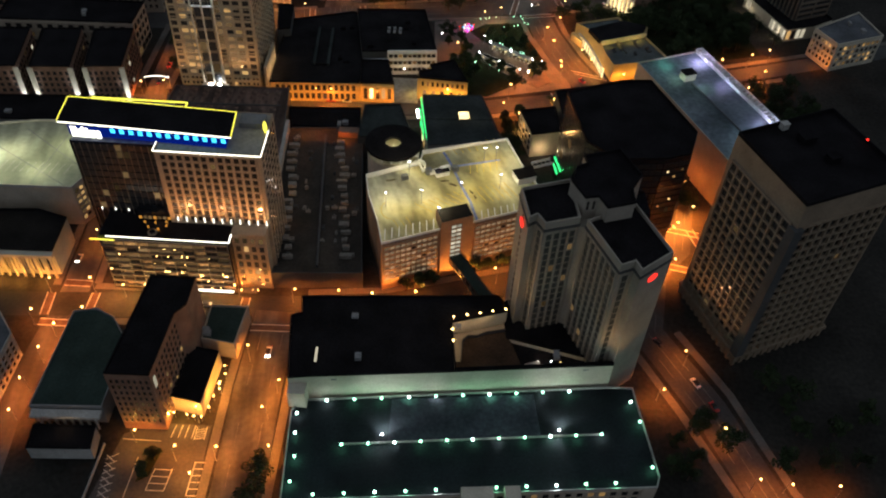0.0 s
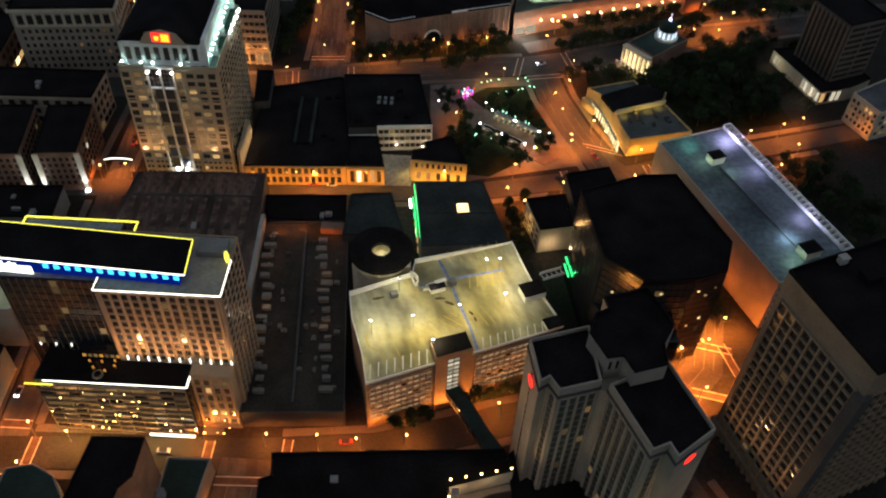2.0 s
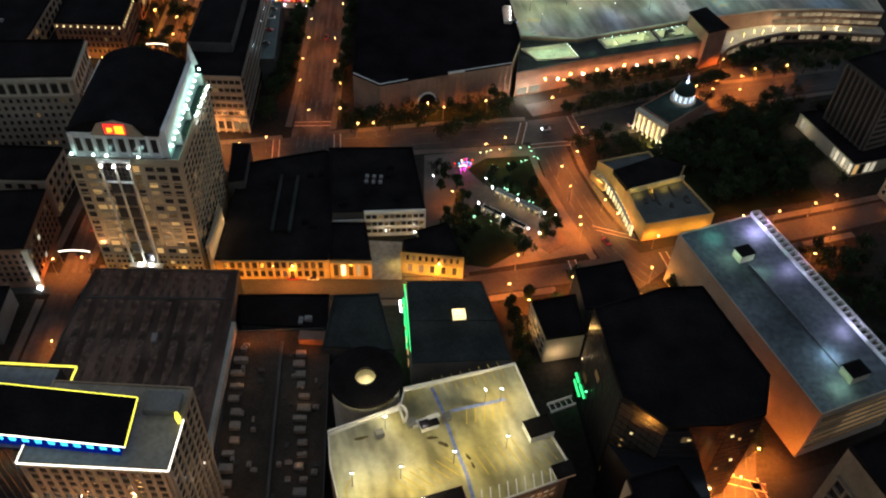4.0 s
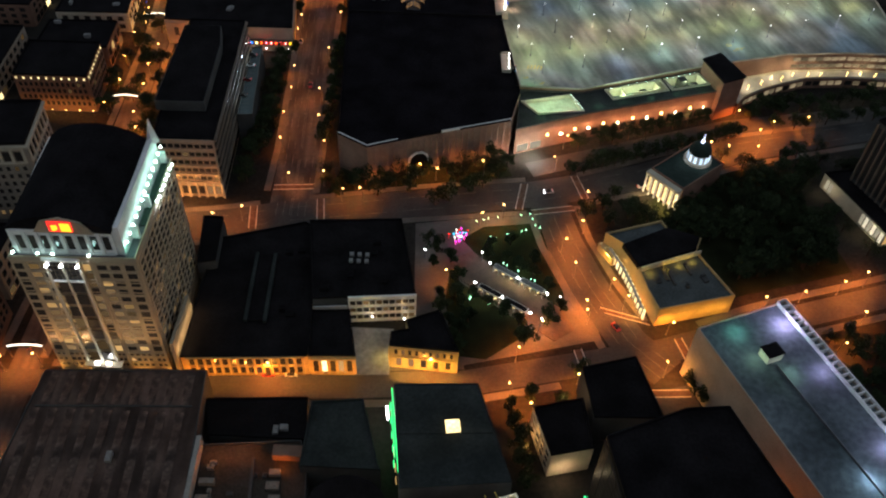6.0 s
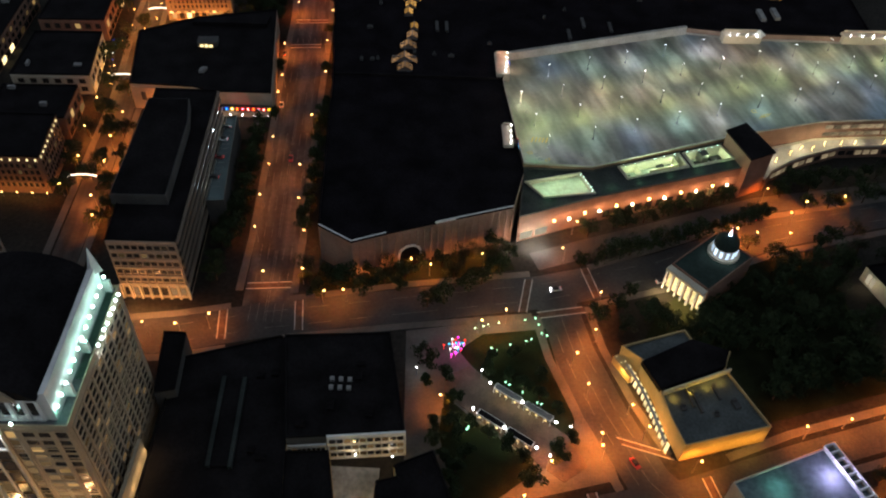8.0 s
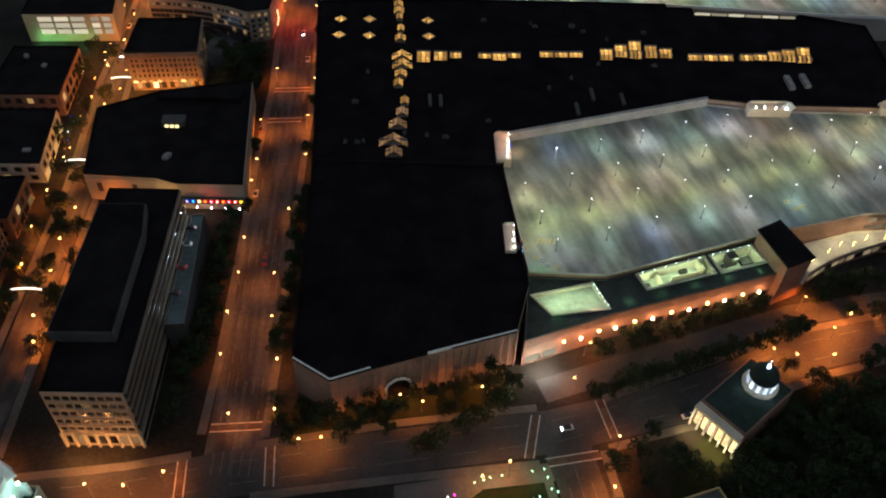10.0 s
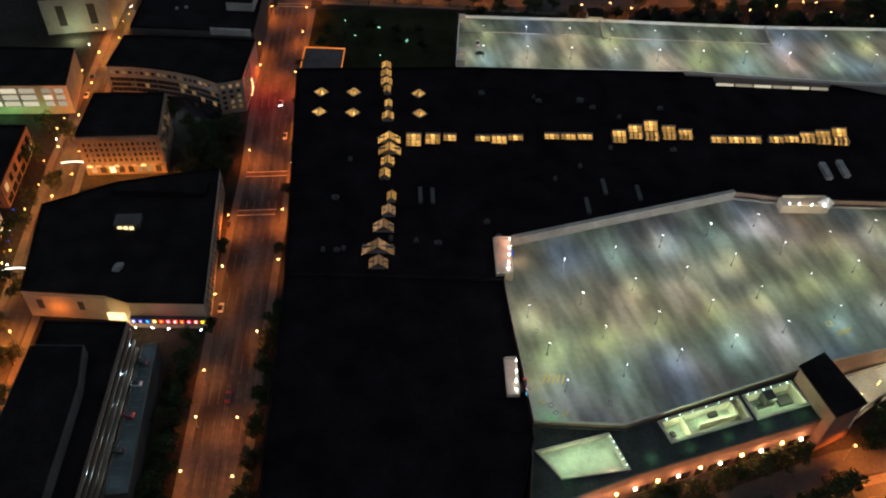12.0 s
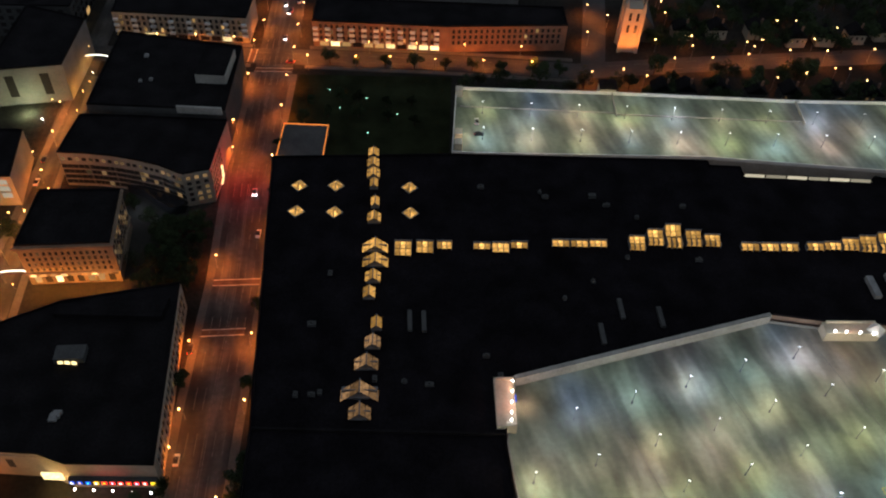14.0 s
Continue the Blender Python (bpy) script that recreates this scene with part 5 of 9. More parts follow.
for k in range(5):
    bar(bm, (-15.0 + 0.72 * k - c[0], 325 - 5.2 * k - c[1]), (-14.7 + 0.72 * k - c[0], 322.4 - 5.2 * k - c[1]), 11.4 + 0.5 * (k % 2), 0.4, 0.4)
part("green_tube", bm, LED_GREEN, e)
bm = bmesh.new()
boxed(bm, -15.6 - c[0], 322 - c[1], 10.4, 0.5, 5, 0.8, 8)
part("white_sign", bm, BULB_WHITE, e, "white glowing blank sign")
bm = bmesh.new()
prism(bm, [(-11.5 - c[0], 311 - c[1]), (19.5 - c[0], 313 - c[1]), (13.6 - c[0], 331 - c[1]), (-13 - c[0], 329 - c[1])], 16.07, 16.35)
part("roof_fold", bm, HALL_ROOF, e)
e, c, p = block("corner_shop", "small cream building with a dark roof", "building", [(33, 325.5), (38, 307.5), (52, 311), (50, 330)], 13, CREAM, TAR)
facade(e, c, (33, 325.5), (38, 307.5), 2, 12, 4, 3, 0.2, CREAM)
e, c, p = block("corner_block", "dark-roofed block on the corner", "building", [(50.5, 342), (53, 322), (76, 323), (70, 348)], 14, DARKWALL, TAR)
lamp(31, 317, 5, 1700, (1.0, 0.55, 0.2), 0.4)
lamp(43, 305, 5, 900, (1.0, 0.72, 0.42), 0.4)
lamp(45, 336, 5, 700, WARM, 0.4)


def dark_glass_tower():
    p = [(48.5, 295), (54, 262), (66, 252), (84, 254), (95, 258), (99.5, 272), (89, 298), (85.5, 307), (72.5, 305.5)]
    e, c, poly = block("office_tower", "black glass office building with a faceted front", "office tower", p, 46, GLASSWALL, TAR, 1.0)
    for i in (1, 2, 3, 4):
        a, b = poly[i], poly[(i + 1) % len(poly)]
        windows(e, c, a, b, 4, 44, 7, 13, 0.92, 0.8, 0.012, GLASS, (LIT_DIM,), 0.01)
        # Small glowing panes paint reflections of the city's lights on the glass.
        for k in range(5):
            q = Vector(a).lerp(Vector(b), rng.uniform(0.08, 0.92))
            u = (Vector(b) - Vector(a)).normalized()
            shared("office_lamp", pane_mesh(0.8, 0.6, 0.3, LIT_HOT if k % 2 else LIT), e, pose(q.x + u.y * 0.25 - c[0], q.y - u.x * 0.25 - c[1], 5.6 + 3.08 * rng.randrange(12), 0, 0, math.degrees(math.atan2(u.y, u.x))))
    windows(e, c, poly[0], poly[1], 4, 44, 8, 13, 0.92, 0.8, 0.015, GLASS, (LIT_DIM,), 0.01)
    bm = bmesh.new()
    prism(bm, [(x - c[0], y - c[1]) for x, y in ccw([(52, 256), (62, 238), (80, 240), (79, 253.5), (66, 251.5)])], 0, 30)
    part("front_wing", bm, GLASSWALL, e)
    bm = bmesh.new()
    for a, b, z in (((48.0, 295.4), (49.2, 288.5), 6.4), ((48.0, 295.4), (48.7, 291.6), 10.4), ((48.9, 290.0), (49.8, 284.6), 11.2)):
        bar(bm, (a[0] - c[0], a[1] - c[1]), (b[0] - c[0], b[1] - c[1]), z, 0.5, 0.8)
    part("green_tube", bm, LED_GREEN, e, "green glowing tubes")
    lamp(47.2, 289, 8, 200, (0.1, 1.0, 0.3), 0.3)


dark_glass_tower()


STORE_ROOF = surface("weathered_roof_coat", (0.115, 0.135, 0.145), 0.75, 0.55, 0.05, 0.5, 0.03)


def floodlit_roof_store():
    p = [(89.5, 352.5), (122.5, 272.8), (157, 288), (123.3, 367)]
    e, c, poly = block("department_store", "cream store with a pale floodlit roof deck", "store", p, 25.6, TAN, STORE_ROOF, 0.8)
    bm = bmesh.new()
    rel = [(x - c[0], y - c[1]) for x, y in ccw(p)]
    a, b = (123.3 - c[0], 367 - c[1]), (157 - c[0], 288 - c[1])
    bar(bm, (a[0] - 3.2, a[1] - 1.4), (b[0] - 3.2, b[1] - 1.4), 25.7, 0.3, 1.8)
    for k in range(34):
        q = Vector(a).lerp(Vector(b), k / 33)
        boxed(bm, q.x - 1.7, q.y - 0.7, 25.7, 3.2, 0.4, 1.8, 22)
    bar(bm, a, b, 25.7, 0.4, 1.9)
    part("roof_trellis", bm, WHITE, e, "white slatted screen along the roof edge")
    for x, y, s in ((112, 342, 6), (137.5, 289.5, 7)):
        bm = bmesh.new()
        boxed(bm, x - c[0], y - c[1], 25.66, s, s * 0.8, 3.6, 23)
        head = part("stair_head", bm, CREAM, e)
        bm = bmesh.new()
        boxed(bm, x - c[0], y - c[1], 29.26, s + 0.5, s * 0.8 + 0.5, 0.3, 23)
        part("stair_head_roof", bm, TAR, head)
    bm = bmesh.new()
    bar(bm, (113.5 - c[0], 338 - c[1]), (134 - c[0], 292 - c[1]), 25.66, 0.35, 0.9)
    part("roof_kerb", bm, STEEL, e)
    for x, y, rgb, pw in ((106.5, 340, (0.6, 1.0, 0.75), 190), (118, 335, (0.6, 1.0, 0.85), 260), (103, 352, (0.3, 1.0, 0.8), 330), (120, 356, (0.62, 0.55, 1.0), 900), (140, 308, (0.62, 0.6, 1.0), 500), (131.5, 284, (0.6, 1.0, 0.75), 360), (132, 297, (0.5, 0.75, 1.0), 420), (128, 336, (0.6, 0.55, 1.0), 420)):
        lamp(x, y, 28.6, pw * (4.2 if rgb[2] == 1.0 else 2.4), rgb, 0.15)
    # Not windows: dim glowing bands paint the lit stripes of the front's louvres.
    windows(e, c, (122.5, 272.8), (157, 288), 4, 24, 3, 6, 0.94, 0.45, 1.0, GLASS, (LIT_DIM,), 0.03)
    lamp(115, 268.5, 5, 6500, SODIUM, 0.4)
    lamp(86.5, 347, 5, 3000, (1.0, 0.46, 0.10), 0.4)
    lamp(107, 290, 5, 3200, SODIUM, 0.4)


floodlit_roof_store()


# ---- the curved museum hall, the domed memorial, the block beyond ----
MUSEUM_ROOF = surface("grey_museum_roof", (0.085, 0.092, 0.088), 0.85, 0.4, 0.1, 1.0, spec=0.06)
e, c, p = block("museum_hall", "low museum hall with a curved lit colonnade", "building", [(66.6, 414), (73.5, 408), (77.5, 397), (80, 384), (83, 374), (113.5, 383), (102.6, 406.2), (106, 413.6), (93, 418.4), (91, 423)], 9, OCHRE, MUSEUM_ROOF, 1.1, cap=OCHRE)
arc = [(70.5, 408), (74.5, 398), (77.2, 388), (79.5, 377)]
for k in range(13):
    t = k / 12 * 3
    i = min(int(t), 2)
    q = Vector(arc[i]).lerp(Vector(arc[i + 1]), t - i)
    shared("lit_bay", pane_mesh(1.3, 5.8, 0.3, LIT_HOT), e, pose(q.x - 0.8 - c[0], q.y - c[1], 3.2, 0, 0, -70))
    if k % 3 == 0:
        lamp(q.x - 3.4, q.y - 0.8, 3.4, 1000, (1.0, 0.56, 0.13), 0.2)
bm = bmesh.new()
for a, b in zip(arc, arc[1:]):
    bar(bm, (a[0] - 2.4 - c[0], a[1] - 0.8 - c[1]), (b[0] - 2.4 - c[0], b[1] - 0.8 - c[1]), 7.6, 0.9, 0.5)
part("colonnade_roof", bm, CREAM, e)
bm = bmesh.new()
bar(bm, (78.5 - c[0], 394 - c[1]), (104 - c[0], 405 - c[1]), 9.06, 0.5, 2.6)
part("roof_step", bm, CREAM, e)
bm = bmesh.new()
prism(bm, [(x - c[0], y - c[1]) for x, y in ccw([(72.6, 406.6), (92.2, 417.6), (105.0, 413.2), (102.4, 406.3), (77.6, 395.2)])], 9.07, 11.3)
part("upper_roof", bm, TAR, e, "dark raised middle roof")
for x, y, sx, sy, turn in ((88, 393, 0.9, 7, 14), (90.2, 391.6, 0.9, 8.6, 14), (97.6, 396, 1.0, 6, 18), (103.4, 391.4, 2.2, 3.4, 22), (85, 389, 1.6, 2.0, 10), (96, 387, 1.4, 1.6, 10)):
    bm = bmesh.new()
    boxed(bm, 0, 0, 0, sx, sy, 0.9)
    boxed(bm, 0, sy * 0.42, 0.9, sx * 0.8, 1.0, 0.7)
    duct = part("duct", bm, DARKWALL, e)
    duct.matrix_basis = pose(x - c[0], y - c[1], 9.065, 0, 0, turn)
bm = bmesh.new()
prism(bm, [(x - c[0], y - c[1]) for x, y in ccw([(64.6, 413.6), (67.4, 414.8), (72.0, 406.0), (69.6, 404.6)])], 0.2, 4.2)
part("entrance_porch", bm, OCHRE, e)
for k in range(8):
    q = Vector((65.6, 413.2)).lerp(Vector((70.2, 405.4)), (k // 2) / 3) + Vector(((k % 2) * 1.5, (k % 2) * 0.7))
    bm = bmesh.new()
    ball(bm, q.x - c[0], q.y - c[1], 4.5, 0.24)
    part("porch_lamp", bm, LIT_HOT, e)
for x, y in ((82, 393.6), (88, 396.2), (94, 398.8), (99.5, 401.2)):
    lamp(x + 0.3, y - 0.9, 10.2, 240, (1.0, 0.66, 0.10), 0.15)
for x, y in ((88, 372), (96, 374.2), (104, 376.6), (110, 379)):
    lamp(x, y, 4.0, 800, (1.0, 0.50, 0.06), 0.35)


COOL_PANE = glow("cool_drum_window", (0.62, 0.80, 1.0), 1.3, 0.4)


def domed_memorial():
    p = [(90.5, 453.6), (102.3, 440.3), (123.4, 459), (111.4, 472.2)]
    e, c, poly = block("domed_memorial", "columned memorial with a lantern dome", "memorial", p, 12.5, BRICK, TEAL_ROOF, 0.6)
    a, b = Vector((90.2, 453.2)), Vector((102.0, 440.0))
    for k in range(6):
        q = a.lerp(b, (k + 0.5) / 6)
        shared("lit_bay", pane_mesh(1.9, 9.4, 0.3, LIT_HOT), e, pose(q.x - 0.1 - c[0], q.y - 0.1 - c[1], 5.7, 0, 0, -48.4))
    for k in range(7):
        q = a.lerp(b, k / 6)
        bm = bmesh.new()
        cyl(bm, q.x - 1.2 - c[0], q.y - 1.0 - c[1], 0.2, 0.4, 11.2, 10)
        part("column", bm, WHITE, e)
    bm = bmesh.new()
    bar(bm, (a.x - 1.2 - c[0], a.y - 1.0 - c[1]), (b.x - 1.2 - c[0], b.y - 1.0 - c[1]), 11.4, 3, 1.3)
    part("entablature", bm, CREAM, e)
    bm = bmesh.new()
    cyl(bm, 112 - c[0], 461 - c[1], 12.56, 6.2, 1.0, 24)
    part("drum_base", bm, CREAM, e)
    bm = bmesh.new()
    cyl(bm, 112 - c[0], 461 - c[1], 13.5, 4.8, 4.2, 24)
    drum = part("drum", bm, WHITE, e)
    for k in range(12):
        t = 2 * math.pi * k / 12
        shared("drum_window", pane_mesh(1.1, 3.2, 0.3, COOL_PANE), drum, pose(112 + 4.85 * math.cos(t) - c[0], 461 + 4.85 * math.sin(t) - c[1], 15.4, 0, 0, math.degrees(t) + 90))
    bm = bmesh.new()
    bmesh.ops.create_uvsphere(bm, u_segments=24, v_segments=12, radius=5.0)
    bmesh.ops.delete(bm, geom=[v for v in bm.verts if v.co.z < -0.01], context="VERTS")
    bmesh.ops.translate(bm, verts=bm.verts, vec=(112 - c[0], 461 - c[1], 17.6))
    part("dome", bm, TEAL_ROOF, e, "dark copper dome")
    bm = bmesh.new()
    cyl(bm, 112 - c[0], 461 - c[1], 22.4, 0.55, 1.3, 10)
    cyl(bm, 112 - c[0], 461 - c[1], 23.7, 0.14, 3.2, 8, 0.04)
    part("lantern", bm, LED_AZUREWHITE, e, "white glowing lantern")
    for t in (200, 240, 280):
        lamp(112 + 7.5 * math.cos(radians(t)), 461 + 7.5 * math.sin(radians(t)), 14.2, 70, (0.72, 0.86, 1.0), 0.2)
    for k in range(4):
        q = a.lerp(b, (k + 0.5) / 4)
        lamp(q.x - 4, q.y - 3.4, 2.5, 1300, (1.0, 0.72, 0.34), 0.3)


domed_memorial()
e, c, p = block("court_tower", "dark slab tower with tall narrow window strips", "office tower", [(181.5, 459), (192.5, 434), (214.3, 444), (203.3, 470)], 40, DARKWALL, TAR, 1.0)
windows(e, c, (181.5, 459), (192.5, 434), 9, 38, 8, 1, 0.62, 0.97, 0.0, GLASS, (LIT_DIM,))
bands(e, c, (181.5, 459), (192.5, 434), 8, 39, 8, 1, BRONZE, 0.6, 0, 0.8)
windows(e, c, (192.5, 434), (214.3, 444), 9, 38, 2, 9, 0.9, 0.5, 0.06, GLASS, (LIT_DIM,))
bands(e, c, (192.5, 434), (214.3, 444), 8, 39, 2, 9, BRONZE, 0.6, 1.2, 0.5)
e, c, p = block("court_podium", "pale lit hall at the foot of the slab tower", "building", [(171.5, 462), (186.5, 424), (203, 429.5), (216, 438), (203, 470)], 7.6, CREAM, TAR)
windows(e, c, (181, 438), (186.5, 424), 1, 7, 6, 1, 0.72, 0.9, 1.0, GLASS, (LIT_WHITE,), 0.02)
windows(e, c, (186.5, 424), (199, 428.2), 1, 7, 4, 1, 0.72, 0.9, 0.8, GLASS, (LIT_WHITE, LIT), 0.02)
windows(e, c, (172.4, 460), (174.2, 455.2), 1, 6.5, 2, 1, 0.72, 0.9, 1.0, GLASS, (LIT_WHITE,), 0.02)
lamp(181.5, 428, 4, 900, (1.0, 0.86, 0.55), 0.4)
lamp(170, 455, 4, 500, (1.0, 0.86, 0.55), 0.4)
e, c, p = block("court_block", "cream office block with evening windows", "office building", [(196, 412), (204, 396), (232, 408), (226, 432)], 16, CREAM, GREY_ROOF, units=2)
facade(e, c, (196, 412), (204, 396), 2, 15, 6, 4, 0.5, CREAM)
facade(e, c, (204, 396), (232, 408), 2, 15, 9, 4, 0.5, CREAM)
lamp(198, 398, 5, 2000, SODIUM, 0.4)

# ---- the low orange-lit row and its neighbours ----
e, c, p = block("shop_row", "low brick shop row lit orange from the street", "shop row", [(-89.5, 340.4), (-45.5, 343.6), (-49.5, 406.4), (-56, 410.4), (-90, 398.4)], 10.6, OCHRE, TAR, 0.9)
facade(e, c, (-89, 340.5), (-45.5, 343.6), 0.6, 10.4, 14, 2, 0.05, OCHRE, (LIT_TAN, LIT), 0.62, 0.64, 0.9, 0.6, 0.5)
bm = bmesh.new()
boxed(bm, -67.5 - c[0], 374.4 - c[1], 10.66, 6, 33, 0.9, 3)
part("roof_monitor", bm, TAR, e, "long dark roof monitor")
for x in (-71, -64):
    bm = bmesh.new()
    boxed(bm, x - c[0], 374.4 - c[1], 10.66, 1.3, 34, 1.5, 3)
    part("roof_light", bm, HALL_ROOF, e, "long grey roof light")
clutter(e, c, p, 10.66, 4, 3, TAR)
e, c, p = block("shop_row", "low cream shop building lit orange from the street", "shop row", [(-45.2, 343.7), (-28.6, 344.6), (-33.0, 365.4), (-47.4, 364.4)], 10.6, OCHRE, TAR, 0.8)
facade(e, c, (-45, 343.7), (-28.8, 344.6), 0.6, 9.4, 5, 1, 0.2, OCHRE, (LIT, LIT_HOT), 0.6, 0.7, 0.9, 0.6, 0.5)
e, c, p = block("corner_house", "cream corner house lit yellow from below", "house", [(-17.2, 348.6), (7.6, 347.2), (0.3, 366.2), (-11.9, 360.3), (-10.7, 356.5), (-17.1, 354.6)], 12.4, OCHRE, TAR, 0.9)
facade(e, c, (-16.9, 348.58), (7.3, 347.22), 7.6, 11.6, 9, 1, 0.1, OCHRE, (LIT_TAN,), 0.45, 0.62, 0.7, 0.5, 0.3)
facade(e, c, (-16.9, 348.58), (7.3, 347.22), 1.0, 6.6, 5, 1, 0.2, OCHRE, (LIT_TAN,), 0.4, 0.7, 1.2, 0.6, 0.3)
facade(e, c, (-17.1, 354.6), (-17.2, 348.6), 2, 11, 2, 2, 0.1, OCHRE, (LIT,))
lamp(-13, 344.6, 3.2, 2000, (1.0, 0.50, 0.08), 0.35)
lamp(-5, 344.0, 3.2, 2500, (1.0, 0.52, 0.08), 0.35)
lamp(4, 343.4, 3.2, 2300, (1.0, 0.54, 0.09), 0.35)
lamp(-19.9, 352, 3.0, 900, (1.0, 0.62, 0.12), 0.35)
e, c, p = block("office_block", "black-roofed office block with a white strip-window front", "office building", [(-47, 367.5), (-34, 369), (-9, 372), (-17, 412), (-54, 408.5)], 13.5, DARKWALL, TAR, 0.9)
bm = bmesh.new()
bar(bm, (-34 - c[0], 368.6 - c[1]), (-8.8 - c[0], 371.6 - c[1]), 0.2, 0.7, 14.2)
bar(bm, (-47.2 - c[0], 367.1 - c[1]), (-34.4 - c[0], 368.6 - c[1]), 0.2, 0.6, 9.4)
part("white_front", bm, WHITE, e, "white rendered front")
windows(e, c, (-34, 368.2), (-8.8, 371.2), 1.5, 13.5, 10, 3, 0.85, 0.5, 0.25, GLASS, (LIT_DIM,), 0.02, 0.15)
windows(e, c, (-47.2, 366.7), (-34.4, 368.2), 5.5, 9, 8, 1, 0.75, 0.5, 0.05, GLASS, (LIT_DIM,), 0.02, 0.15)
clutter(e, c, p, 13.56, 5, 9, TAR)
for k in range(6):
    shared("roof_vent", pane_mesh(1.5, 1.7, 0.7, UNIT), e, pose(-35.0 + 3.0 * (k % 3) - c[0], 387.6 + 3.4 * (k // 3) - c[1], 13.95, 90, 0, 4))
for x in (-25, -13):
    lamp(x, 366, 6, 320, WARM, 0.3)
    bm = bmesh.new()
    ball(bm, x - c[0], 368.0 - c[1], 4.6, 0.28)
    part("wall_lamp", bm, BULB_WHITE, e)
e, c, p = block("annex_tower", "slim grey annex with blank sides", "building", [(-96, 406.5), (-92.5, 381), (-86, 383), (-88, 406.5)], 15, DARKWALL, TAR)
for k in range(9):
    lamp(-86 + 7 * k, 336.9 + 0.5 * k, 4.0, 1150, (1.0, 0.36, 0.04), 0.2)

# ---- the wide blocks by the river ----
BROWN_FLOOR = surface("brown_terrace_floor", (0.055, 0.036, 0.025), 0.9, 0.4, 0.1, 1.2, spec=0.05)
COATING = surface("deck_coating", (0.016, 0.020, 0.021), 0.75, 0.5, 0.07, 1.1, spec=0.1)
RAISED = surface("raised_deck_membrane", (0.062, 0.068, 0.078), 0.8, 0.5, 0.05, 0.8, spec=0.1)


def lit_deck():
    p = [(-46, 122), (72.5, 134), (73.8, 138), (69, 172), (60, 171.8), (-44.5, 159.5), (-48, 155)]
    e, c, poly = block("parking_garage", "dark roof deck ringed by green-white lamps", "parking garage", p, 9, TAN, COATING, 0.8, cap=CONCRETE)
    facade(e, c, (-46, 122), (72.5, 134), 1, 8.5, 30, 2, 0.2, TAN)
    heads = [(-36.4 + 9.2 * k, 159.2 + 1.04 * k) for k in range(10)] + [(-29.4 + 8.55 * k, 142.6 + 0.94 * k) for k in range(11)] + [(-45, 146), (-43.8, 137.4), (-43.8, 128.5), (-45.6, 153.5), (69.6, 157.8), (71.6, 140.8), (67.4, 165.6)] + [(-36 + 9.5 * k, 124.6 + 0.98 * k) for k in range(11)]
    for i, (x, y) in enumerate(heads):
        bm = bmesh.new()
        ball(bm, x - c[0], y - c[1], 10.2, 0.55)
        head = part("deck_lamp", bm, BULB_GREEN if i % 3 else BULB_PALE, e, "green-white deck lamp")
        bm = bmesh.new()
        cyl(bm, x - c[0], y - c[1], 9.06, 0.12, 0.9, 8)
        part("lamp_post", bm, STEEL, head)
        lamp(x, y - 0.9, 10.6, 210, (0.26, 1.0, 0.62) if i % 4 else COOL, 0.3, "deck_light")
    for x, y in ((-16.5, 147), (42, 152.5)):
        aimed(x, y + 0.6, 10.9, (x + 1, y + 8, 9), 4600, COOL, 130)
        aimed(x, y - 0.7, 10.9, (x - 3, y - 9, 9), 2600, COOL, 100)
        bm = bmesh.new()
        ball(bm, x - c[0], y - c[1], 10.6, 0.42)
        part("deck_lamp", bm, BULB_WHITE, e)
    bm = bmesh.new()
    prism(bm, [(x - c[0], y - c[1]) for x, y in ((-14.5, 145.4), (36, 150.8), (34, 167.0), (-14.5, 161.6))], 9.07, 9.35)
    part("raised_deck", bm, RAISED, e)
    bm = bmesh.new()
    bar(bm, (-30 - c[0], 143.2 - c[1]), (57 - c[0], 152.6 - c[1]), 9.06, 0.4, 0.7)
    part("deck_kerb", bm, CONCRETE, e)
    for x, y, sx in ((15, 127, 10), (26, 128, 5)):
        bm = bmesh.new()
        boxed(bm, x - c[0], y - c[1], 9.06, sx, 5, 2.8, 5)
        part("stair_head", bm, CREAM, e)


lit_deck()
e, c, p = block("convention_block", "big flat black-roofed block with a pale parapet wall", "building", [(-49, 160.3), (-43, 161.2), (6, 166.6), (60.5, 173.2), (60.3, 174.5), (6.6, 168.0), (4.7, 187.8), (24, 194.2), (24.5, 195.5), (21.5, 201.5), (-50, 195.8), (-48.7, 188.3), (-52.4, 186.8)], 20, CREAM, TAR, 1.0, units=4)
shared("roof_light", pane_mesh(0.8, 6.0, 0.5, LIT_WHITE), e, pose(-41 - c[0], 170.5 - c[1], 20.4, 90, 0, 2))
bm = bmesh.new()
boxed(bm, -46 - c[0], 159 - c[1], 9, 6, 5, 8)
part("stair_tower", bm, CREAM, e)
for x, y in ((5.2, 189.6), (9.8, 190.8), (14.4, 192), (19, 193.2), (23.6, 194.4), (4.9, 184), (5.3, 179)):
    bm = bmesh.new()
    ball(bm, x - c[0], y - c[1], 21.6, 0.4)
    part("parapet_lamp", bm, BULB, e)
bm = bmesh.new()
prism(bm, [(x - c[0], y - c[1]) for x, y in ccw([(6.8, 168.3), (5.0, 187.5), (23.7, 193.7), (25, 188.5), (31, 171.4)])], 0, 14)
part("terrace", bm, BROWN_FLOOR, e, "sunken brown roof terrace")
bm = bmesh.new()
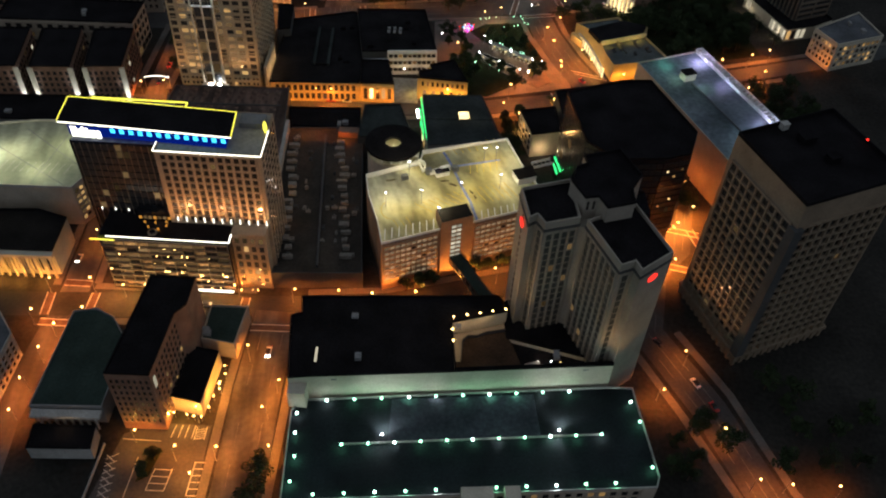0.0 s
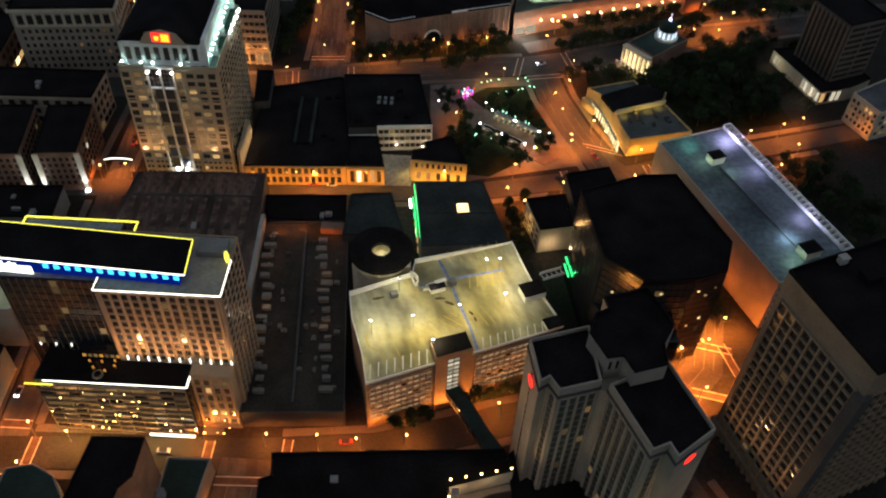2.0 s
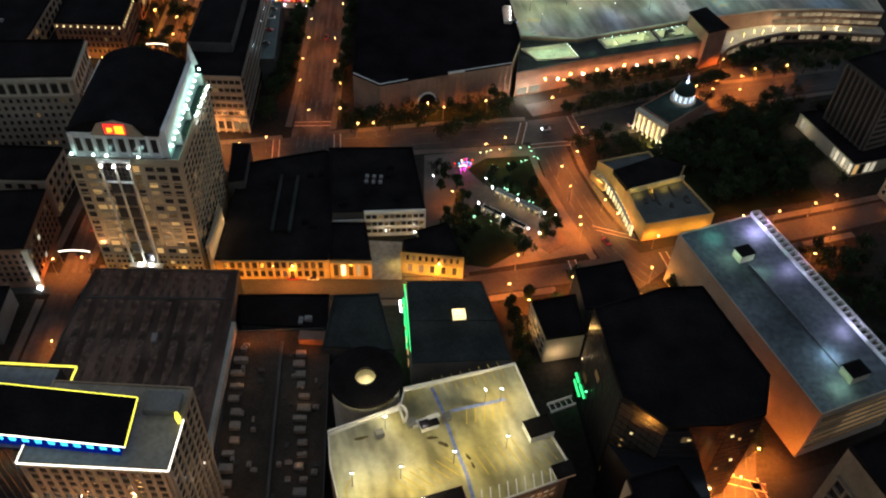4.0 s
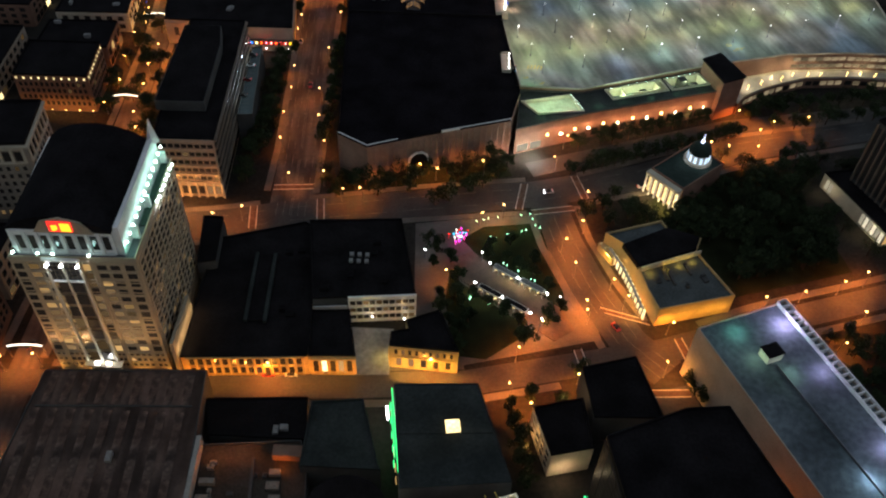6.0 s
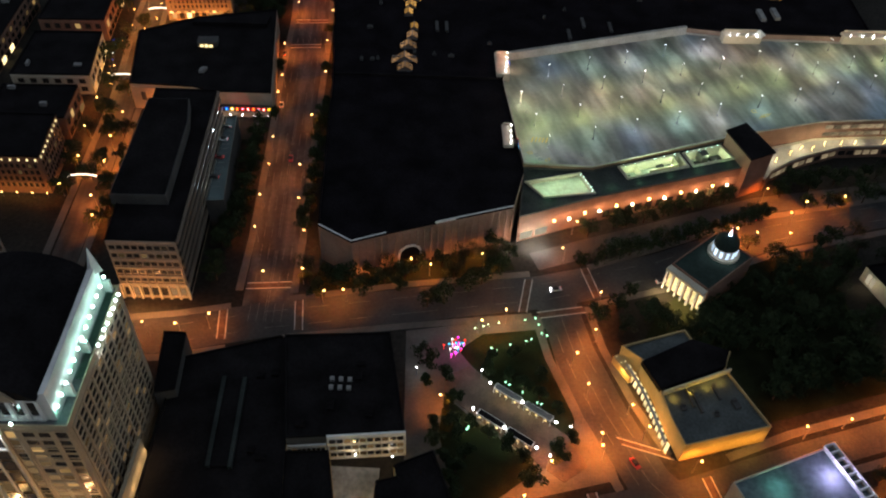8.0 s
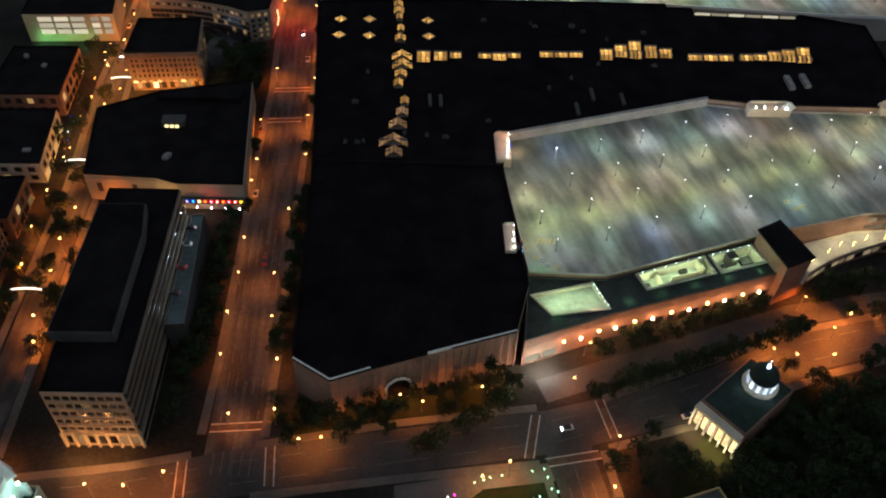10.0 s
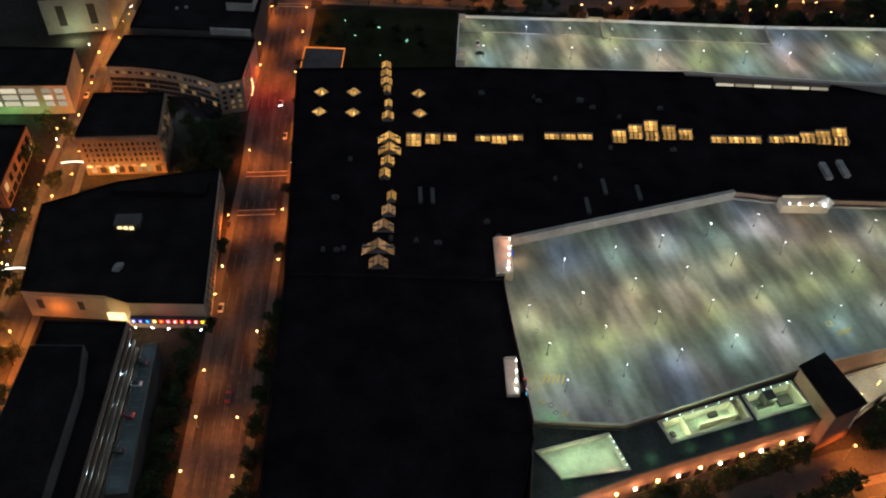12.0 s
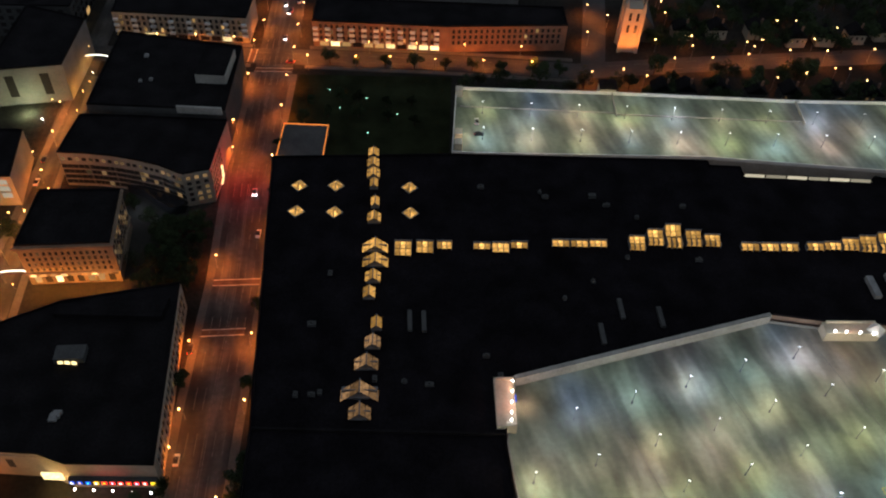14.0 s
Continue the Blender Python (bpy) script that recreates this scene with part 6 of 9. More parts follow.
prism(bm, [(x - c[0], y - c[1]) for x, y in ccw([(5.2, 187.3), (23.6, 193.4), (24.2, 190.6), (17, 188.8), (14, 187.0), (10.5, 186.8), (8.6, 184.6), (8.4, 180), (8.2, 175.5), (6.3, 175.5)])], 14.004, 14.2)
part("terrace_path", bm, TAUPE, e, "beige path round the terrace")
bm = bmesh.new()
edge = [(24.2, 190.4), (17, 188.6), (14, 186.8), (10.5, 186.6), (8.8, 184.4), (8.6, 180), (8.4, 175.5)]
for a, b in zip(edge, edge[1:]):
    bar(bm, (a[0] - c[0], a[1] - c[1]), (b[0] - c[0], b[1] - c[1]), 14.0, 0.35, 1.3)
part("terrace_wall", bm, DARKWALL, e)
bm = bmesh.new()
prism(bm, [(x - c[0], y - c[1]) for x, y in ccw([(31.2, 171.6), (59.6, 175.0), (58.6, 178.4), (25.4, 187.0)])], 0, 12.4)
part("yard_roof", bm, TAR, e)
bm = bmesh.new()
boxed(bm, 33.6 - c[0], 175.4 - c[1], 12.41, 5.5, 3.0, 2.0, 20)
part("yard_shed", bm, CONCRETE, e)
for x, y in ((35, 177.6), (40, 177.8), (43.5, 178), (38, 175.4), (47, 177)):
    bm = bmesh.new()
    ball(bm, x - c[0], y - c[1], 14.2, 0.2)
    part("yard_lamp", bm, BULB_WHITE if x < 41 else BULB, e)
lamp(37, 177.4, 15.4, 160, (1.0, 0.85, 0.65), 0.2)
for k in range(9):
    x = -34 + 10.4 * k + (2.0 if k % 3 else 0)
    shared("wall_vent", pane_mesh(2.0, 0.7, 0.12, GREYWALL), e, pose(x - c[0], 162.25 + 0.1165 * (x + 34) - 0.06 - c[1], 18.2, 0, 0, 6.7))
for x, y in ((8.4, 186.2), (17, 189.4), (7, 180)):
    lamp(x, y, 19.5, 260, (1.0, 0.66, 0.32), 0.3)
e, c, p = block("hotel_podium", "dark podium under the winged hotel tower", "building", [(24.3, 187), (60, 178.4), (72, 184), (66, 214), (36, 214), (23, 203)], 14, CREAM, TAR, 0.9)
lamp(34, 177, 22.5, 160, WARM, 0.3)

# ---- the narrow brick block and its low neighbours ----
e, c, p = block("narrow_block", "narrow tall brick block with a black roof", "office building", [(-104, 150.2), (-89.8, 150.5), (-88.5, 176), (-85.5, 180), (-85.5, 192.5), (-101, 192)], 31, BRICK, TAR, 0.8)
facade(e, c, (-104, 150.2), (-89.8, 150.5), 4, 29, 7, 8, 0.06, BRICK, (LIT_DIM,), 0.4, 0.5, 0.3, 0.3, 0.15)
facade(e, c, (-89.8, 150.5), (-88.5, 176), 4, 29, 9, 8, 0.08, BRICK, (LIT_DIM, LIT), 0.4, 0.5, 0.3, 0.3, 0.15)
shared("wall_sign", pane_mesh(1.6, 5.0, 0.2, LIT_WHITE), e, pose(-89.4 - c[0], 152.4 - c[1], 25.5, 0, 0, 88))
for x in (-101, -94):
    aimed(x, 147.6, 3.5, (x, 150.4, 10), 1500, (1.0, 0.55, 0.1), 110)
e, c, p = block("low_shop", "low dark-roofed building beside the brick block", "building", [(-85.3, 183.5), (-72.8, 181.5), (-71.4, 199.5), (-85.3, 199.3)], 8, TAN, TEAL_ROOF, units=2)
e, c, p = block("low_shop", "low restaurant with a bright lit terrace", "restaurant", [(-89.6, 158.5), (-79, 156.5), (-77.6, 178.3), (-88.3, 180)], 8, TAN, TAR, 0.8)
for x, y in ((-75.8, 176), (-74.8, 172.5), (-76, 169), (-76.8, 163), (-79, 154.5), (-84, 155), (-88.5, 155.5), (-75.5, 166), (-77.4, 158.5), (-81.5, 154.5)):
    bm = bmesh.new()
    ball(bm, x - c[0], y - c[1], 3.2, 0.34)
    part("terrace_lamp", bm, BULB, e)
    bm = bmesh.new()
    cyl(bm, x - c[0], y - c[1], 0, 0.08, 2.9, 6)
    part("terrace_post", bm, STEEL, e)
for x, y in ((-75, 172), (-76, 163), (-84, 153.5), (-89, 154)):
    lamp(x, y, 4.4, 2000, (1.0, 0.46, 0.07), 0.2)
e, c, p = block("bank_hall", "low hall with a rounded green roof", "building", [(-134.5, 151), (-110.5, 152), (-110.5, 172), (-113, 183), (-118.5, 190.5), (-126, 194), (-134, 192)], 9, GREYWALL, TEAL_ROOF, 0.6)
for k in range(8):
    bm = bmesh.new()
    cyl(bm, -131.5 + 2.7 * k - c[0], 149.2 - c[1], 0.3, 0.45, 7, 8)
    part("column", bm, CONCRETE, e)
bm = bmesh.new()
boxed(bm, -122 - c[0], 149.4 - c[1], 7.3, 23, 3, 1.2, 2)
part("portico", bm, CONCRETE, e)
block("portico_hall", "small classical hall with a dark roof", "building", [(-131, 137), (-110.5, 138), (-111.5, 146.5), (-132, 146)], 6, CONCRETE, TAR)
lamp(-121, 144.5, 9, 160, WARM, 0.3)
e, c, p = block("striped_block", "low block with pale striped fronts", "building", [(-178, 150), (-150, 150), (-150, 178), (-160, 190), (-185, 188)], 12, CONCRETE, GREY_ROOF, 0.8)
facade(e, c, (-178, 150), (-150, 150), 1, 11, 7, 4, 0.2, CONCRETE)
facade(e, c, (-150, 150), (-150, 178), 1, 11, 8, 4, 0.1, CONCRETE)
e, c, p = block("columned_bank", "stone bank with tall columns lit orange", "bank", [(-185, 216.5), (-150, 217.5), (-151, 236), (-164, 240), (-186, 238)], 13, CREAM, TAR, 1.0)
for k in range(11):
    bm = bmesh.new()
    cyl(bm, -182 + 3.1 * k - c[0], 215.6 - c[1], 0.2, 0.55, 11, 10)
    part("column", bm, CREAM, e)
bm = bmesh.new()
boxed(bm, -167.5 - c[0], 216 - c[1], 11.2, 35.5, 2.4, 1.6, 1.6)
part("entablature", bm, CREAM, e)
for x in (-180, -172, -164, -155):
    lamp(x, 212.0, 2.5, 2200, (1.0, 0.44, 0.07), 0.3)
windows(e, c, (-185, 216.5), (-150, 217.5), 2, 10, 11, 1, 0.5, 0.9, 0.3, GLASS, (LIT_DIM,))
e, c, p = block("parking_garage", "parking garage with a pale lit roof deck", "parking garage", [(-215, 244), (-150.5, 246), (-146.5, 256), (-159, 290), (-181, 288), (-215, 280)], 20, TAN, SAGE_DECK, 1.0, cap=CONCRETE)
facade(e, c, (-150.5, 246), (-146.5, 256), 2, 19, 4, 6, 0.8, TAN, (LIT_DIM, LIT), 0.7, 0.5)
facade(e, c, (-146.5, 256), (-159, 290), 2, 19, 12, 6, 0.8, TAN, (LIT_DIM, LIT), 0.7, 0.5)
# Lights without poles, added for an unseen source that brightens this roof.
for x, y in ((-160, 272), (-168, 255), (-184, 266), (-184, 250), (-200, 260)):
    lamp(x, y, 27.0, 3300, (0.98, 1.0, 0.66), 0.3, "deck_light")
for k in range(12):
    stripe(e, c, (-190 + 3 * k, 254), (-188.5 + 3 * k, 261), 20.07, 0.25, PAINT)
for a, b in (((-150, 258), (-182, 282)), ((-155, 248), (-200, 276)), ((-168, 246), (-163, 287))):
    stripe(e, c, a, b, 20.075, 0.4, GREYWALL)
for i, poly in enumerate(([(-174, 329.5), (-157, 331.5), (-161, 364.5), (-180, 362)], [(-199, 327), (-180.5, 328.6), (-186, 362), (-205, 360)], [(-226, 324), (-205.5, 326.8), (-211, 360), (-232, 358)])):
    e, c, p = block("office_pavilion", "dark-roofed stone office pavilion with uplit corner piers", "office building", poly, 21, BRICK, TAR, 0.8, group="office pavilions")
    a, b = poly[0], poly[1]
    facade(e, c, a, b, 3, 19, 6, 5, 0.04, BRICK, (LIT_WHITE, LIT_DIM))
    facade(e, c, b, poly[2], 3, 19, 9, 5, 0.06, BRICK, (LIT_WHITE, LIT_DIM))
    for q in (a, b):
        aimed(q[0], q[1] - 2.4, 0.8, (q[0], q[1], 13), 16000, (0.85, 0.93, 1.0), 42)
        bm = bmesh.new()
        boxed(bm, q[0] - c[0], q[1] - 1.1 - c[1], 0.2, 1.4, 0.9, 0.7)
        part("floodlight", bm, BULB_WHITE, e)
        bm = bmesh.new()
        boxed(bm, q[0] - c[0], q[1] - 0.1 - c[1], 0.0, 2.4, 0.9, 20.4, 4)
        part("corner_pier", bm, CREAM, e)
e, c, p = block("low_shop", "low dark-roofed shops beside the pavilions", "building", [(-215, 300), (-160, 303), (-162, 322), (-216, 318)], 10, GREYWALL, TAR, units=4)
e, c, p = block("office_block", "old stone office block with a heavy cornice", "office building", [(-212, 411), (-164, 417), (-168, 445), (-216, 440)], 39, TAUPE, TAR, 1.2)
a, b, d = (-212, 411), (-164, 417), (-168, 445)
windows(e, c, a, b, 2, 29, 14, 7, 0.45, 0.5, 0.05, GLASS, (LIT_DIM,))
windows(e, c, a, b, 30.5, 36, 10, 1, 0.6, 0.8, 0.0, GLASS)
bands(e, c, a, b, 30, 37, 10, 1, CREAM, 1.1, 0.7, 0.5)
windows(e, c, b, d, 2, 29, 8, 7, 0.45, 0.5, 0.05, GLASS, (LIT_DIM,))
windows(e, c, b, d, 30.5, 36, 6, 1, 0.6, 0.8, 0.0, GLASS)
bands(e, c, b, d, 30, 37, 6, 1, CREAM, 1.1, 0.7, 0.5)
bm = bmesh.new()
rim(bm, [(x - c[0], y - c[1]) for x, y in inset(p, -0.9)], 37.4, 38.6, 1.0)
part("cornice", bm, CREAM, e)
e, c, p = block("office_block", "dark office block with a row of cornice lamps", "office building", [(-204, 489), (-169.5, 490), (-172.5, 519), (-207, 518)], 20, BRICK, TAR, 1.0)
facade(e, c, (-204, 489), (-169.5, 490), 3, 17, 13, 4, 0.08, BRICK, (LIT_DIM,))
facade(e, c, (-169.5, 490), (-172.5, 519), 3, 17, 10, 4, 0.06, BRICK, (LIT_DIM,))
for k in range(10):
    shared("cornice_lamp", pane_mesh(0.7, 0.9, 0.3, LIT_HOT), e, pose(-202.4 + 3.5 * k - c[0], 488.7 + 0.1 * k - c[1], 18.8))
for k in range(8):
    shared("cornice_lamp", pane_mesh(0.7, 0.9, 0.3, LIT_HOT), e, pose(-169.4 - 0.37 * k - c[0], 492 + 3.5 * k - c[1], 18.8, 0, 0, 96))

# ---- offices and the cinema block west of the boulevard ----
def ribbon_office():
    e, c, p = block("office_building", "long dark office building with ribbon windows", "office building", [(-121.4, 434), (-96, 434.8), (-101.4, 527.2), (-128, 526.4)], 31, TAN, TAR, 0.8)
    front = ((-121.4, 434), (-96, 434.8))
    windows(e, c, *front, 8.5, 30, 9, 5, 0.84, 0.42, 0.1, GLASS, (LIT_DIM, LIT_TAN), 0.02)
    bands(e, c, *front, 8, 30.6, 9, 5, TAN, 0.4, 1.4, 0.5, 0.02)
    windows(e, c, *front, 1.0, 6.6, 7, 1, 0.8, 0.75, 0.6, GLASS, (LIT_TAN, LIT_DIM), 0.03)
    for k in range(8):
        q = Vector(front[0]).lerp(Vector(front[1]), k / 7)
        shared("ground_pier", pane_mesh(0.8, 8, 0.9, CREAM), e, pose(q.x - c[0], q.y - 0.3 - c[1], 4))
    # Ledges and ribbon windows along the east side.
    a, b = Vector((-95.9, 435)), Vector((-101.3, 527.2))
    for z in (8.2, 12.7, 17.2, 21.7, 26.2, 30.1):
        bm = bmesh.new()
        bar(bm, (a.x + 0.4 - c[0], a.y - c[1]), (b.x + 0.4 - c[0], b.y - c[1]), z, 0.9, 0.8)
        part("ribbon_ledge", bm, BRONZE, e)
    for z in (2.0, 9.6, 14.1, 18.6, 23.1, 27.4):
        bm = bmesh.new()
        bar(bm, (a.x + 0.12 - c[0], a.y - c[1]), (b.x + 0.12 - c[0], b.y - c[1]), z, 0.4, 2.4)
        part("ribbon_window", bm, GLASS, e)
    rel = [(x - c[0], y - c[1]) for x, y in ccw([(-124.5, 453.2), (-103.6, 454), (-106.3, 499), (-109.6, 514), (-126.6, 513.4)])]
    bm = bmesh.new()
    prism(bm, rel, 31.07, 36)
    part("upper_storey", bm, DARKWALL, e)
    bm = bmesh.new()
    prism(bm, inset(rel, 0.4), 36.01, 36.2)
    part("upper_roof", bm, TAR, e)


ribbon_office()
e, c, p = block("parking_garage", "narrow parking deck beside the ribbon-windowed offices", "parking garage", [(-97.3, 475), (-90.2, 476), (-96.2, 532.5), (-101.2, 531), (-100.7, 528.2)], 13.6, DARKWALL, COURT_FLOOR, 0.7)
for k in range(16):
    y = 478 + 3.1 * k
    stripe(e, c, (-97.0 - 0.057 * (y - 475), y), (-93.4 - 0.06 * (y - 475), y + 0.3), 13.67, 0.14, FADED)
for x in (-117, -109, -100):
    lamp(x, 426.5, 5, 2900, (1.0, 0.40, 0.12), 0.4)
for k in range(5):
    lamp(-94.4 - 1.1 * k, 480 + 12 * k, 18.5, 400, (0.66, 0.92, 1.0), 0.3)
e, c, p = block("cinema_block", "wide black-roofed block with a coloured light strip", "cinema", [(-151.5, 553), (-121, 552.5), (-111.5, 549.5), (-84, 550.5), (-94, 625), (-134, 613.5), (-160, 598)], 14, TAN, TAR, 0.8, units=3)
facade(e, c, (-84, 550.5), (-94, 625), 3, 13, 22, 2, 0.05, TAN, (LIT_DIM,), 0.5, 0.6, 0.6, 0.6, 0.4)
bm = bmesh.new()
boxed(bm, -98 - c[0], 549.0 - c[1], 4.6, 27.5, 1.6, 2.6, 2)
part("marquee", bm, DARKWALL, e)
tones = (LED_BLUE, LED_BLUE, LED_BLUE, LED_AMBER, LED_RED, LED_RED, LED_RED, LED_RED, LED_RED, LED_RED, LED_AMBER)
for k in range(11):
    shared("marquee_panel", pane_mesh(1.5, 1.5, 0.3, tones[k]), e, pose(-110.6 + 2.52 * k - c[0], 547.7 + 0.088 * k - c[1], 6.0, 0, 0, 2))
    shared("marquee_bar", pane_mesh(0.55, 0.8, 0.2, (LED_WHITE, LED_AMBER, LED_AZURE)[k % 3]), e, pose(-110.6 + 2.52 * k - c[0], 547.5 + 0.088 * k - c[1], 6.1, 0, 0, 2))
for k in range(5):
    bm = bmesh.new()
    ball(bm, -110 + 6 * k - c[0], 546.6 - c[1], 3.8, 0.3)
    part("marquee_lamp", bm, BULB_WHITE, e)
lamp(-116, 546, 5.5, 2800, (1.0, 0.62, 0.2), 0.4)
lamp(-103, 545, 4, 360, (1.0, 0.5, 0.3), 0.4)
lamp(-98, 546.2, 7.2, 420, (1.0, 0.06, 0.03), 0.3)
for x in (-146, -131):
    shared("window", pane_mesh(2.2, 4.6, 0.3, DARKWALL), e, pose(x - c[0], 552.75 - c[1], 7.5, 0, 0, -1))
bm = bmesh.new()
bar(bm, (-150.5 - c[0], 553 - c[1]), (-121.4 - c[0], 552.6 - c[1]), 12.2, 0.7, 0.5)
part("cornice", bm, TAN, e)
shared("lit_entrance", pane_mesh(6.5, 4.0, 0.4, LIT_HOT), e, pose(-117.5 - c[0], 549.9 - c[1], 5.5))
lamp(-140, 549, 6, 1800, SODIUM, 0.4)
for k in range(3):
    shared("roof_light", pane_mesh(1.6, 1.2, 0.5, LIT_HOT), e, pose(-125 + 2.3 * k - c[0], 586.6 - c[1], 14.9))
bm = bmesh.new()
boxed(bm, -122.5 - c[0], 590 - c[1], 14.06, 10, 6, 2.4, 6)
part("plant_room", bm, DARKWALL, e)
bm = bmesh.new()
prism(bm, [(x - c[0], y - c[1]) for x, y in ccw([(-134, 606), (-96, 607), (-95.4, 616), (-118, 611.5), (-133, 611)])], 14.06, 16.4)
part("upper_roof", bm, TAR, e)
HOTEL_STONE = surface("sooty_stone", (0.25, 0.175, 0.12), 0.85, 0.3, 0.12, 1.6)
e, c, p = block("old_hotel", "square tan hotel with arched ground floor lit orange", "hotel", [(-156, 632.5), (-121.8, 636.5), (-126.4, 665.5), (-157.5, 663)], 21.5, HOTEL_STONE, TAR, 1.0)
facade(e, c, (-156, 632.5), (-121.8, 636.5), 7, 18.4, 14, 4, 0.08, HOTEL_STONE, (LIT_DIM,), 0.42, 0.55, 0.5, 0.35, 0.2)
facade(e, c, (-121.8, 636.5), (-126.4, 665.5), 7, 18.4, 10, 4, 0.3, HOTEL_STONE, (LIT_DIM, LIT_TAN), 0.42, 0.55, 0.5, 0.35, 0.2)
for z, out in ((18.9, 0.5), (20.4, 1.0), (6.1, 0.6)):
    bm = bmesh.new()
    rim(bm, [(x - c[0], y - c[1]) for x, y in inset(p, -out)], z, z + 0.6, out + 0.1)
    part("cornice", bm, HOTEL_STONE, e)
for k in range(9):
    q = Vector((-156, 632.5)).lerp(Vector((-121.8, 636.5)), (k + 0.5) / 9)
    arch = [(1.2 * math.cos(t * math.pi / 8), 1.2 * math.sin(t * math.pi / 8)) for t in range(9)]
    bm = bmesh.new()
    prism(bm, arch, -0.2, 0.2)
    bmesh.ops.rotate(bm, verts=bm.verts, matrix=Matrix.Rotation(radians(90), 3, "X"))
    fan = part("fanlight", bm, LIT if k % 3 else LIT_HOT, e, "arched lit fanlight")
    fan.matrix_basis = pose(q.x - c[0], q.y - 0.05 - c[1], 4.6, 0, 0, 6.7)
windows(e, c, (-156, 632.5), (-121.8, 636.5), 0.8, 5, 8, 1, 0.6, 0.8, 0.7, GLASS, (LIT_HOT, LIT))
for k in range(5):
    lamp(-152 + 7 * k, 628.5 + 0.8 * k, 4.0, 2600, (1.0, 0.34, 0.05), 0.35)
e, c, p = block("curved_office", "tan office building with a curved glass front", "office building", [(-161, 690), (-149, 690.2), (-138, 689.4), (-127, 687.4), (-117, 684.8), (-106.3, 680), (-95.6, 684), (-95.4, 702), (-95, 717), (-138, 717), (-160, 716)], 18, TAUPE, TAR, 0.9)
front = ((-161, 690), (-149, 690.2), (-138, 689.4), (-127, 687.4), (-117, 684.8), (-106.3, 680))
for a, b in zip(front, front[1:]):
    windows(e, c, a, b, 13.4, 16.6, 4, 1, 0.6, 0.5, 0.6, GLASS, (LIT_TAN, LIT_DIM), 0.01)
    windows(e, c, a, b, 1, 12.4, 5, 4, 0.92, 0.72, 0.10, GLASS, (LIT_TAN, LIT_DIM), 0.01)
bm = bmesh.new()
prism(bm, [(x - c[0], y - c[1]) for x, y in ccw([(-134, 687), (-126, 684), (-118.6, 678), (-112, 674), (-107, 676), (-107, 679.6), (-117, 684), (-127, 686.8)])], 0, 4.6)
part("glass_bow", bm, GLASSWALL, e, "bowed glass entrance hall")
facade(e, c, (-106.3, 680), (-95.6, 684), 2, 17, 3, 5, 0.3, TAUPE, (LIT_DIM, LIT_TAN))
facade(e, c, (-95.6, 684), (-95.4, 702), 2, 17, 7, 5, 0.1, TAUPE, (LIT_DIM,))
for x, y in ((-118, 672), (-110, 668), (-126, 676)):
    lamp(x, y, 3.4, 700, (0.62, 0.78, 1.0), 0.3)
bm = bmesh.new()
for k in range(5):
    boxed(bm, -93.4 - c[0] + 0.4 * math.sin(k), 690 + 1.1 * k - c[1], 5 + 1.3 * k, 0.5, 1.3, 1.2)
part("blade_sign", bm, LIT_HOT, e, "glowing blade sign of plain shapes")
lamp(-86.0, 695, 7.5, 9000, (1.0, 0.035, 0.012), 0.5)
e, c, p = block("office_block", "stepped dark office block beside the boulevard", "office building", [(-158, 721), (-96.6, 721.5), (-98.8, 772), (-160, 780)], 20, DARKWALL, TAR, 1.0, units=3)
bm = bmesh.new()
boxed(bm, -107 - c[0], 752 - c[1], 20.06, 14, 22, 4.5)
room = part("plant_room", bm, CONCRETE, e)
bm = bmesh.new()
boxed(bm, -107.3 - c[0], 752.2 - c[1], 24.57, 13.8, 21.8, 0.3)
part("plant_roof", bm, TAR, room)
bm = bmesh.new()
boxed(bm, -108 - c[0], 721 - c[1], 18.2, 20, 1.0, 3.6)
part("pale_wall", bm, CONCRETE, e)
e, c, p = block("blank_hall", "tall pale hall with deep slots in its blank front", "building", [(-212, 742), (-179, 750), (-181, 790), (-214, 800)], 20, GREYWALL, TAR, 0.8)
# Not windows: two flat dark panes paint the shade in the deep slots.
windows(e, c, (-212, 742), (-179, 750), 4, 17, 2, 1, 0.25, 0.9, 0.0)
lamp(-196, 737, 3, 5500, (0.80, 1.0, 0.55), 0.4)
e, c, p = block("lit_office", "office block with a large white-lit glass front", "office building", [(-222, 672), (-176, 676), (-182, 706), (-226, 704)], 16, TAN, TAR, 0.9)
windows(e, c, (-216, 672.5), (-190, 674.8), 4, 15, 3, 3, 0.85, 0.7, 1.0, GLASS, (LIT_WHITE,), 0.02)
windows(e, c, (-189, 674.9), (-177, 675.9), 4, 15, 2, 3, 0.7, 0.7, 0.9, GLASS, (LIT_WHITE,), 0.02)
for x in (-214, -204, -192):
    lamp(x, 670, 2.5, 900, (0.25, 1.0, 0.35), 0.3)

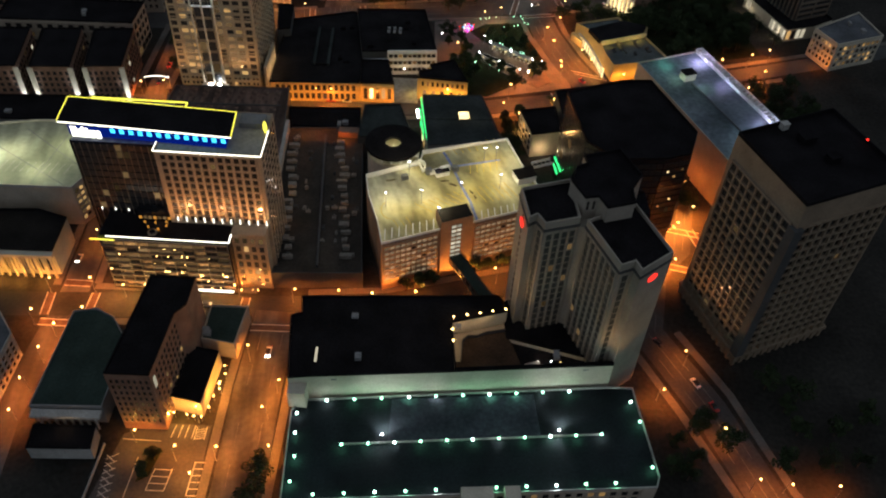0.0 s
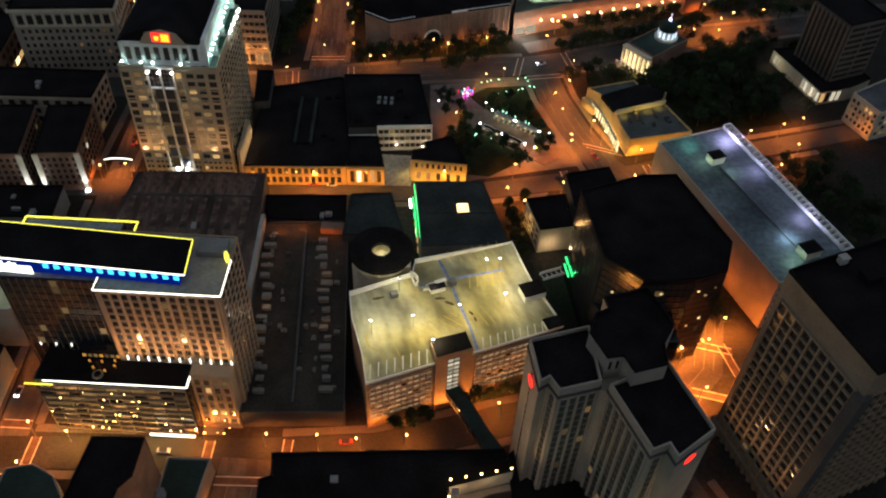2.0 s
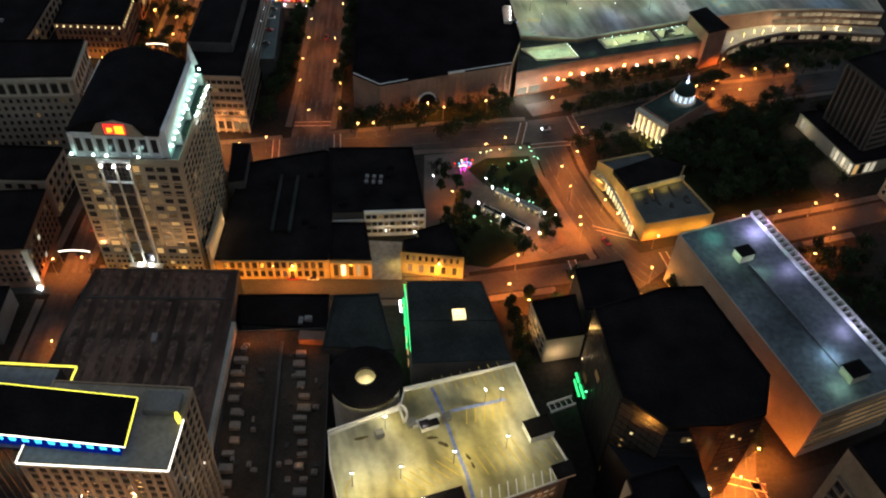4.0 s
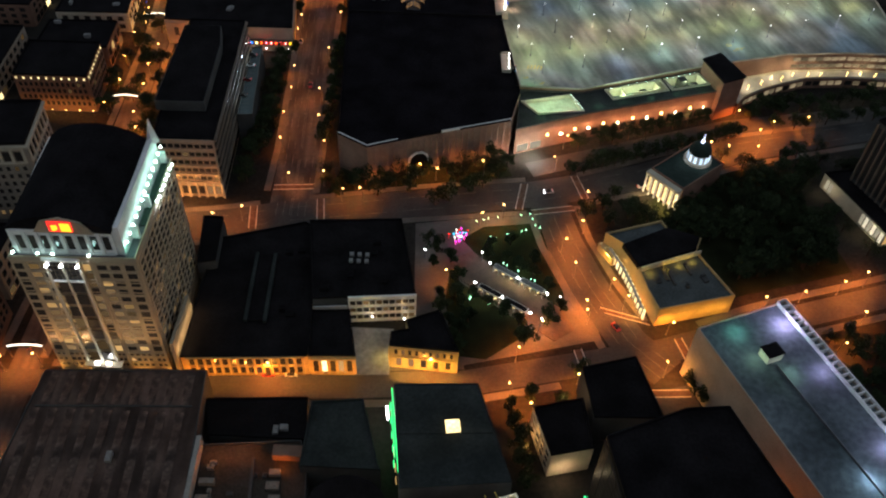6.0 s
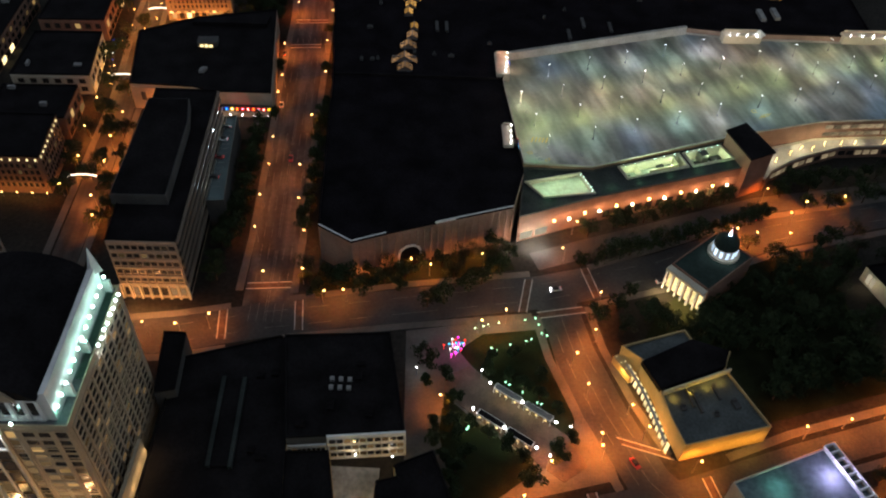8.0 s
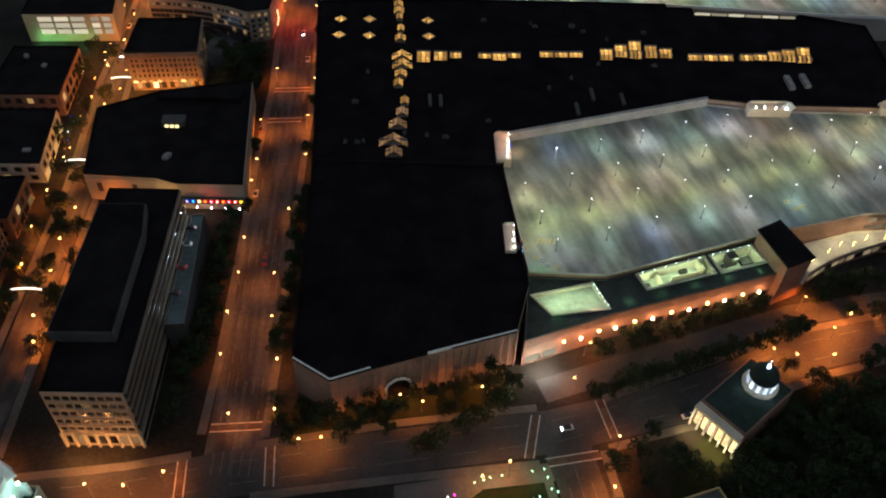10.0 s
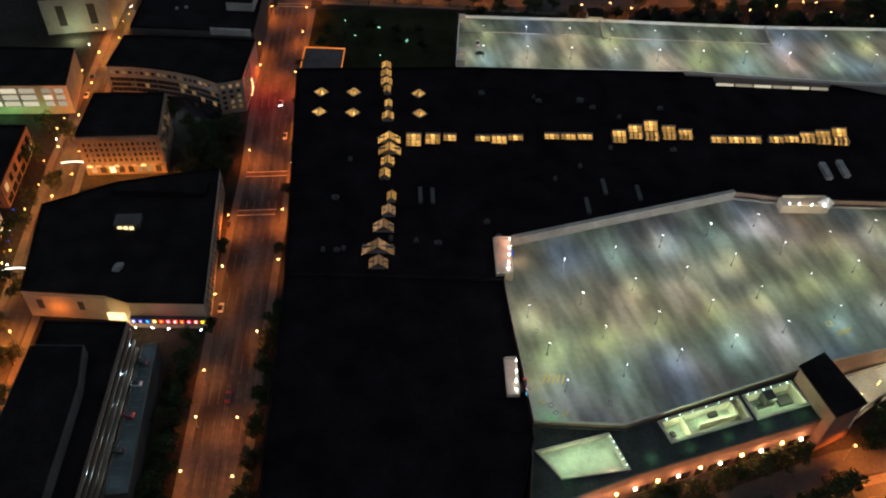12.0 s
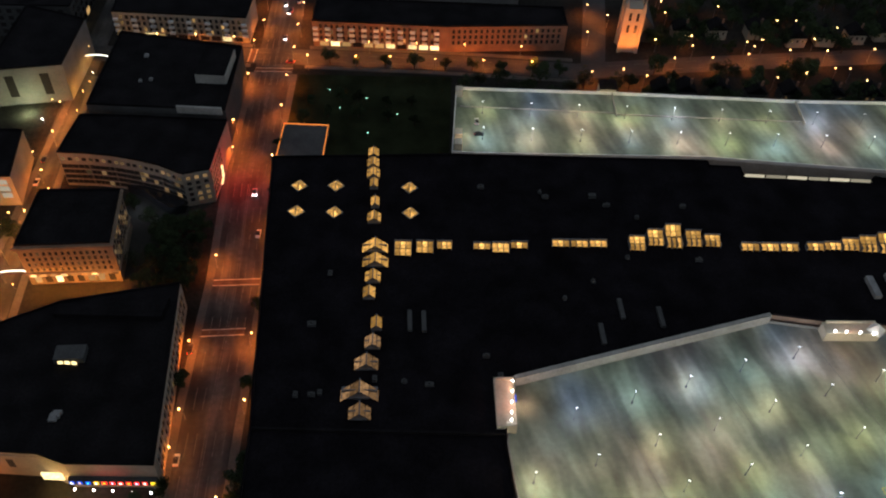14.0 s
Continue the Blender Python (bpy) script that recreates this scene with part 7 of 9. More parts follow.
# ---- the mall ----
def mall():
    p = [(-48.8, 459), (-35, 450.6), (-23.5, 455.4), (-3.3, 463.2), (28, 474.6), (33, 497), (25, 563), (28, 586), (122, 619), (150, 616), (220, 618), (220, 690), (187, 698.8), (184, 695.8), (129.6, 696.4), (129.5, 700.9), (116.2, 700.8), (115.8, 704.1), (5.6, 700.2), (-71, 693), (-56, 561)]
    e, c, poly = block("shopping_mall", "huge black-roofed shopping mall with glowing skylights", "shopping mall", p, 18.6, MALLWALL, MALL_TAR, 1.0, cap=MALL_TAR)
    # Pale wall between the mall roof and the parking deck.
    bm = bmesh.new()
    bar(bm, (28.4 - c[0], 584.6 - c[1]), (122.2 - c[0], 617.2 - c[1]), 16.1, 0.5, 4.4)
    bar(bm, (28.2 - c[0], 585.3 - c[1]), (122 - c[0], 617.9 - c[1]), 19.7, 1.3, 0.8)
    part("deck_side_wall", bm, CONCRETE, e, "pale concrete wall along the parking deck")
    bm = bmesh.new()
    bar(bm, (-55.5 - c[0], 562 - c[1]), (24.5 - c[0], 564 - c[1]), 18.66, 0.8, 1.2)
    part("roof_kerb", bm, TAR, e)
    # Front with its niche and piers.
    a, b = Vector((-34.5, 450.4)), Vector((28, 474.2))
    u = (b - a).normalized()
    for k in range(24):
        q = a + u * (67 * k / 23)
        shared("front_pier", pane_mesh(0.5, 18, 0.5, MALLWALL), e, pose(q.x + u.y * 0.2 - c[0], q.y - u.x * 0.2 - c[1], 9, 0, 0, math.degrees(math.atan2(u.y, u.x))))
    # No hollow is cut: a flat dark panel paints the niche's shade.
    for r, top, push, m, nm, lab in ((4.9, 6.4, 0.35, WHITE, "niche_surround", ""), (4.1, 6.4, 0.6, TAR, "arched_niche", "dark arched panel that paints a niche's shade on the front wall")):
        arch = [(-r, 0.2), (r, 0.2)] + [(r * math.cos(t * math.pi / 12), top + r * math.sin(t * math.pi / 12)) for t in range(13)]
        bm = bmesh.new()
        prism(bm, arch, -0.3, 0.3)
        bmesh.ops.rotate(bm, verts=bm.verts, matrix=Matrix.Rotation(radians(90), 3, "X"))
        n = part(nm, bm, m, e, lab)
        n.matrix_basis = pose(-12.9 + u.y * push - c[0], 458.6 - u.x * push - c[1], 0, 0, 0, math.degrees(math.atan2(u.y, u.x)))
    bm = bmesh.new()
    bar(bm, (-48.6 - c[0], 459.3 - c[1]), (-35 - c[0], 451 - c[1]), 18.7, 0.6, 1.0)
    bar(bm, (-35 - c[0], 451 - c[1]), (-22 - c[0], 456.5 - c[1]), 18.7, 0.6, 1.0)
    part("coping", bm, WHITE, e)
    bm = bmesh.new()
    bar(bm, (-3 - c[0], 463.6 - c[1]), (28 - c[0], 475 - c[1]), 18.7, 0.6, 1.0)
    part("coping", bm, WHITE, e)
    for k in range(6):
        q = a + u * (4 + 11.5 * k)
        lamp(q.x + u.y * 5, q.y - u.x * 5, 3.0, 1150, (1.0, 0.36, 0.11), 0.4)
    # Cross-shaped lit skylights: pairs of sloping panes along the spine.
    spine = [(-28.4, 698, 2.2), (-28, 691.5, 2.4), (-27.4, 685, 2.6), (-26.6, 678.5, 1.6), (-25.2, 667.5, 1.7), (-24.9, 659, 2.6), (-23.2, 644, 4.8), (-22.5, 636.5, 4.8), (-22.7, 628, 2.8), (-23.4, 620, 2.2), (-19.6, 606, 1.9), (-20.2, 598, 2.7), (-21.6, 589.5, 4.0), (-22.8, 578.5, 6.2), (-22, 570, 3.6)]
    for x, y, w in spine:
        for side in (-1, 1):
            for lo, hi in (((0.2, w),) if w < 2.3 else ((0.2, w * 0.5 - 0.12), (w * 0.5 + 0.12, w))):
                fold = [(side * lo, -2.2 - 0.38 * lo), (side * hi, -2.2 - 0.38 * hi), (side * hi, 2.2 - 0.38 * hi), (side * lo, 2.2 - 0.38 * lo)]
                bm = bmesh.new()
                prism(bm, ccw(fold), 0.0, 0.2)
                for v in bm.verts:
                    v.co.z -= 0.4 * abs(v.co.x)
                pane = part("skylight_pane", bm, SKY_GLOW if y > 600 else SKY_DIM, e)
                pane.matrix_basis = pose(x - c[0], y - c[1], 21.2, 0, 0, 3)
        bm = bmesh.new()
        boxed(bm, x - c[0], y - 0.2 * w - c[1], 18.66, 1.9 * w, 4.6, 0.5, 3)
        part("skylight_kerb", bm, STEEL, e)
        bm = bmesh.new()
        boxed(bm, x - c[0], y - c[1], 20.5, 0.35, 5.6, 0.95, 3)
        boxed(bm, x - c[0], y - 0.2 * w - 0.1 - c[1], 19.4, 1.9 * w, 0.3, 1.5, 3)
        for s in (-0.55, 0.55):
            boxed(bm, x + s * w - c[0], y - 0.2 * w - c[1], 19.6, 0.2, 4.6, 1.6 - 0.22 * w, 3)
        part("skylight_bar", bm, STEEL, e)
    for k, (x, y, w, h) in enumerate(((-12.5, 642, 6.4, 5.6), (-4.2, 643.4, 6.4, 4.4), (3.2, 645, 5.6, 2.8), (17.6, 645.5, 6.5, 2.2), (24.8, 645, 6.5, 3.6), (32, 647, 6.5, 2.2), (48.2, 649, 6.6, 2.4), (55.4, 649.3, 6.6, 2.4), (62.8, 649.8, 6.6, 2.4), (78, 650.5, 6.0, 5.6), (85.6, 654, 6.0, 6.4), (92.6, 654.5, 6.0, 10), (100.6, 654.5, 6.0, 6.4), (108, 654, 6.0, 4.6), (122.5, 651.8, 7, 2.8), (130.3, 652.2, 7, 2.8), (138, 652.6, 7, 2.8), (148.5, 653.6, 6.6, 2.8), (155.5, 654.4, 6.6, 2.8), (163, 655.5, 6.6, 4.6), (170, 656, 6.6, 6.4), (177.5, 656.6, 6.6, 8.4))):
        high = 0.12 * h
        for s in (-1, 0, 1):
            for t in ((-0.25, 0.25) if h > 4 else (0.0,)):
                hh = h * (0.44 if h > 4 else 0.9)
                pane = shared("skylight_pane", pane_mesh(w / 3 - 0.3, hh, 0.3, SKY_HOT if s == 0 and t <= 0 else SKY_GLOW), e, pose(x - c[0], y - c[1], 19.6 + high, 122, 0, 2) @ Matrix.Translation((s * w / 3, 0, t * h)))
        bm = bmesh.new()
        for s in (-0.5, -0.17, 0.17, 0.5):
            boxed(bm, x + s * w - c[0], y - 0.2 - c[1], 18.66, 0.16, h * 0.9, 1.6 + high, 2)
        boxed(bm, x - c[0], y + h * 0.46 - c[1], 18.66, w + 0.4, 0.3, 2.0 + 0.3 * h, 2)
        part("skylight_bar", bm, STEEL, e)
    for x, y in ((-57, 676), (-42.1, 677), (-12, 678), (-56.1, 661), (-41, 661.5), (-10.8, 663)):
        bm = bmesh.new()
        cyl(bm, x - c[0], y - c[1], 18.7, 3.2, 1.6, 4, 0.3)
        core = part("skylight_pyramid", bm, STEEL, e, "pyramid skylight of four glowing panes")
        for t in range(4):
            q0, q1 = [Vector((3.2 * math.cos(w), 3.2 * math.sin(w), 0.0)) for w in (t * 1.5708, t * 1.5708 + 1.5708)]
            top = Vector((0, 0, 1.75))
            mid = (q0 + q1 + top) / 3
            for f0, f1 in ((0.0, 0.46), (0.54, 1.0)):
                b0, b1 = q0.lerp(q1, f0), q0.lerp(q1, f1)
                tri = [mid.lerp(v, 0.84) + Vector((0, 0, 0.1)) for v in (b0, b1, top)]
                out = Vector((mid.x, mid.y, 1.2)).normalized() * 0.12
                bm = bmesh.new()
                vs = [bm.verts.new(v) for v in tri] + [bm.verts.new(v + out) for v in tri]
                for f in ((0, 2, 1), (3, 4, 5), (0, 1, 4, 3), (1, 2, 5, 4), (2, 0, 3, 5)):
                    bm.faces.new([vs[n] for n in f])
                pane = part("skylight_pane", bm, SKY_GLOW if f0 else SKY_HOT, core)
                pane.matrix_basis = pose(x - c[0], y - c[1], 18.7)
        bm = bmesh.new()
        cyl(bm, x - c[0], y - c[1], 18.66, 3.6, 0.3, 4)
        part("skylight_kerb", bm, STEEL, e)
    # Parapet pieces glow by themselves; the emission paints lamplight on the wall.
    for k in range(6):
        shared("lit_parapet", pane_mesh(8.2, 1.0, 0.8, LIT_WHITE), e, pose(134.4 + 9.1 * k - c[0], 695.2 - c[1], 19.3))
    r = random.Random(4)
    for k in range(26):
        x, y = r.uniform(-45, 110), r.uniform(570, 690)
        if y < 590 + 0.35 * max(0, x) + 12 and x > 25:
            continue
        bm = bmesh.new()
        sx = r.uniform(1.2, 3)
        boxed(bm, 0, 0, 0, sx, r.uniform(1, 2.2), r.uniform(0.8, 1.6))
        cyl(bm, 0, 0, 1.0, 0.4, 0.9)
        u = part("roof_unit", bm, DARKWALL, e)
        u.matrix_basis = pose(x - c[0], y - c[1], 18.66, 0, 0, 3)
    for x, y in ((-8, 608), (-3, 608), (60, 606), (82, 615), (68, 618)):
        bm = bmesh.new()
        boxed(bm, x - c[0], y - c[1], 18.66, 1.6, 9, 1.2, 4)
        part("duct", bm, DARKWALL, e)
    for x, y in ((165, 634), (173, 636)):
        bm = bmesh.new()
        boxed(bm, x - c[0], y - c[1], 18.66, 2.6, 10, 1.8, 4)
        part("duct", bm, UNIT, e)


mall()


def deck_pole():
    e = thing("parking_lamp", "slim parking deck lamp with a white head", "street lamp", 0, 0, -100, "parking deck lamps")
    bm = bmesh.new()
    cyl(bm, 0, 0, 0, 0.32, 0.9, 8)
    cyl(bm, 0, 0, 0.9, 0.1, 6.0, 8)
    pole = part("pole", bm, STEEL, e)
    bm = bmesh.new()
    boxed(bm, 0, 0, 6.8, 0.2, 0.8, 0.18)
    part("lamp_head", bm, BULB_DECK, pole)
    return e


POLE = deck_pole()
TINTS = ((1.0, 0.95, 0.52), (0.58, 0.82, 1.0), (1.0, 0.84, 0.58), (0.94, 1.0, 0.56), (0.72, 0.80, 1.0), (1.0, 0.80, 0.70))


def south_deck():
    p = [(25.6, 563), (33.5, 505.5), (63.5, 505.5), (129, 531.5), (173, 545.5), (205, 549.5), (238, 550), (238, 616.5), (150.5, 614.5), (122.2, 617.6), (28.6, 585)]
    e, c, poly = block("parking_garage", "wide parking deck under white pole lamps", "parking garage", p, 16, BRICK, DECK, 0.9, cap=CONCRETE)
    n = 0
    for i in range(-1, 9):
        for j in range(-3, 5):
            x, y = 59.3 + 20.15 * i - 6.0 * j + rng.uniform(-0.6, 0.6), 540.7 + 7.4 * i + 15.8 * j + rng.uniform(-0.6, 0.6)
            inside = x > 30 and x < 228 and y > 509 + 0.36 * max(0, x - 60) and y < min(582 + 0.345 * (x - 29), 608)
            if not inside:
                continue
            copy_thing(POLE, pose(x, y, 16.06, 0, 0, (n * 53) % 180))
            lamp(x + 0.5, y - 0.3, 22.3, 2050 * rng.uniform(0.6, 1.4), TINTS[(i * 3 + j * 5) % 6], 0.12, "deck_light")
            n += 1
    for k in range(5):
        stripe(e, c, (37.5 + 1.6 * k, 521), (38.5 + 1.6 * k, 524.5), 16.07, 0.5, YELLOW_PAINT)
    for k in range(4):
        stripe(e, c, (145 + 1.3 * k, 546.5 + 0.5 * k), (147.5 + 1.3 * k, 549.5 + 0.5 * k), 16.07, 0.4, YELLOW_PAINT)
    bm = bmesh.new()
    for i in range(5):
        a = Vector((36 + 38 * i, 520 + 14 * i))
        bar(bm, (a.x - c[0], a.y + 12 - c[1]), (a.x - 20 - c[0], a.y + 62 - c[1]), 16.066, 0.16, 0.01)
    part("deck_joint", bm, GREYWALL, e)
    # Lit stair heads over the west edge, and the one on the far side.
    for x, y, sx, sy, z, top in ((24.9, 575.5, 6.4, 18.6, 15, 20.5), (26.5, 520.5, 4.2, 15, 15, 20.0), (150, 613, 20, 5, 16.06, 20.5), (216, 617.8, 25, 5, 16.06, 20.4)):
        bm = bmesh.new()
        boxed(bm, x - c[0], y - c[1], z, sx, sy, top - z, 3)
        boxed(bm, x + sx * 0.46 - c[0], y - c[1], top, 0.4, sy * 0.96, 0.7, 3)
        boxed(bm, x - c[0], y + sy * 0.46 - c[1], top, sx * 0.9, 0.4, 1.1, 3)
        part("stair_head", bm, CREAM, e, "cream stair head with wall lamps")
    for x, y, z in ((27.5, 583, 21.6), (27.2, 579, 21.6), (27.0, 575, 21.6), (26.8, 571, 21.6), (26.6, 568, 21.6), (28.2, 526, 21.2), (28.0, 522, 21.2), (27.9, 518, 21.2), (27.8, 514.5, 21.2), (143, 610.6, 21.4), (147, 610.6, 21.4), (152, 610.6, 21.4), (157, 610.6, 21.4), (207, 615.0, 21.2), (213, 615.2, 21.2), (219, 615.4, 21.2), (225, 615.6, 21.2)):
        bm = bmesh.new()
        ball(bm, x - c[0], y - c[1], z, 0.24)
        cyl(bm, x - c[0], y - c[1], z - 1.4, 0.06, 1.3, 6)
        part("wall_lamp", bm, BULB_WHITE, e)
    for x, y, pw in ((26.4, 581, 420), (26.0, 573.5, 380), (27.2, 523, 70), (27.2, 517, 60), (150, 610.2, 260), (209, 614.4, 260), (222, 614.8, 240)):
        lamp(x, y, 23.0, pw, (1.0, 0.40, 0.24), 0.3)
    bm = bmesh.new()
    cyl(bm, 158.6 - c[0], 612.6 - c[1], 20.5, 3.6, 3.0, 4, 0.05)
    part("gable_roof", bm, WHITE, e)
    lamp(31.5, 577, 18.6, 700, (1.0, 0.60, 0.42), 0.4)
    bm = bmesh.new()
    boxed(bm, 29.9 - c[0], 516.6 - c[1], 16.06, 2.6, 3.4, 3.4, 4)
    part("pay_kiosk", bm, DARKWALL, e)
    for k in range(3):
        shared("kiosk_panel", pane_mesh(0.9, 1.7, 0.2, (LED_AZURE, LED_WHITE, LED_BLUE)[k]), e, pose(31.35 - c[0], 515.6 + 1.0 * k - c[1], 17.6, 0, 0, 94))
    for k, (x, y, w, h) in enumerate(((33.4, 531.5, 2.0, 3.6), (36.6, 513.4, 2.2, 1.3), (39.6, 512.2, 1.8, 1.8), (41, 509.4, 1.8, 1.4), (44.2, 509.2, 2.4, 1.2), (36.4, 543, 2.0, 1.2), (59.4, 513.8, 2.4, 1.2), (143.6, 552, 2.2, 2.2), (32.6, 518.6, 1.8, 1.0))):
        # Framed floor panels by the entrance, and hatches.
        bm = bmesh.new()
        rim(bm, [(-w / 2, -h / 2), (w / 2, -h / 2), (w / 2, h / 2), (-w / 2, h / 2)], 0.0, 0.06, 0.28)
        hatch = part("floor_hatch", bm, YELLOW_PAINT if k % 3 == 1 else STEEL, e)
        hatch.matrix_basis = pose(x - c[0], y - c[1], 16.066, 0, 0, 14 * k)
    shared("wall_sign", pane_mesh(2.2, 1.4, 0.2, LED_BLUE), e, pose(28.5 - c[0], 577.5 - c[1], 19.4, 0, 0, 94))
    lamp(34, 521, 18.5, 420, (1.0, 0.75, 0.5), 0.4)
    lamp(148, 606, 18.5, 160, (1.0, 0.72, 0.45), 0.4)
    lamp(39, 507, 18, 160, (0.1, 1.0, 0.3), 0.3)


south_deck()


def holed(bm, outer, holes, z0, z1):
    """A slab from z0 to z1 with openings through it."""
    edges = []
    for loop in [outer] + holes:
        vs = [bm.verts.new((x, y, z1)) for x, y in loop]
        edges += [bm.edges.new((vs[i], vs[(i + 1) % len(vs)])) for i in range(len(vs))]
    top = [f for f in bmesh.ops.triangle_fill(bm, use_beauty=True, use_dissolve=False, edges=edges)["geom"] if isinstance(f, bmesh.types.BMFace)]
    low = bmesh.ops.extrude_face_region(bm, geom=top)["geom"]
    bmesh.ops.translate(bm, verts=[v for v in low if isinstance(v, bmesh.types.BMVert)], vec=(0, 0, z0 - z1))
    bmesh.ops.recalc_face_normals(bm, faces=bm.faces)


FRONT_ROOF = surface("worn_front_roof", (0.040, 0.042, 0.040), 0.8, 0.5, 0.12, 1.2, spec=0.1)
COURT_PAVING = surface("pale_court_paving", (0.40, 0.42, 0.33), 0.8, 0.3, 0.25, 1.5)


LIT_LAMP = glow("warm_white_bulb", (1.0, 0.80, 0.52), 14)


def deck_front():
    """The brick front of the deck: a terrace storey with open lit courts and a corner tower."""
    a, b = Vector((66, 489)), Vector((138, 514.8))
    p = [(31, 474), (66, 489), (138, 514.8), (129.5, 531), (63.5, 505), (33.5, 505)]
    e, c, poly = block("mall_front", "brick mall front with lit courts and wall lamps", "shopping mall", p, 10.2, BRICK, COURT_PAVING, 0)
    u = (b - a).normalized()
    turn = math.degrees(math.atan2(u.y, u.x))
    courts = ([(34.6, 495.4), (41.6, 486.8), (62.8, 490.8), (57.8, 502.8)], [(75.4, 508.2), (78.4, 501.2), (106.0, 511.0), (103.2, 519.2)], [(105.6, 519.8), (108.6, 511.4), (127.2, 518.0), (123.2, 526.4)])
    courts = [[(x - c[0], y - c[1]) for x, y in ccw(q)] for q in courts]
    outer = [(x - c[0], y - c[1]) for x, y in ccw(p)]
    bm = bmesh.new()
    holed(bm, outer, courts, 10.27, 14.2)
    part("upper_wall", bm, BRICK, e, "brick upper wall round the open courts")
    bm = bmesh.new()
    holed(bm, inset(outer, 0.5), [inset(q, -0.5) for q in courts], 14.204, 14.3)
    part("roof", bm, FRONT_ROOF, e)
    bm = bmesh.new()
    rim(bm, outer, 14.204, 15.0, 0.42)
    part("parapet", bm, DARKWALL, e)
    for k, q in enumerate(courts):
        bm = bmesh.new()
        rim(bm, q, 10.28, 15.0, 0.4)
        rim(bm, inset(q, -0.55), 14.31, 15.0, 0.5)
        part("court_wall", bm, CREAM, e, "cream wall lining an open court")
        if k == 0:
            bm = bmesh.new()
            prism(bm, inset(q, 0.45), 10.28, 13.4)
            part("court_floor", bm, COURT_PAVING, e, "pale lit court floor")
        cx, cy = sum(v[0] for v in q) / 4 + c[0], sum(v[1] for v in q) / 4 + c[1]
        long = (Vector(q[2]) - Vector(q[1])) if (Vector(q[2]) - Vector(q[1])).length > (Vector(q[1]) - Vector(q[0])).length else (Vector(q[1]) - Vector(q[0]))
        for t in (-0.3, 0.0, 0.3):
            lamp(cx + long.x * t, cy + long.y * t, 17.2 if k == 0 else 14.6, (1050, 1250, 700)[k], (0.70, 1.0, 0.62), 0.5)
        for t in range(6):
            side = Vector(q[3]).lerp(Vector(q[0]), (t + 0.5) / 6) if k else Vector(q[2]).lerp(Vector(q[3]), (t + 0.5) / 6)
            bm = bmesh.new()
            ball(bm, side.x, side.y, 15.25, 0.17)
            part("court_lamp", bm, BULB_PALE, e)
    bm = bmesh.new()
    boxed(bm, 96 - c[0], 511.4 - c[1], 10.28, 14, 0.4, 3.0, 19)
    boxed(bm, 101.6 - c[0], 515.6 - c[1], 10.28, 0.5, 5.4, 4.0, 19)
    boxed(bm, 88 - c[0], 506.3 - c[1], 10.28, 18, 1.6, 1.4, 19)
    part("court_wall", bm, CREAM, e)
    for x, y, sx, sy in ((95, 514.6, 3.2, 2.0), (80.4, 505.6, 1.6, 3.0), (112.4, 518.6, 3.0, 1.6), (121, 521.6, 5.2, 3.8)):
        bm = bmesh.new()
        boxed(bm, x - c[0], y - c[1], 10.28, sx, sy, 1.1, 19)
        part("planter", bm, DARKWALL, e)
    bm = bmesh.new()
    boxed(bm, 84.6 - c[0], 507.4 - c[1], 10.28, 0.6, 7.6, 3.8, 19)
    part("court_wall", bm, CREAM, e)
    bm = bmesh.new()
    boxed(bm, 114.6 - c[0], 520.8 - c[1], 10.28, 4, 4, 4.6, 20)
    part("lift_head", bm, DARKWALL, e)
    for k in range(13):
        q = Vector((46, 480.6)).lerp(Vector((66, 489)), k / 3) if k < 3 else Vector((66, 489)).lerp(Vector((132, 512.6)), (k - 3) / 9)
        out = Vector((u.y, -u.x))
        bm = bmesh.new()
        w = q + out * 0.9
        boxed(bm, w.x - c[0], w.y - c[1], 7.4 - 1.2 * (k % 2), 0.8, 0.6, 1.0, turn)
        part("wall_lamp", bm, (BULB, LIT_LAMP)[k % 2], e)
        s = q + out * 1.8
        lamp(s.x, s.y, 7.6, 1250, (1.0, 0.46, 0.20), 0.2)
    for k in range(7):
        q = Vector((44, 485.5)).lerp(Vector((124, 513.5)), k / 6)
        lamp(q.x, q.y, 15.7, 150, (0.35, 1.0, 0.5) if k != 1 else (1.0, 0.6, 0.55), 0.25)
    windows(e, c, (31, 474), (45, 480), 1.0, 5.0, 2, 1, 0.8, 0.9, 1.0, GLASS, (LIT_WHITE,), 0.05)
    lamp(37.5, 471.0, 4.4, 5200, (1.0, 0.95, 0.85), 0.4)
    lamp(41.5, 471.0, 3.6, 4200, (1.0, 0.95, 0.85), 0.4)
    windows(e, c, (66, 489), (136, 514.1), 1.0, 6.0, 14, 1, 0.6, 0.8, 0.15, GLASS, (LIT,), 0.02)
    # Corner tower.
    t = [(131, 508.5), (142, 514), (134, 533), (124.6, 527.5)]
    rel = [(x - c[0], y - c[1]) for x, y in ccw(t)]
    bm = bmesh.new()
    prism(bm, rel, 0, 22)
    part("corner_tower", bm, BRICK, e, "brick corner tower with a dark roof")
    bm = bmesh.new()
    prism(bm, inset(rel, -0.6), 22, 22.8)
    part("tower_roof", bm, TAR, e)
    # Ramp and its lit storeys beyond the tower.
    q = [(143, 514), (147.5, 520), (157, 527), (167, 532.5), (184, 540), (205, 542.6), (240, 542.6), (240, 549.6), (205, 549.2), (173, 545.2), (136, 531.5)]
    e2, c2, _ = block("parking_garage", "curved lit ramp beside the parking deck", "parking garage", q, 6, BRICK, CONCRETE, 1.0, cap=CREAM)
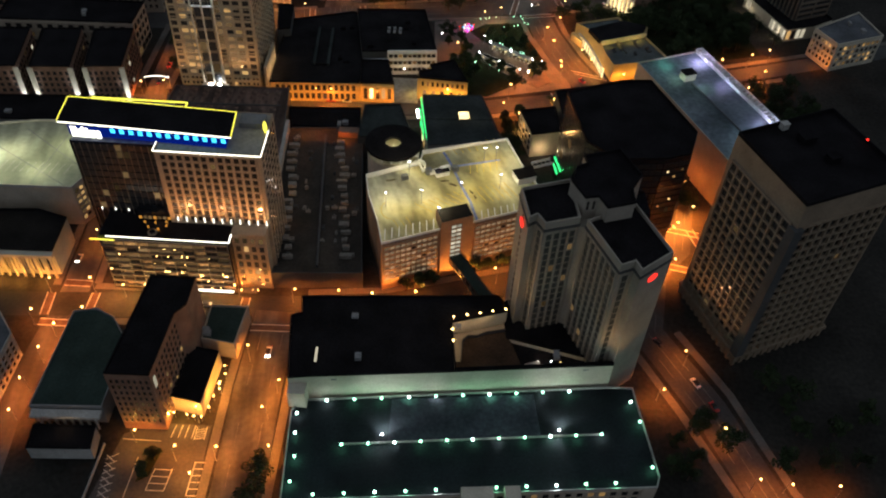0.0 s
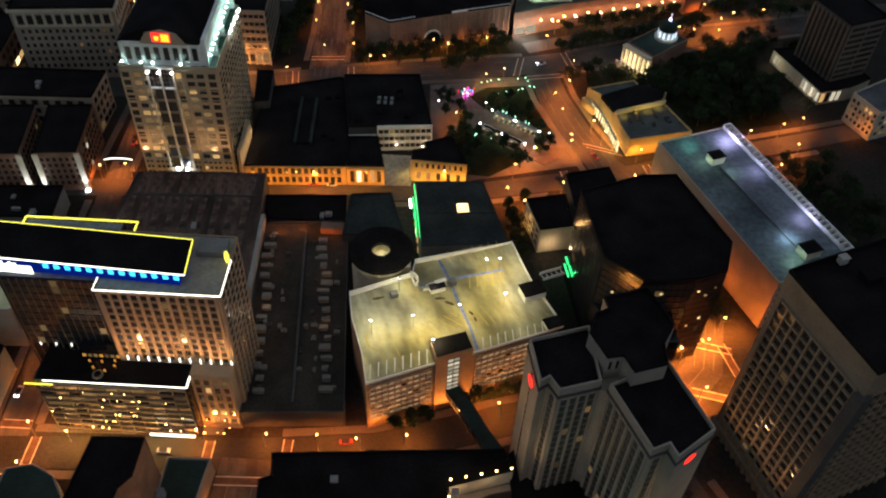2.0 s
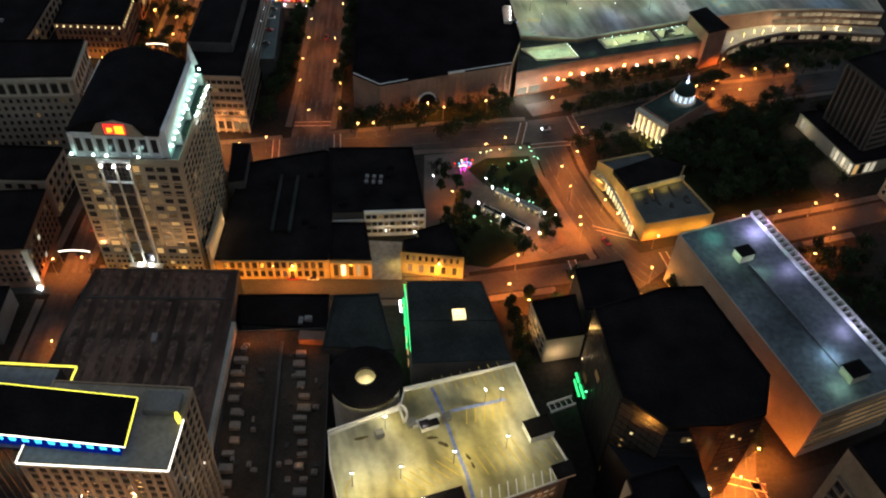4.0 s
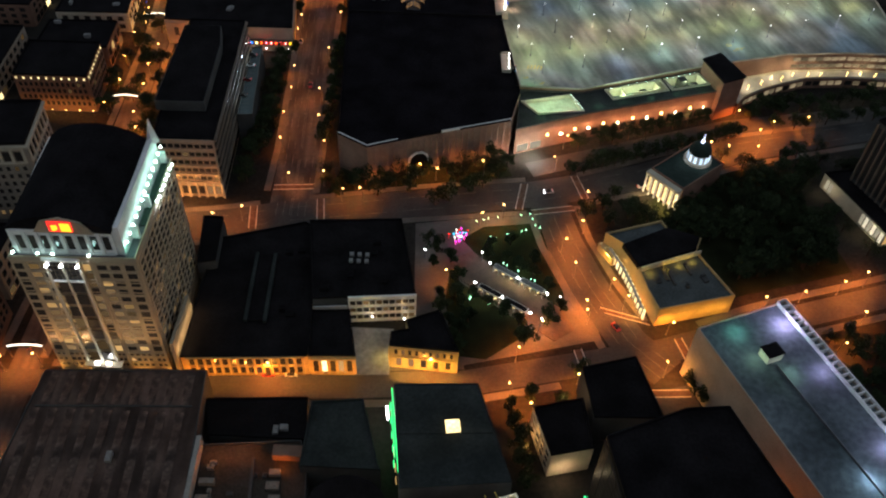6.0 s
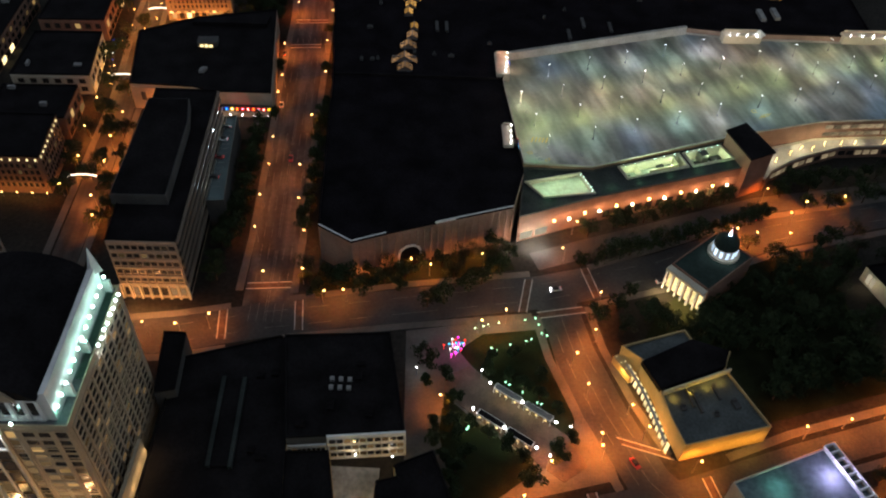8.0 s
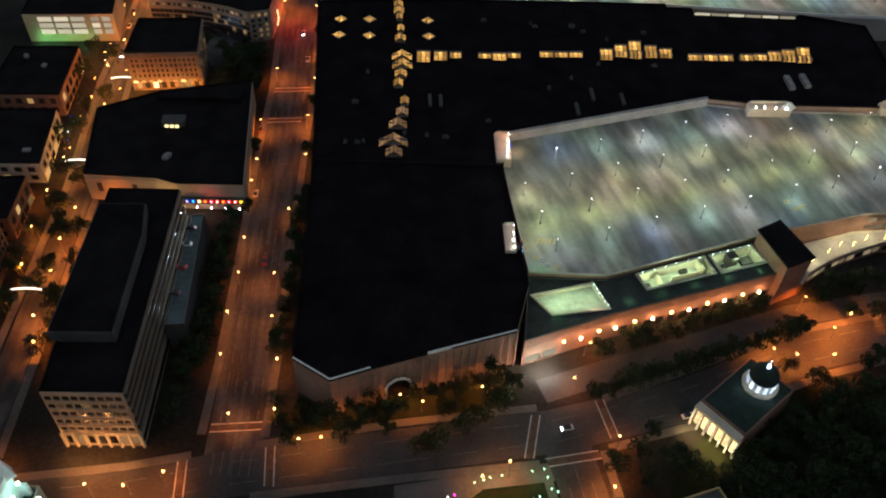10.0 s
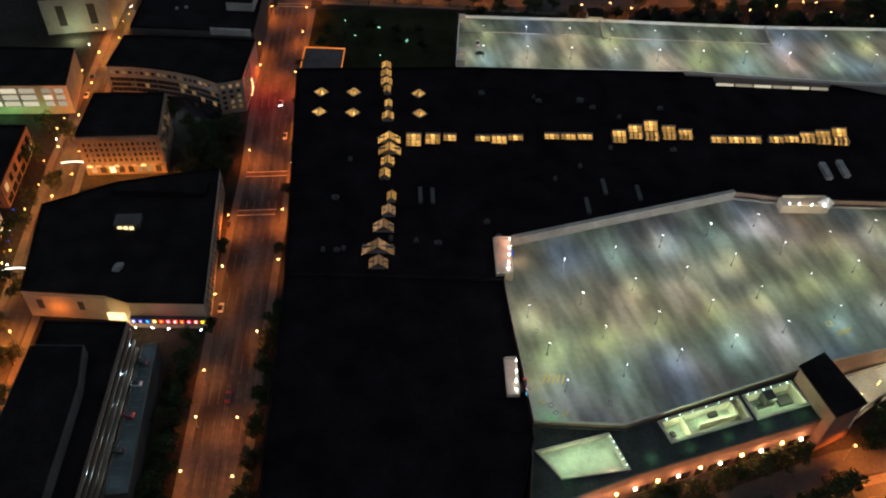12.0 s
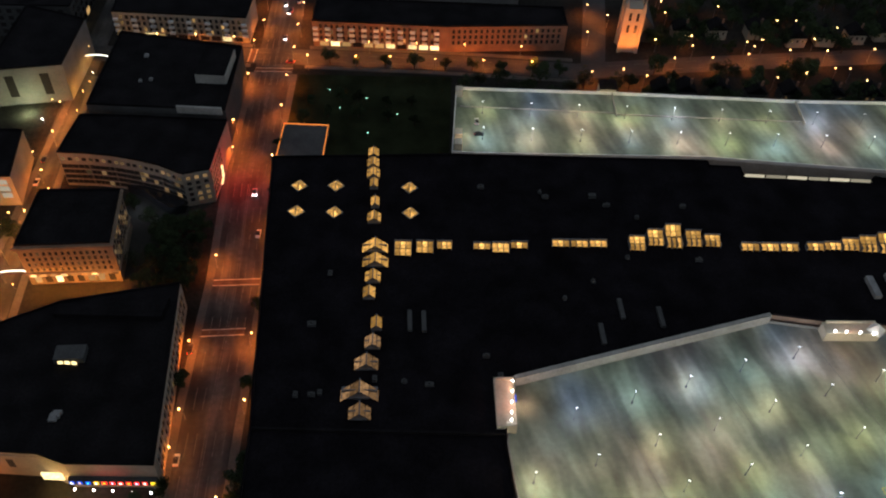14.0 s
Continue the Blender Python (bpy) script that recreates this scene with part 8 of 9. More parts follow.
    for s0, s1, n in (((147.5, 520), (157, 527), 3), ((157, 527), (167, 532.5), 3), ((167, 532.5), (184, 540), 4), ((184, 540), (205, 542.6), 5), ((205, 542.6), (240, 542.6), 8)):
        windows(e2, c2, s0, s1, 1.0, 5.2, n, 1, 0.8, 0.6, 0.8, GLASS, (GARAGE_SLOT,), 0.02)
    for s0, s1, n in (((176, 546), (205, 549.5), 7), ((205, 549.5), (238, 550), 8)):
        windows(e2, c2, s0, s1, 7.5, 15.6, n, 2, 0.9, 0.5, 1.0, GLASS, (GARAGE_SLOT,), 0.01, 0.5)
    for i, (x, y) in enumerate(((151, 527.5), (159, 533), (165.3, 537.4), (170.5, 537.4), (177.3, 541.5), (185.4, 542.3), (192.3, 543.3), (206.5, 544.6), (213.6, 545.3), (221.1, 544.4))):
        bm = bmesh.new()
        cyl(bm, x - c2[0], y - c2[1], 6.06, 0.08, 2.2, 6)
        ball(bm, x - c2[0], y - c2[1], 8.3, 0.2)
        part("ramp_lamp", bm, BULB, e2)
        if i % 2 == 0:
            lamp(x, y + 0.6, 9.6, 1600, (1.0, 0.88, 0.55), 0.25)


deck_front()


def north_deck():
    p = [(5, 707), (14, 706.6), (118, 711.5), (197, 708), (260, 708), (260, 762), (170.7, 757.5), (81, 757), (6, 755)]
    e, c, poly = block("parking_garage", "long parking deck with white rim walls", "parking garage", p, 13.5, CONCRETE, DECK, 1.6, cap=WHITE)
    n = 0
    for i in range(11):
        for y0, x0, dx, dy in ((737, 18.5, 22.2, 0.55), (718, 18.5, 22.1, 0.85)):
            x, y = x0 + dx * i, y0 + dy * i
            copy_thing(POLE, pose(x, y, 13.56, 0, 0, (n * 53) % 180))
            lamp(x + 0.5, y - 0.3, 19.9, 2950 * rng.uniform(0.6, 1.4), TINTS[(i * 2 + n) % 6], 0.12, "deck_light")
            n += 1
    bm = bmesh.new()
    bar(bm, (8 - c[0], 741.5 - c[1]), (81 - c[0], 742 - c[1]), 13.56, 0.4, 0.5)
    bar(bm, (82 - c[0], 741 - c[1]), (170 - c[0], 742 - c[1]), 13.56, 0.4, 0.5)
    bar(bm, (81.4 - c[0], 739 - c[1]), (81.2 - c[0], 757 - c[1]), 13.56, 0.5, 1.4)
    bar(bm, (170 - c[0], 740 - c[1]), (170 - c[0], 757 - c[1]), 13.56, 0.5, 1.4)
    part("deck_wall", bm, CONCRETE, e)
    bm = bmesh.new()
    boxed(bm, 79 - c[0], 760 - c[1], 0, 8, 6, 17)
    part("stair_tower", bm, CREAM, e)
    bm = bmesh.new()
    cyl(bm, 79 - c[0], 760 - c[1], 17, 6.2, 3, 4, 0.3)
    bmesh.ops.rotate(bm, verts=bm.verts, cent=(79 - c[0], 760 - c[1], 0), matrix=Matrix.Rotation(radians(45), 3, "Z"))
    part("stair_roof", bm, TAR, e)
    for x, y in ((7.6, 751), (7.8, 712), (7.7, 719)):
        bm = bmesh.new()
        boxed(bm, x - c[0], y - c[1], 13.56, 3.4, 4.4, 3.4)
        part("stair_head", bm, CREAM, e)
    for x, y in ((10.6, 750), (10.8, 715), (10.8, 722)):
        lamp(x, y, 17, 350, (1.0, 0.75, 0.5), 0.3)


north_deck()
bm = bmesh.new()
prism(bm, [(-73, 700), (-53, 700), (-53, 733), (-73.5, 733)], 0, 5)
e = thing("terrace_wing", "low terrace wing edged with an orange light line", "building", 0, 0)
part("wall", bm, DARKWALL, e)
bm = bmesh.new()
bar(bm, (-73.4, 701), (-73.6, 733.2), 5.0, 0.35, 0.4)
bar(bm, (-73.5, 733.2), (-53, 733.4), 5.0, 0.35, 0.4)
bar(bm, (-53, 733.2), (-52.8, 712), 5.0, 0.35, 0.4)
part("light_line", bm, LED_ORANGE, e, "orange glowing edge line")

# ---- the north side ----
for i, (p, rows, cols) in enumerate((([(-174, 806), (-104, 806), (-104, 830), (-176, 832)], 4, 22), ([(-70, 806.5), (0, 807), (64, 814), (63, 832), (-70, 830)], 4, 22))):
    wall = BRICK if i else TAN
    e, c, poly = block("apartment_row", "long balconied apartment building lit orange from the street", "apartment building", p, 15, wall, TAR, 1.0)
    a, b = p[0], p[1]
    facade(e, c, a, b, 4, 14, cols, 3, 0.12, wall, (LIT, LIT_DIM), 0.45, 0.6, 0.5, 0.4, 0.4)
    windows(e, c, a, b, 0.6, 3.6, cols // 2, 1, 0.8, 0.85, 0.85 if i else 0.4, GLASS, (LIT, LIT_HOT))
    for k in range(0, cols, 2 if i else 3):
        q = Vector(a).lerp(Vector(b), (k + 0.5) / cols)
        for z in (4.7, 8.0, 11.3):
            shared("balcony", pane_mesh(2.6, 1.1, 1.5, WHITE), e, pose(q.x - c[0], q.y - 0.8 - c[1], z))
    if i:
        facade(e, c, p[1], p[2], 4, 14, 20, 3, 0.12, wall, (LIT, LIT_DIM), 0.45, 0.6, 0.5, 0.4, 0.4)
e, c, p = block("far_block", "dim block behind the apartments", "building", [(-60, 850), (40, 850), (42, 900), (-60, 900)], 16, GREYWALL, GREY_ROOF)
e, c, p = block("far_block", "dim block beyond the north street", "building", [(-190, 850), (-110, 852), (-112, 900), (-190, 900)], 16, GREYWALL, TAR)


def church():
    e = thing("church_tower", "stone church with a tall tower lit orange", "church", 98.1, 819.9)
    bm = bmesh.new()
    boxed(bm, 0, 0, 0, 9, 9, 26)
    for sx in (-1, 1):
        for sy in (-1, 1):
            boxed(bm, 4.6 * sx, 4.6 * sy, 0, 1.6, 1.6, 27)
            cyl(bm, 4.6 * sx, 4.6 * sy, 27, 1.0, 4.5, 4, 0.05)
    part("tower", bm, TAN, e)
    bm = bmesh.new()
    for z in (12, 19):
        for x in (-2, 2):
            boxed(bm, x, -4.6, z, 1.4, 0.3, 4.5)
    part("belfry_window", bm, GLASS, e)
    bm = bmesh.new()
    prism(bm, [(-6, 0), (6, 0), (6, 9), (0, 16), (-6, 9)], 0, 34)
    bmesh.ops.rotate(bm, verts=bm.verts, matrix=Matrix.Rotation(radians(90), 3, "X"))
    bmesh.ops.translate(bm, verts=bm.verts, vec=(9, 40, 0))
    part("nave", bm, DARKWALL, e)
    for dx in (-9, 7):
        aimed(98.1 + dx, 800.9, 2, (98.1, 815.9, 15), 30000, (1.0, 0.26, 0.04), 80)


church()


def house(x, y, turn, wall):
    e = thing("house", "small gabled house under the trees", "house", x, y, 0, "houses", "", turn)
    bm = bmesh.new()
    boxed(bm, 0, 0, 0, 10, 8, 6)
    part("wall", bm, wall, e)
    bm = bmesh.new()
    prism(bm, [(-5.6, 0), (5.6, 0), (0, 4.2)], 0, 9)
    bmesh.ops.rotate(bm, verts=bm.verts, matrix=Matrix.Rotation(radians(90), 3, "X"))
    bmesh.ops.translate(bm, verts=bm.verts, vec=(0, 4.5, 6))
    roof = part("roof", bm, TAR, e)
    bm = bmesh.new()
    boxed(bm, 2.5, 0, 7, 0.9, 0.9, 4)
    part("chimney", bm, BRICK, roof)
    for k in range(3):
        shared("window", pane_mesh(1.1, 1.5, 0.15, LIT_DIM if rng.random() < 0.3 else GLASS), e, pose(-3 + 3 * k, -4.05, 4))


for x, y, t in ((122, 777, 0), (140, 778, 3), (158, 778, 2), (176, 779, 4), (198, 780, 0), (218, 781, 2), (193, 832, 5), (210, 834, 0), (228, 838, 3), (150, 836, 4), (130, 834, 0), (245, 842, 2), (172, 838, 3), (110, 776, 1)):
    house(x, y, t, DARKWALL if y < 800 else TAN)

# ---- the square: light sculpture, garden lamps, trellises ----
e = thing("light_sculpture", "cluster of magenta, red and blue lights in the square", "sculpture", 7.4, 416.5)
for i in range(26):
    bm = bmesh.new()
    x, y = rng.gauss(0, 2.2), rng.gauss(0, 2.4)
    ball(bm, x, y, 0.9 + rng.uniform(0, 2.4), 0.42)
    cyl(bm, x, y, 0, 0.08, 1.0, 6)
    part("coloured_globe", bm, (LED_MAGENTA, LED_RED, LED_MAGENTA, LED_AZURE, LED_WHITE)[i % 5], e)
lamp(7, 414, 4, 900, (1.0, 0.05, 0.35), 0.4)
def trellis_walk(a, b, cover, label):
    """Two roof panels in a pale frame on paired posts, with warm lamps under the eaves and white lamps at the ends."""
    c = ((a[0] + b[0]) / 2, (a[1] + b[1]) / 2)
    e = thing("trellis_walk", label, "pergola", c[0], c[1], 0.2, "trellis walks")
    u = (Vector(b) - Vector(a)).normalized()
    side = Vector((u.y, -u.x))
    turn = math.degrees(math.atan2(u.y, u.x))
    length = (Vector(b) - Vector(a)).length
    for half in (0, 1):
        q0, q1 = Vector(a).lerp(Vector(b), 0.02 + 0.52 * half), Vector(a).lerp(Vector(b), 0.46 + 0.52 * half)
        q = (q0 + q1) / 2
        wide = (q1 - q0).length
        bm = bmesh.new()
        for dx, dy, sx, sy in ((0, 1.15, wide, 0.18), (0, -1.15, wide, 0.18), (wide / 2, 0, 0.25, 2.4), (-wide / 2, 0, 0.25, 2.4)):
            boxed(bm, dx, dy, 3.1, sx, sy, 0.3)
        frame_part = part("roof_frame", bm, WHITE, e, "white painted roof frame")
        frame_part.matrix_basis = pose(q.x - c[0], q.y - c[1], 0, 0, 0, turn)
        bm = bmesh.new()
        boxed(bm, 0, 0, 3.3, wide - 0.4, 2.1, 0.12)
        roof = part("roof_panel", bm, cover, e)
        roof.matrix_basis = pose(q.x - c[0], q.y - c[1], 0, 0, 0, turn)
        for k in range(5):
            for off in (-0.95, 0.95):
                spot = q0.lerp(q1, k / 4) + side * off
                shared("post", pane_mesh(0.18, 3.1, 0.18, WHITE), e, pose(spot.x - c[0], spot.y - c[1], 1.55, 0, 0, turn))
        for k in range(3):
            spot = q0.lerp(q1, 0.15 + 0.35 * k) + side * 1.7
            downlight(spot.x, spot.y, 2.9, 420, (1.0, 0.74, 0.36), 0.12, 130, "trellis_light")
            shared("eaves_lamp", pane_mesh(0.9, 0.3, 0.3, LIT_HOT), e, pose(spot.x - c[0], spot.y - c[1], 2.95, 0, 0, turn))
    for t in (-0.06, 0.5, 1.06):
        spot = Vector(a).lerp(Vector(b), t) + side * 0.6
        bm = bmesh.new()
        cyl(bm, spot.x - c[0], spot.y - c[1], 0, 0.08, 3.7, 6)
        boxed(bm, spot.x - c[0], spot.y - c[1], 3.5, 0.5, 0.5, 0.15)
        post = part("lamp_post", bm, STEEL, e)
        bm = bmesh.new()
        ball(bm, spot.x - c[0], spot.y - c[1], 3.95, 0.42)
        part("globe_lamp", bm, BULB_WHITE, post)
        lamp(spot.x, spot.y - 0.5, 3.9, 300, (0.9, 0.95, 1.0), 0.15)


trellis_walk((21, 399), (41, 385.6), GREYWALL, "long trellis walk with grey roof panels and lamps")
trellis_walk((15, 388), (34, 375.4), TAR, "long trellis walk with black roof panels and lamps")
place_lamps(white_post, [(16.4, 404), (46.6, 382.2), (39, 371), (-7, 404)], 420, COOL, 5, 0.0)
garden = thing("garden_lamp", "small green-white garden lamp on the lawn", "garden lamp", 0, 0, -100, "garden lamps")
bm = bmesh.new()
cyl(bm, 0, 0, 0, 0.07, 2.2, 6)
part("post", bm, STEEL, garden)
bm = bmesh.new()
ball(bm, 0, 0, 2.4, 0.3)
part("globe", bm, BULB_GREEN, garden)
for x, y in ((14, 425), (17, 426), (19, 427), (23, 428), (33, 430), (37, 431), (38, 428), (20, 416), (22, 415), (27, 418), (33, 420), (35, 421), (39, 424), (41, 423), (25, 401), (26.4, 400), (31, 397), (36, 393), (37.4, 392.4), (11.5, 381), (12, 382), (19, 379), (24, 375), (-49.7, 750.9), (-37.5, 759.7), (-34.6, 732.5), (-21.5, 747.7), (-56.2, 765.2)):
    copy_thing(garden, pose(x, y, 0.1))
    if y < 432:
        lamp(x, y, 3.3, 210, (0.62, 1.0, 0.55), 0.15, "garden_light")


# ---- trees ----
def tree_kind(seed, r, h):
    k = random.Random(seed)
    e = thing("tree", "leafy street tree with an uneven dark crown", "tree", 0, 0, -100, "street trees")
    bm = bmesh.new()
    cyl(bm, 0, 0, 0, 0.28, h * 0.5, 8, 0.16)
    for i in range(5):
        t = 2 * math.pi * i / 5 + k.uniform(-0.4, 0.4)
        g = bmesh.ops.create_cone(bm, cap_ends=True, segments=6, radius1=0.13, radius2=0.04, depth=r * 1.1)
        m = Matrix.Translation((0, 0, h * 0.42)) @ Matrix.Rotation(t, 4, "Z") @ Matrix.Rotation(radians(48), 4, "Y") @ Matrix.Translation((0, 0, r * 0.55))
        bmesh.ops.transform(bm, matrix=m, verts=g["verts"])
    part("trunk", bm, BARK, e)
    verts, faces = [], []
    clumps = [(k.gauss(0, r * 0.42), k.gauss(0, r * 0.42), h * 0.66 + k.gauss(0, h * 0.12)) for _ in range(13)]
    for cx, cy, cz in clumps:
        for _ in range(70):
            v = Vector((k.gauss(0, 1), k.gauss(0, 1), k.gauss(0, 0.8))).normalized() * r * 0.42 * k.uniform(0.55, 1.0)
            o = Vector((cx, cy, cz)) + v
            ax = Vector((k.gauss(0, 1), k.gauss(0, 1), k.gauss(0, 1))).normalized()
            bx = ax.orthogonal().normalized()
            s = k.uniform(0.22, 0.5)
            n0 = len(verts)
            verts += [(o + ax * s)[:], (o + bx * s * 0.6)[:], (o - ax * s)[:], (o - bx * s * 0.6)[:]]
            faces.append((n0, n0 + 1, n0 + 2, n0 + 3))
    me = bpy.data.meshes.new("crown")
    me.from_pydata(verts, [], faces)
    me.materials.append(LEAF)
    cr = new("crown", me)
    cr.parent = e
    return e


KINDS = [tree_kind(1, 3.4, 8.0), tree_kind(2, 4.2, 9.5), tree_kind(3, 2.6, 6.0)]


def plant(spots, kinds=(0, 1, 2), jitter=0.8):
    for x, y in spots:
        k = KINDS[rng.choice(kinds)]
        s = rng.uniform(0.85, 1.2)
        copy_thing(k, pose(x + rng.uniform(-jitter, jitter), y + rng.uniform(-jitter, jitter), 0, 0, 0, rng.uniform(0, 360)) @ Matrix.Diagonal((s, s, s, 1)))


def grove(label, spots, kinds=(0, 1), jitter=1.0):
    """A wood whose single trees cannot be told apart: one object, crowns and trunks of the tree kinds."""
    verts, faces, slots = [], [], []
    for x, y in spots:
        k = KINDS[rng.choice(kinds)]
        s = rng.uniform(0.85, 1.3)
        m = pose(x + rng.uniform(-jitter, jitter), y + rng.uniform(-jitter, jitter), 0, 0, 0, rng.uniform(0, 360)) @ Matrix.Diagonal((s, s, s, 1))
        for child in k.children:
            n0 = len(verts)
            verts += [(m @ v.co)[:] for v in child.data.vertices]
            for p in child.data.polygons:
                faces.append([n0 + i for i in p.vertices])
                slots.append(1 if child.name.startswith("crown") else 0)
    me = bpy.data.meshes.new("tree_grove")
    me.from_pydata(verts, [], faces)
    me.materials.append(BARK)
    me.materials.append(LEAF)
    me.polygons.foreach_set("material_index", slots)
    tagged(new("tree_grove", me), label, "trees", kind="stuff")


plant([(-20, 452), (-28, 450), (-8, 456), (0, 458), (8, 461), (14, 464), (21, 468), (-52, 446), (-55, 452), (-40, 444), (-30, 441), (-16, 444), (6, 452), (20, 460), (28, 464)], (0, 1))
plant([(-36, 448), (-22, 447), (-5, 436), (10, 446), (16, 450), (24, 456), (-44, 447), (-14, 450), (2, 440), (-48, 438)], (0, 1))
plant([(-88, 463 + 9 * k) for k in range(9)] + [(-90, 452), (-91, 462), (-92, 472), (-87, 446)], (1, 0), 1.6)
plant([(-59 - 0.1 * k * 1.1, 480 + 13 * k) for k in range(7)] + [(-63, 590), (-65, 625), (-67, 655), (-71, 690), (-74, 720), (-83, 548), (-87, 590)], (0, 2), 0.6)
plant([(57 + 5.2 * k, 460.6 + 2.18 * k) for k in range(17)], (0, 1), 0.9)
plant([(61.3, 480), (72.4, 484.5), (79, 487), (86, 489.5), (95.1, 493), (102.7, 496.5), (110, 499.5), (116.9, 502), (124.6, 504.5), (150, 510), (165, 515)], (0, 1), 0.6)
garden = []
while len(garden) < 85:
    x, y = rng.uniform(92, 172), rng.uniform(392, 468)
    if y > 388 + 0.33 * (x - 92) and not (84 < x < 130 and y > 432) and y < 470 and x - 0.2 * (y - 400) < 160 and not (x < 117 and y < 418):
        garden.append((x, y))
grove("dense dark trees filling the walled memorial garden", garden)
plant([(152 + 6 * k, 512 + 1.6 * k + 3 * (k % 2)) for k in range(13)] + [(160 + 9 * k, 503 + 2 * k) for k in range(8)], (1, 0), 1.5)
plant([(168, 474), (176, 478), (184, 470), (190, 476), (166, 482), (200, 480), (176, 488), (160, 478), (168, 440), (172, 432), (164, 426), (178, 418)], (1, 0), 1.2)
plant([(62, 432), (70, 438), (76, 446), (80, 434), (86, 436), (72, 428), (88, 430), (135, 452), (140, 462), (128, 476), (137, 470)], (1, 0))
plant([(0, 383), (1, 376), (4, 370), (6, 362), (8, 356), (4, 402), (-2, 408), (-6, 412), (32, 362), (42, 372), (20, 412), (38, 404), (28, 414)], (2, 0), 0.5)
grove("dark wood beside the floodlit store", [(154 + 7 * (k % 5) + 3 * (k // 5 % 2), 300 + 13 * (k // 5)) for k in range(28)], (1, 0), 2.0)
plant([(-91, 139), (-93, 133.5)], (2,), 0.2)
plant([(-167, 515), (-157, 534), (-164, 546), (-155, 500)], (1, 0), 0.5)
plant([(-3, 400), (6.6, 392.7), (6.1, 384), (8, 378.7), (10.9, 371.6), (8, 366), (25.9, 403.6), (31.6, 399.6), (37, 396), (43.3, 390.5), (18.6, 405.5), (12.9, 383.4), (18.9, 379.4), (24.9, 375.4), (30.7, 370.5), (47, 379)], (2,), 0.3)
plant([(-166.4, 529.4), (-155.3, 529.5), (-153.9, 509), (-170.3, 597.7), (-167.4, 566), (-157.7, 562), (-162.2, 490), (-144.7, 491), (-165.3, 507.8), (-143, 484), (-172, 612), (-166, 622), (-181, 640), (-171, 655), (-184, 663), (-176, 590), (-160, 545)], (1,), 0.3)
plant([(-14, 219.5), (-9, 221.8), (-4, 224), (9, 230.6), (14.2, 232.4), (19.3, 234.2), (24.5, 235.9), (29.7, 237.5), (34, 240)], (2,), 0.3)
plant([(27, 326), (29, 318), (30, 310), (26, 333), (31, 303), (45, 337), (52, 349), (34, 337)], (2, 0), 0.5)
plant([(92, 345), (95, 340), (99, 283), (103, 277), (95, 290), (105, 288), (108, 276)], (0, 1), 0.8)
plant([(150, 368), (158, 372), (166, 360), (174, 366), (160, 350), (170, 345), (180, 356), (186, 340), (150, 352), (178, 374)], (1, 0), 1.5)
plant([(99, 155), (94, 165), (90, 160), (88, 150), (84, 155), (86, 142), (80, 146), (-56, 128), (-55, 134)], (1, 0), 0.8)
plant([(-100 - 5 * k, 644 + 6 * (k % 4)) for k in range(5)] + [(-112, 662), (-106, 655), (-100, 667), (-118, 668), (-103, 648)], (0, 1), 1.0)
plant([(-60 + 15 * k, 790) for k in range(9)], (0, 2), 1.0)
plant([(-66 + 13 * (k % 5), 744 + 13 * (k // 5)) for k in range(10)], (2,), 3.0)
plant([(-112, 668), (-120, 672), (-128, 676), (-106, 664)], (2,), 0.8)
plant([(-112 + 5 * (k % 4) + 2 * (k // 4 % 2), 634 + 7.5 * (k // 4)) for k in range(20)], (0, 1, 2), 1.4)
plant([(106, 437.5), (112.5, 443), (119, 449), (125.6, 455), (118, 441), (128, 448)], (0, 1), 0.5)
north = []
while len(north) < 150:
    x, y = rng.uniform(100, 270), rng.uniform(764, 880)
    if not (y - 0.12 * (x - 100) > 795 and y - 0.12 * (x - 100) < 812) and not (88 < x < 112 and y > 806):
        north.append((x, y))
grove("dark trees among the northern houses", north + [(12 + 7.5 * k, 768 + 7 * (k % 3)) for k in range(12)], (1, 0), 2.0)
plant([(-57.6 - 0.25 * k, 474 + 11 * k) for k in range(8)] + [(-85 - 0.36 * k, 470 + 9 * k) for k in range(9)], (0, 1), 0.5)
plant([(-144, 470), (-142, 482), (-145, 495), (-140, 505), (-147, 515), (-150, 530), (-136, 540), (-146, 380), (-140, 360)], (1, 0), 1.0)
plant([(120, 150), (128, 160), (124, 170), (134, 152), (140, 165), (118, 180), (132, 178), (145, 150), (150, 172)], (1, 0), 2.5)


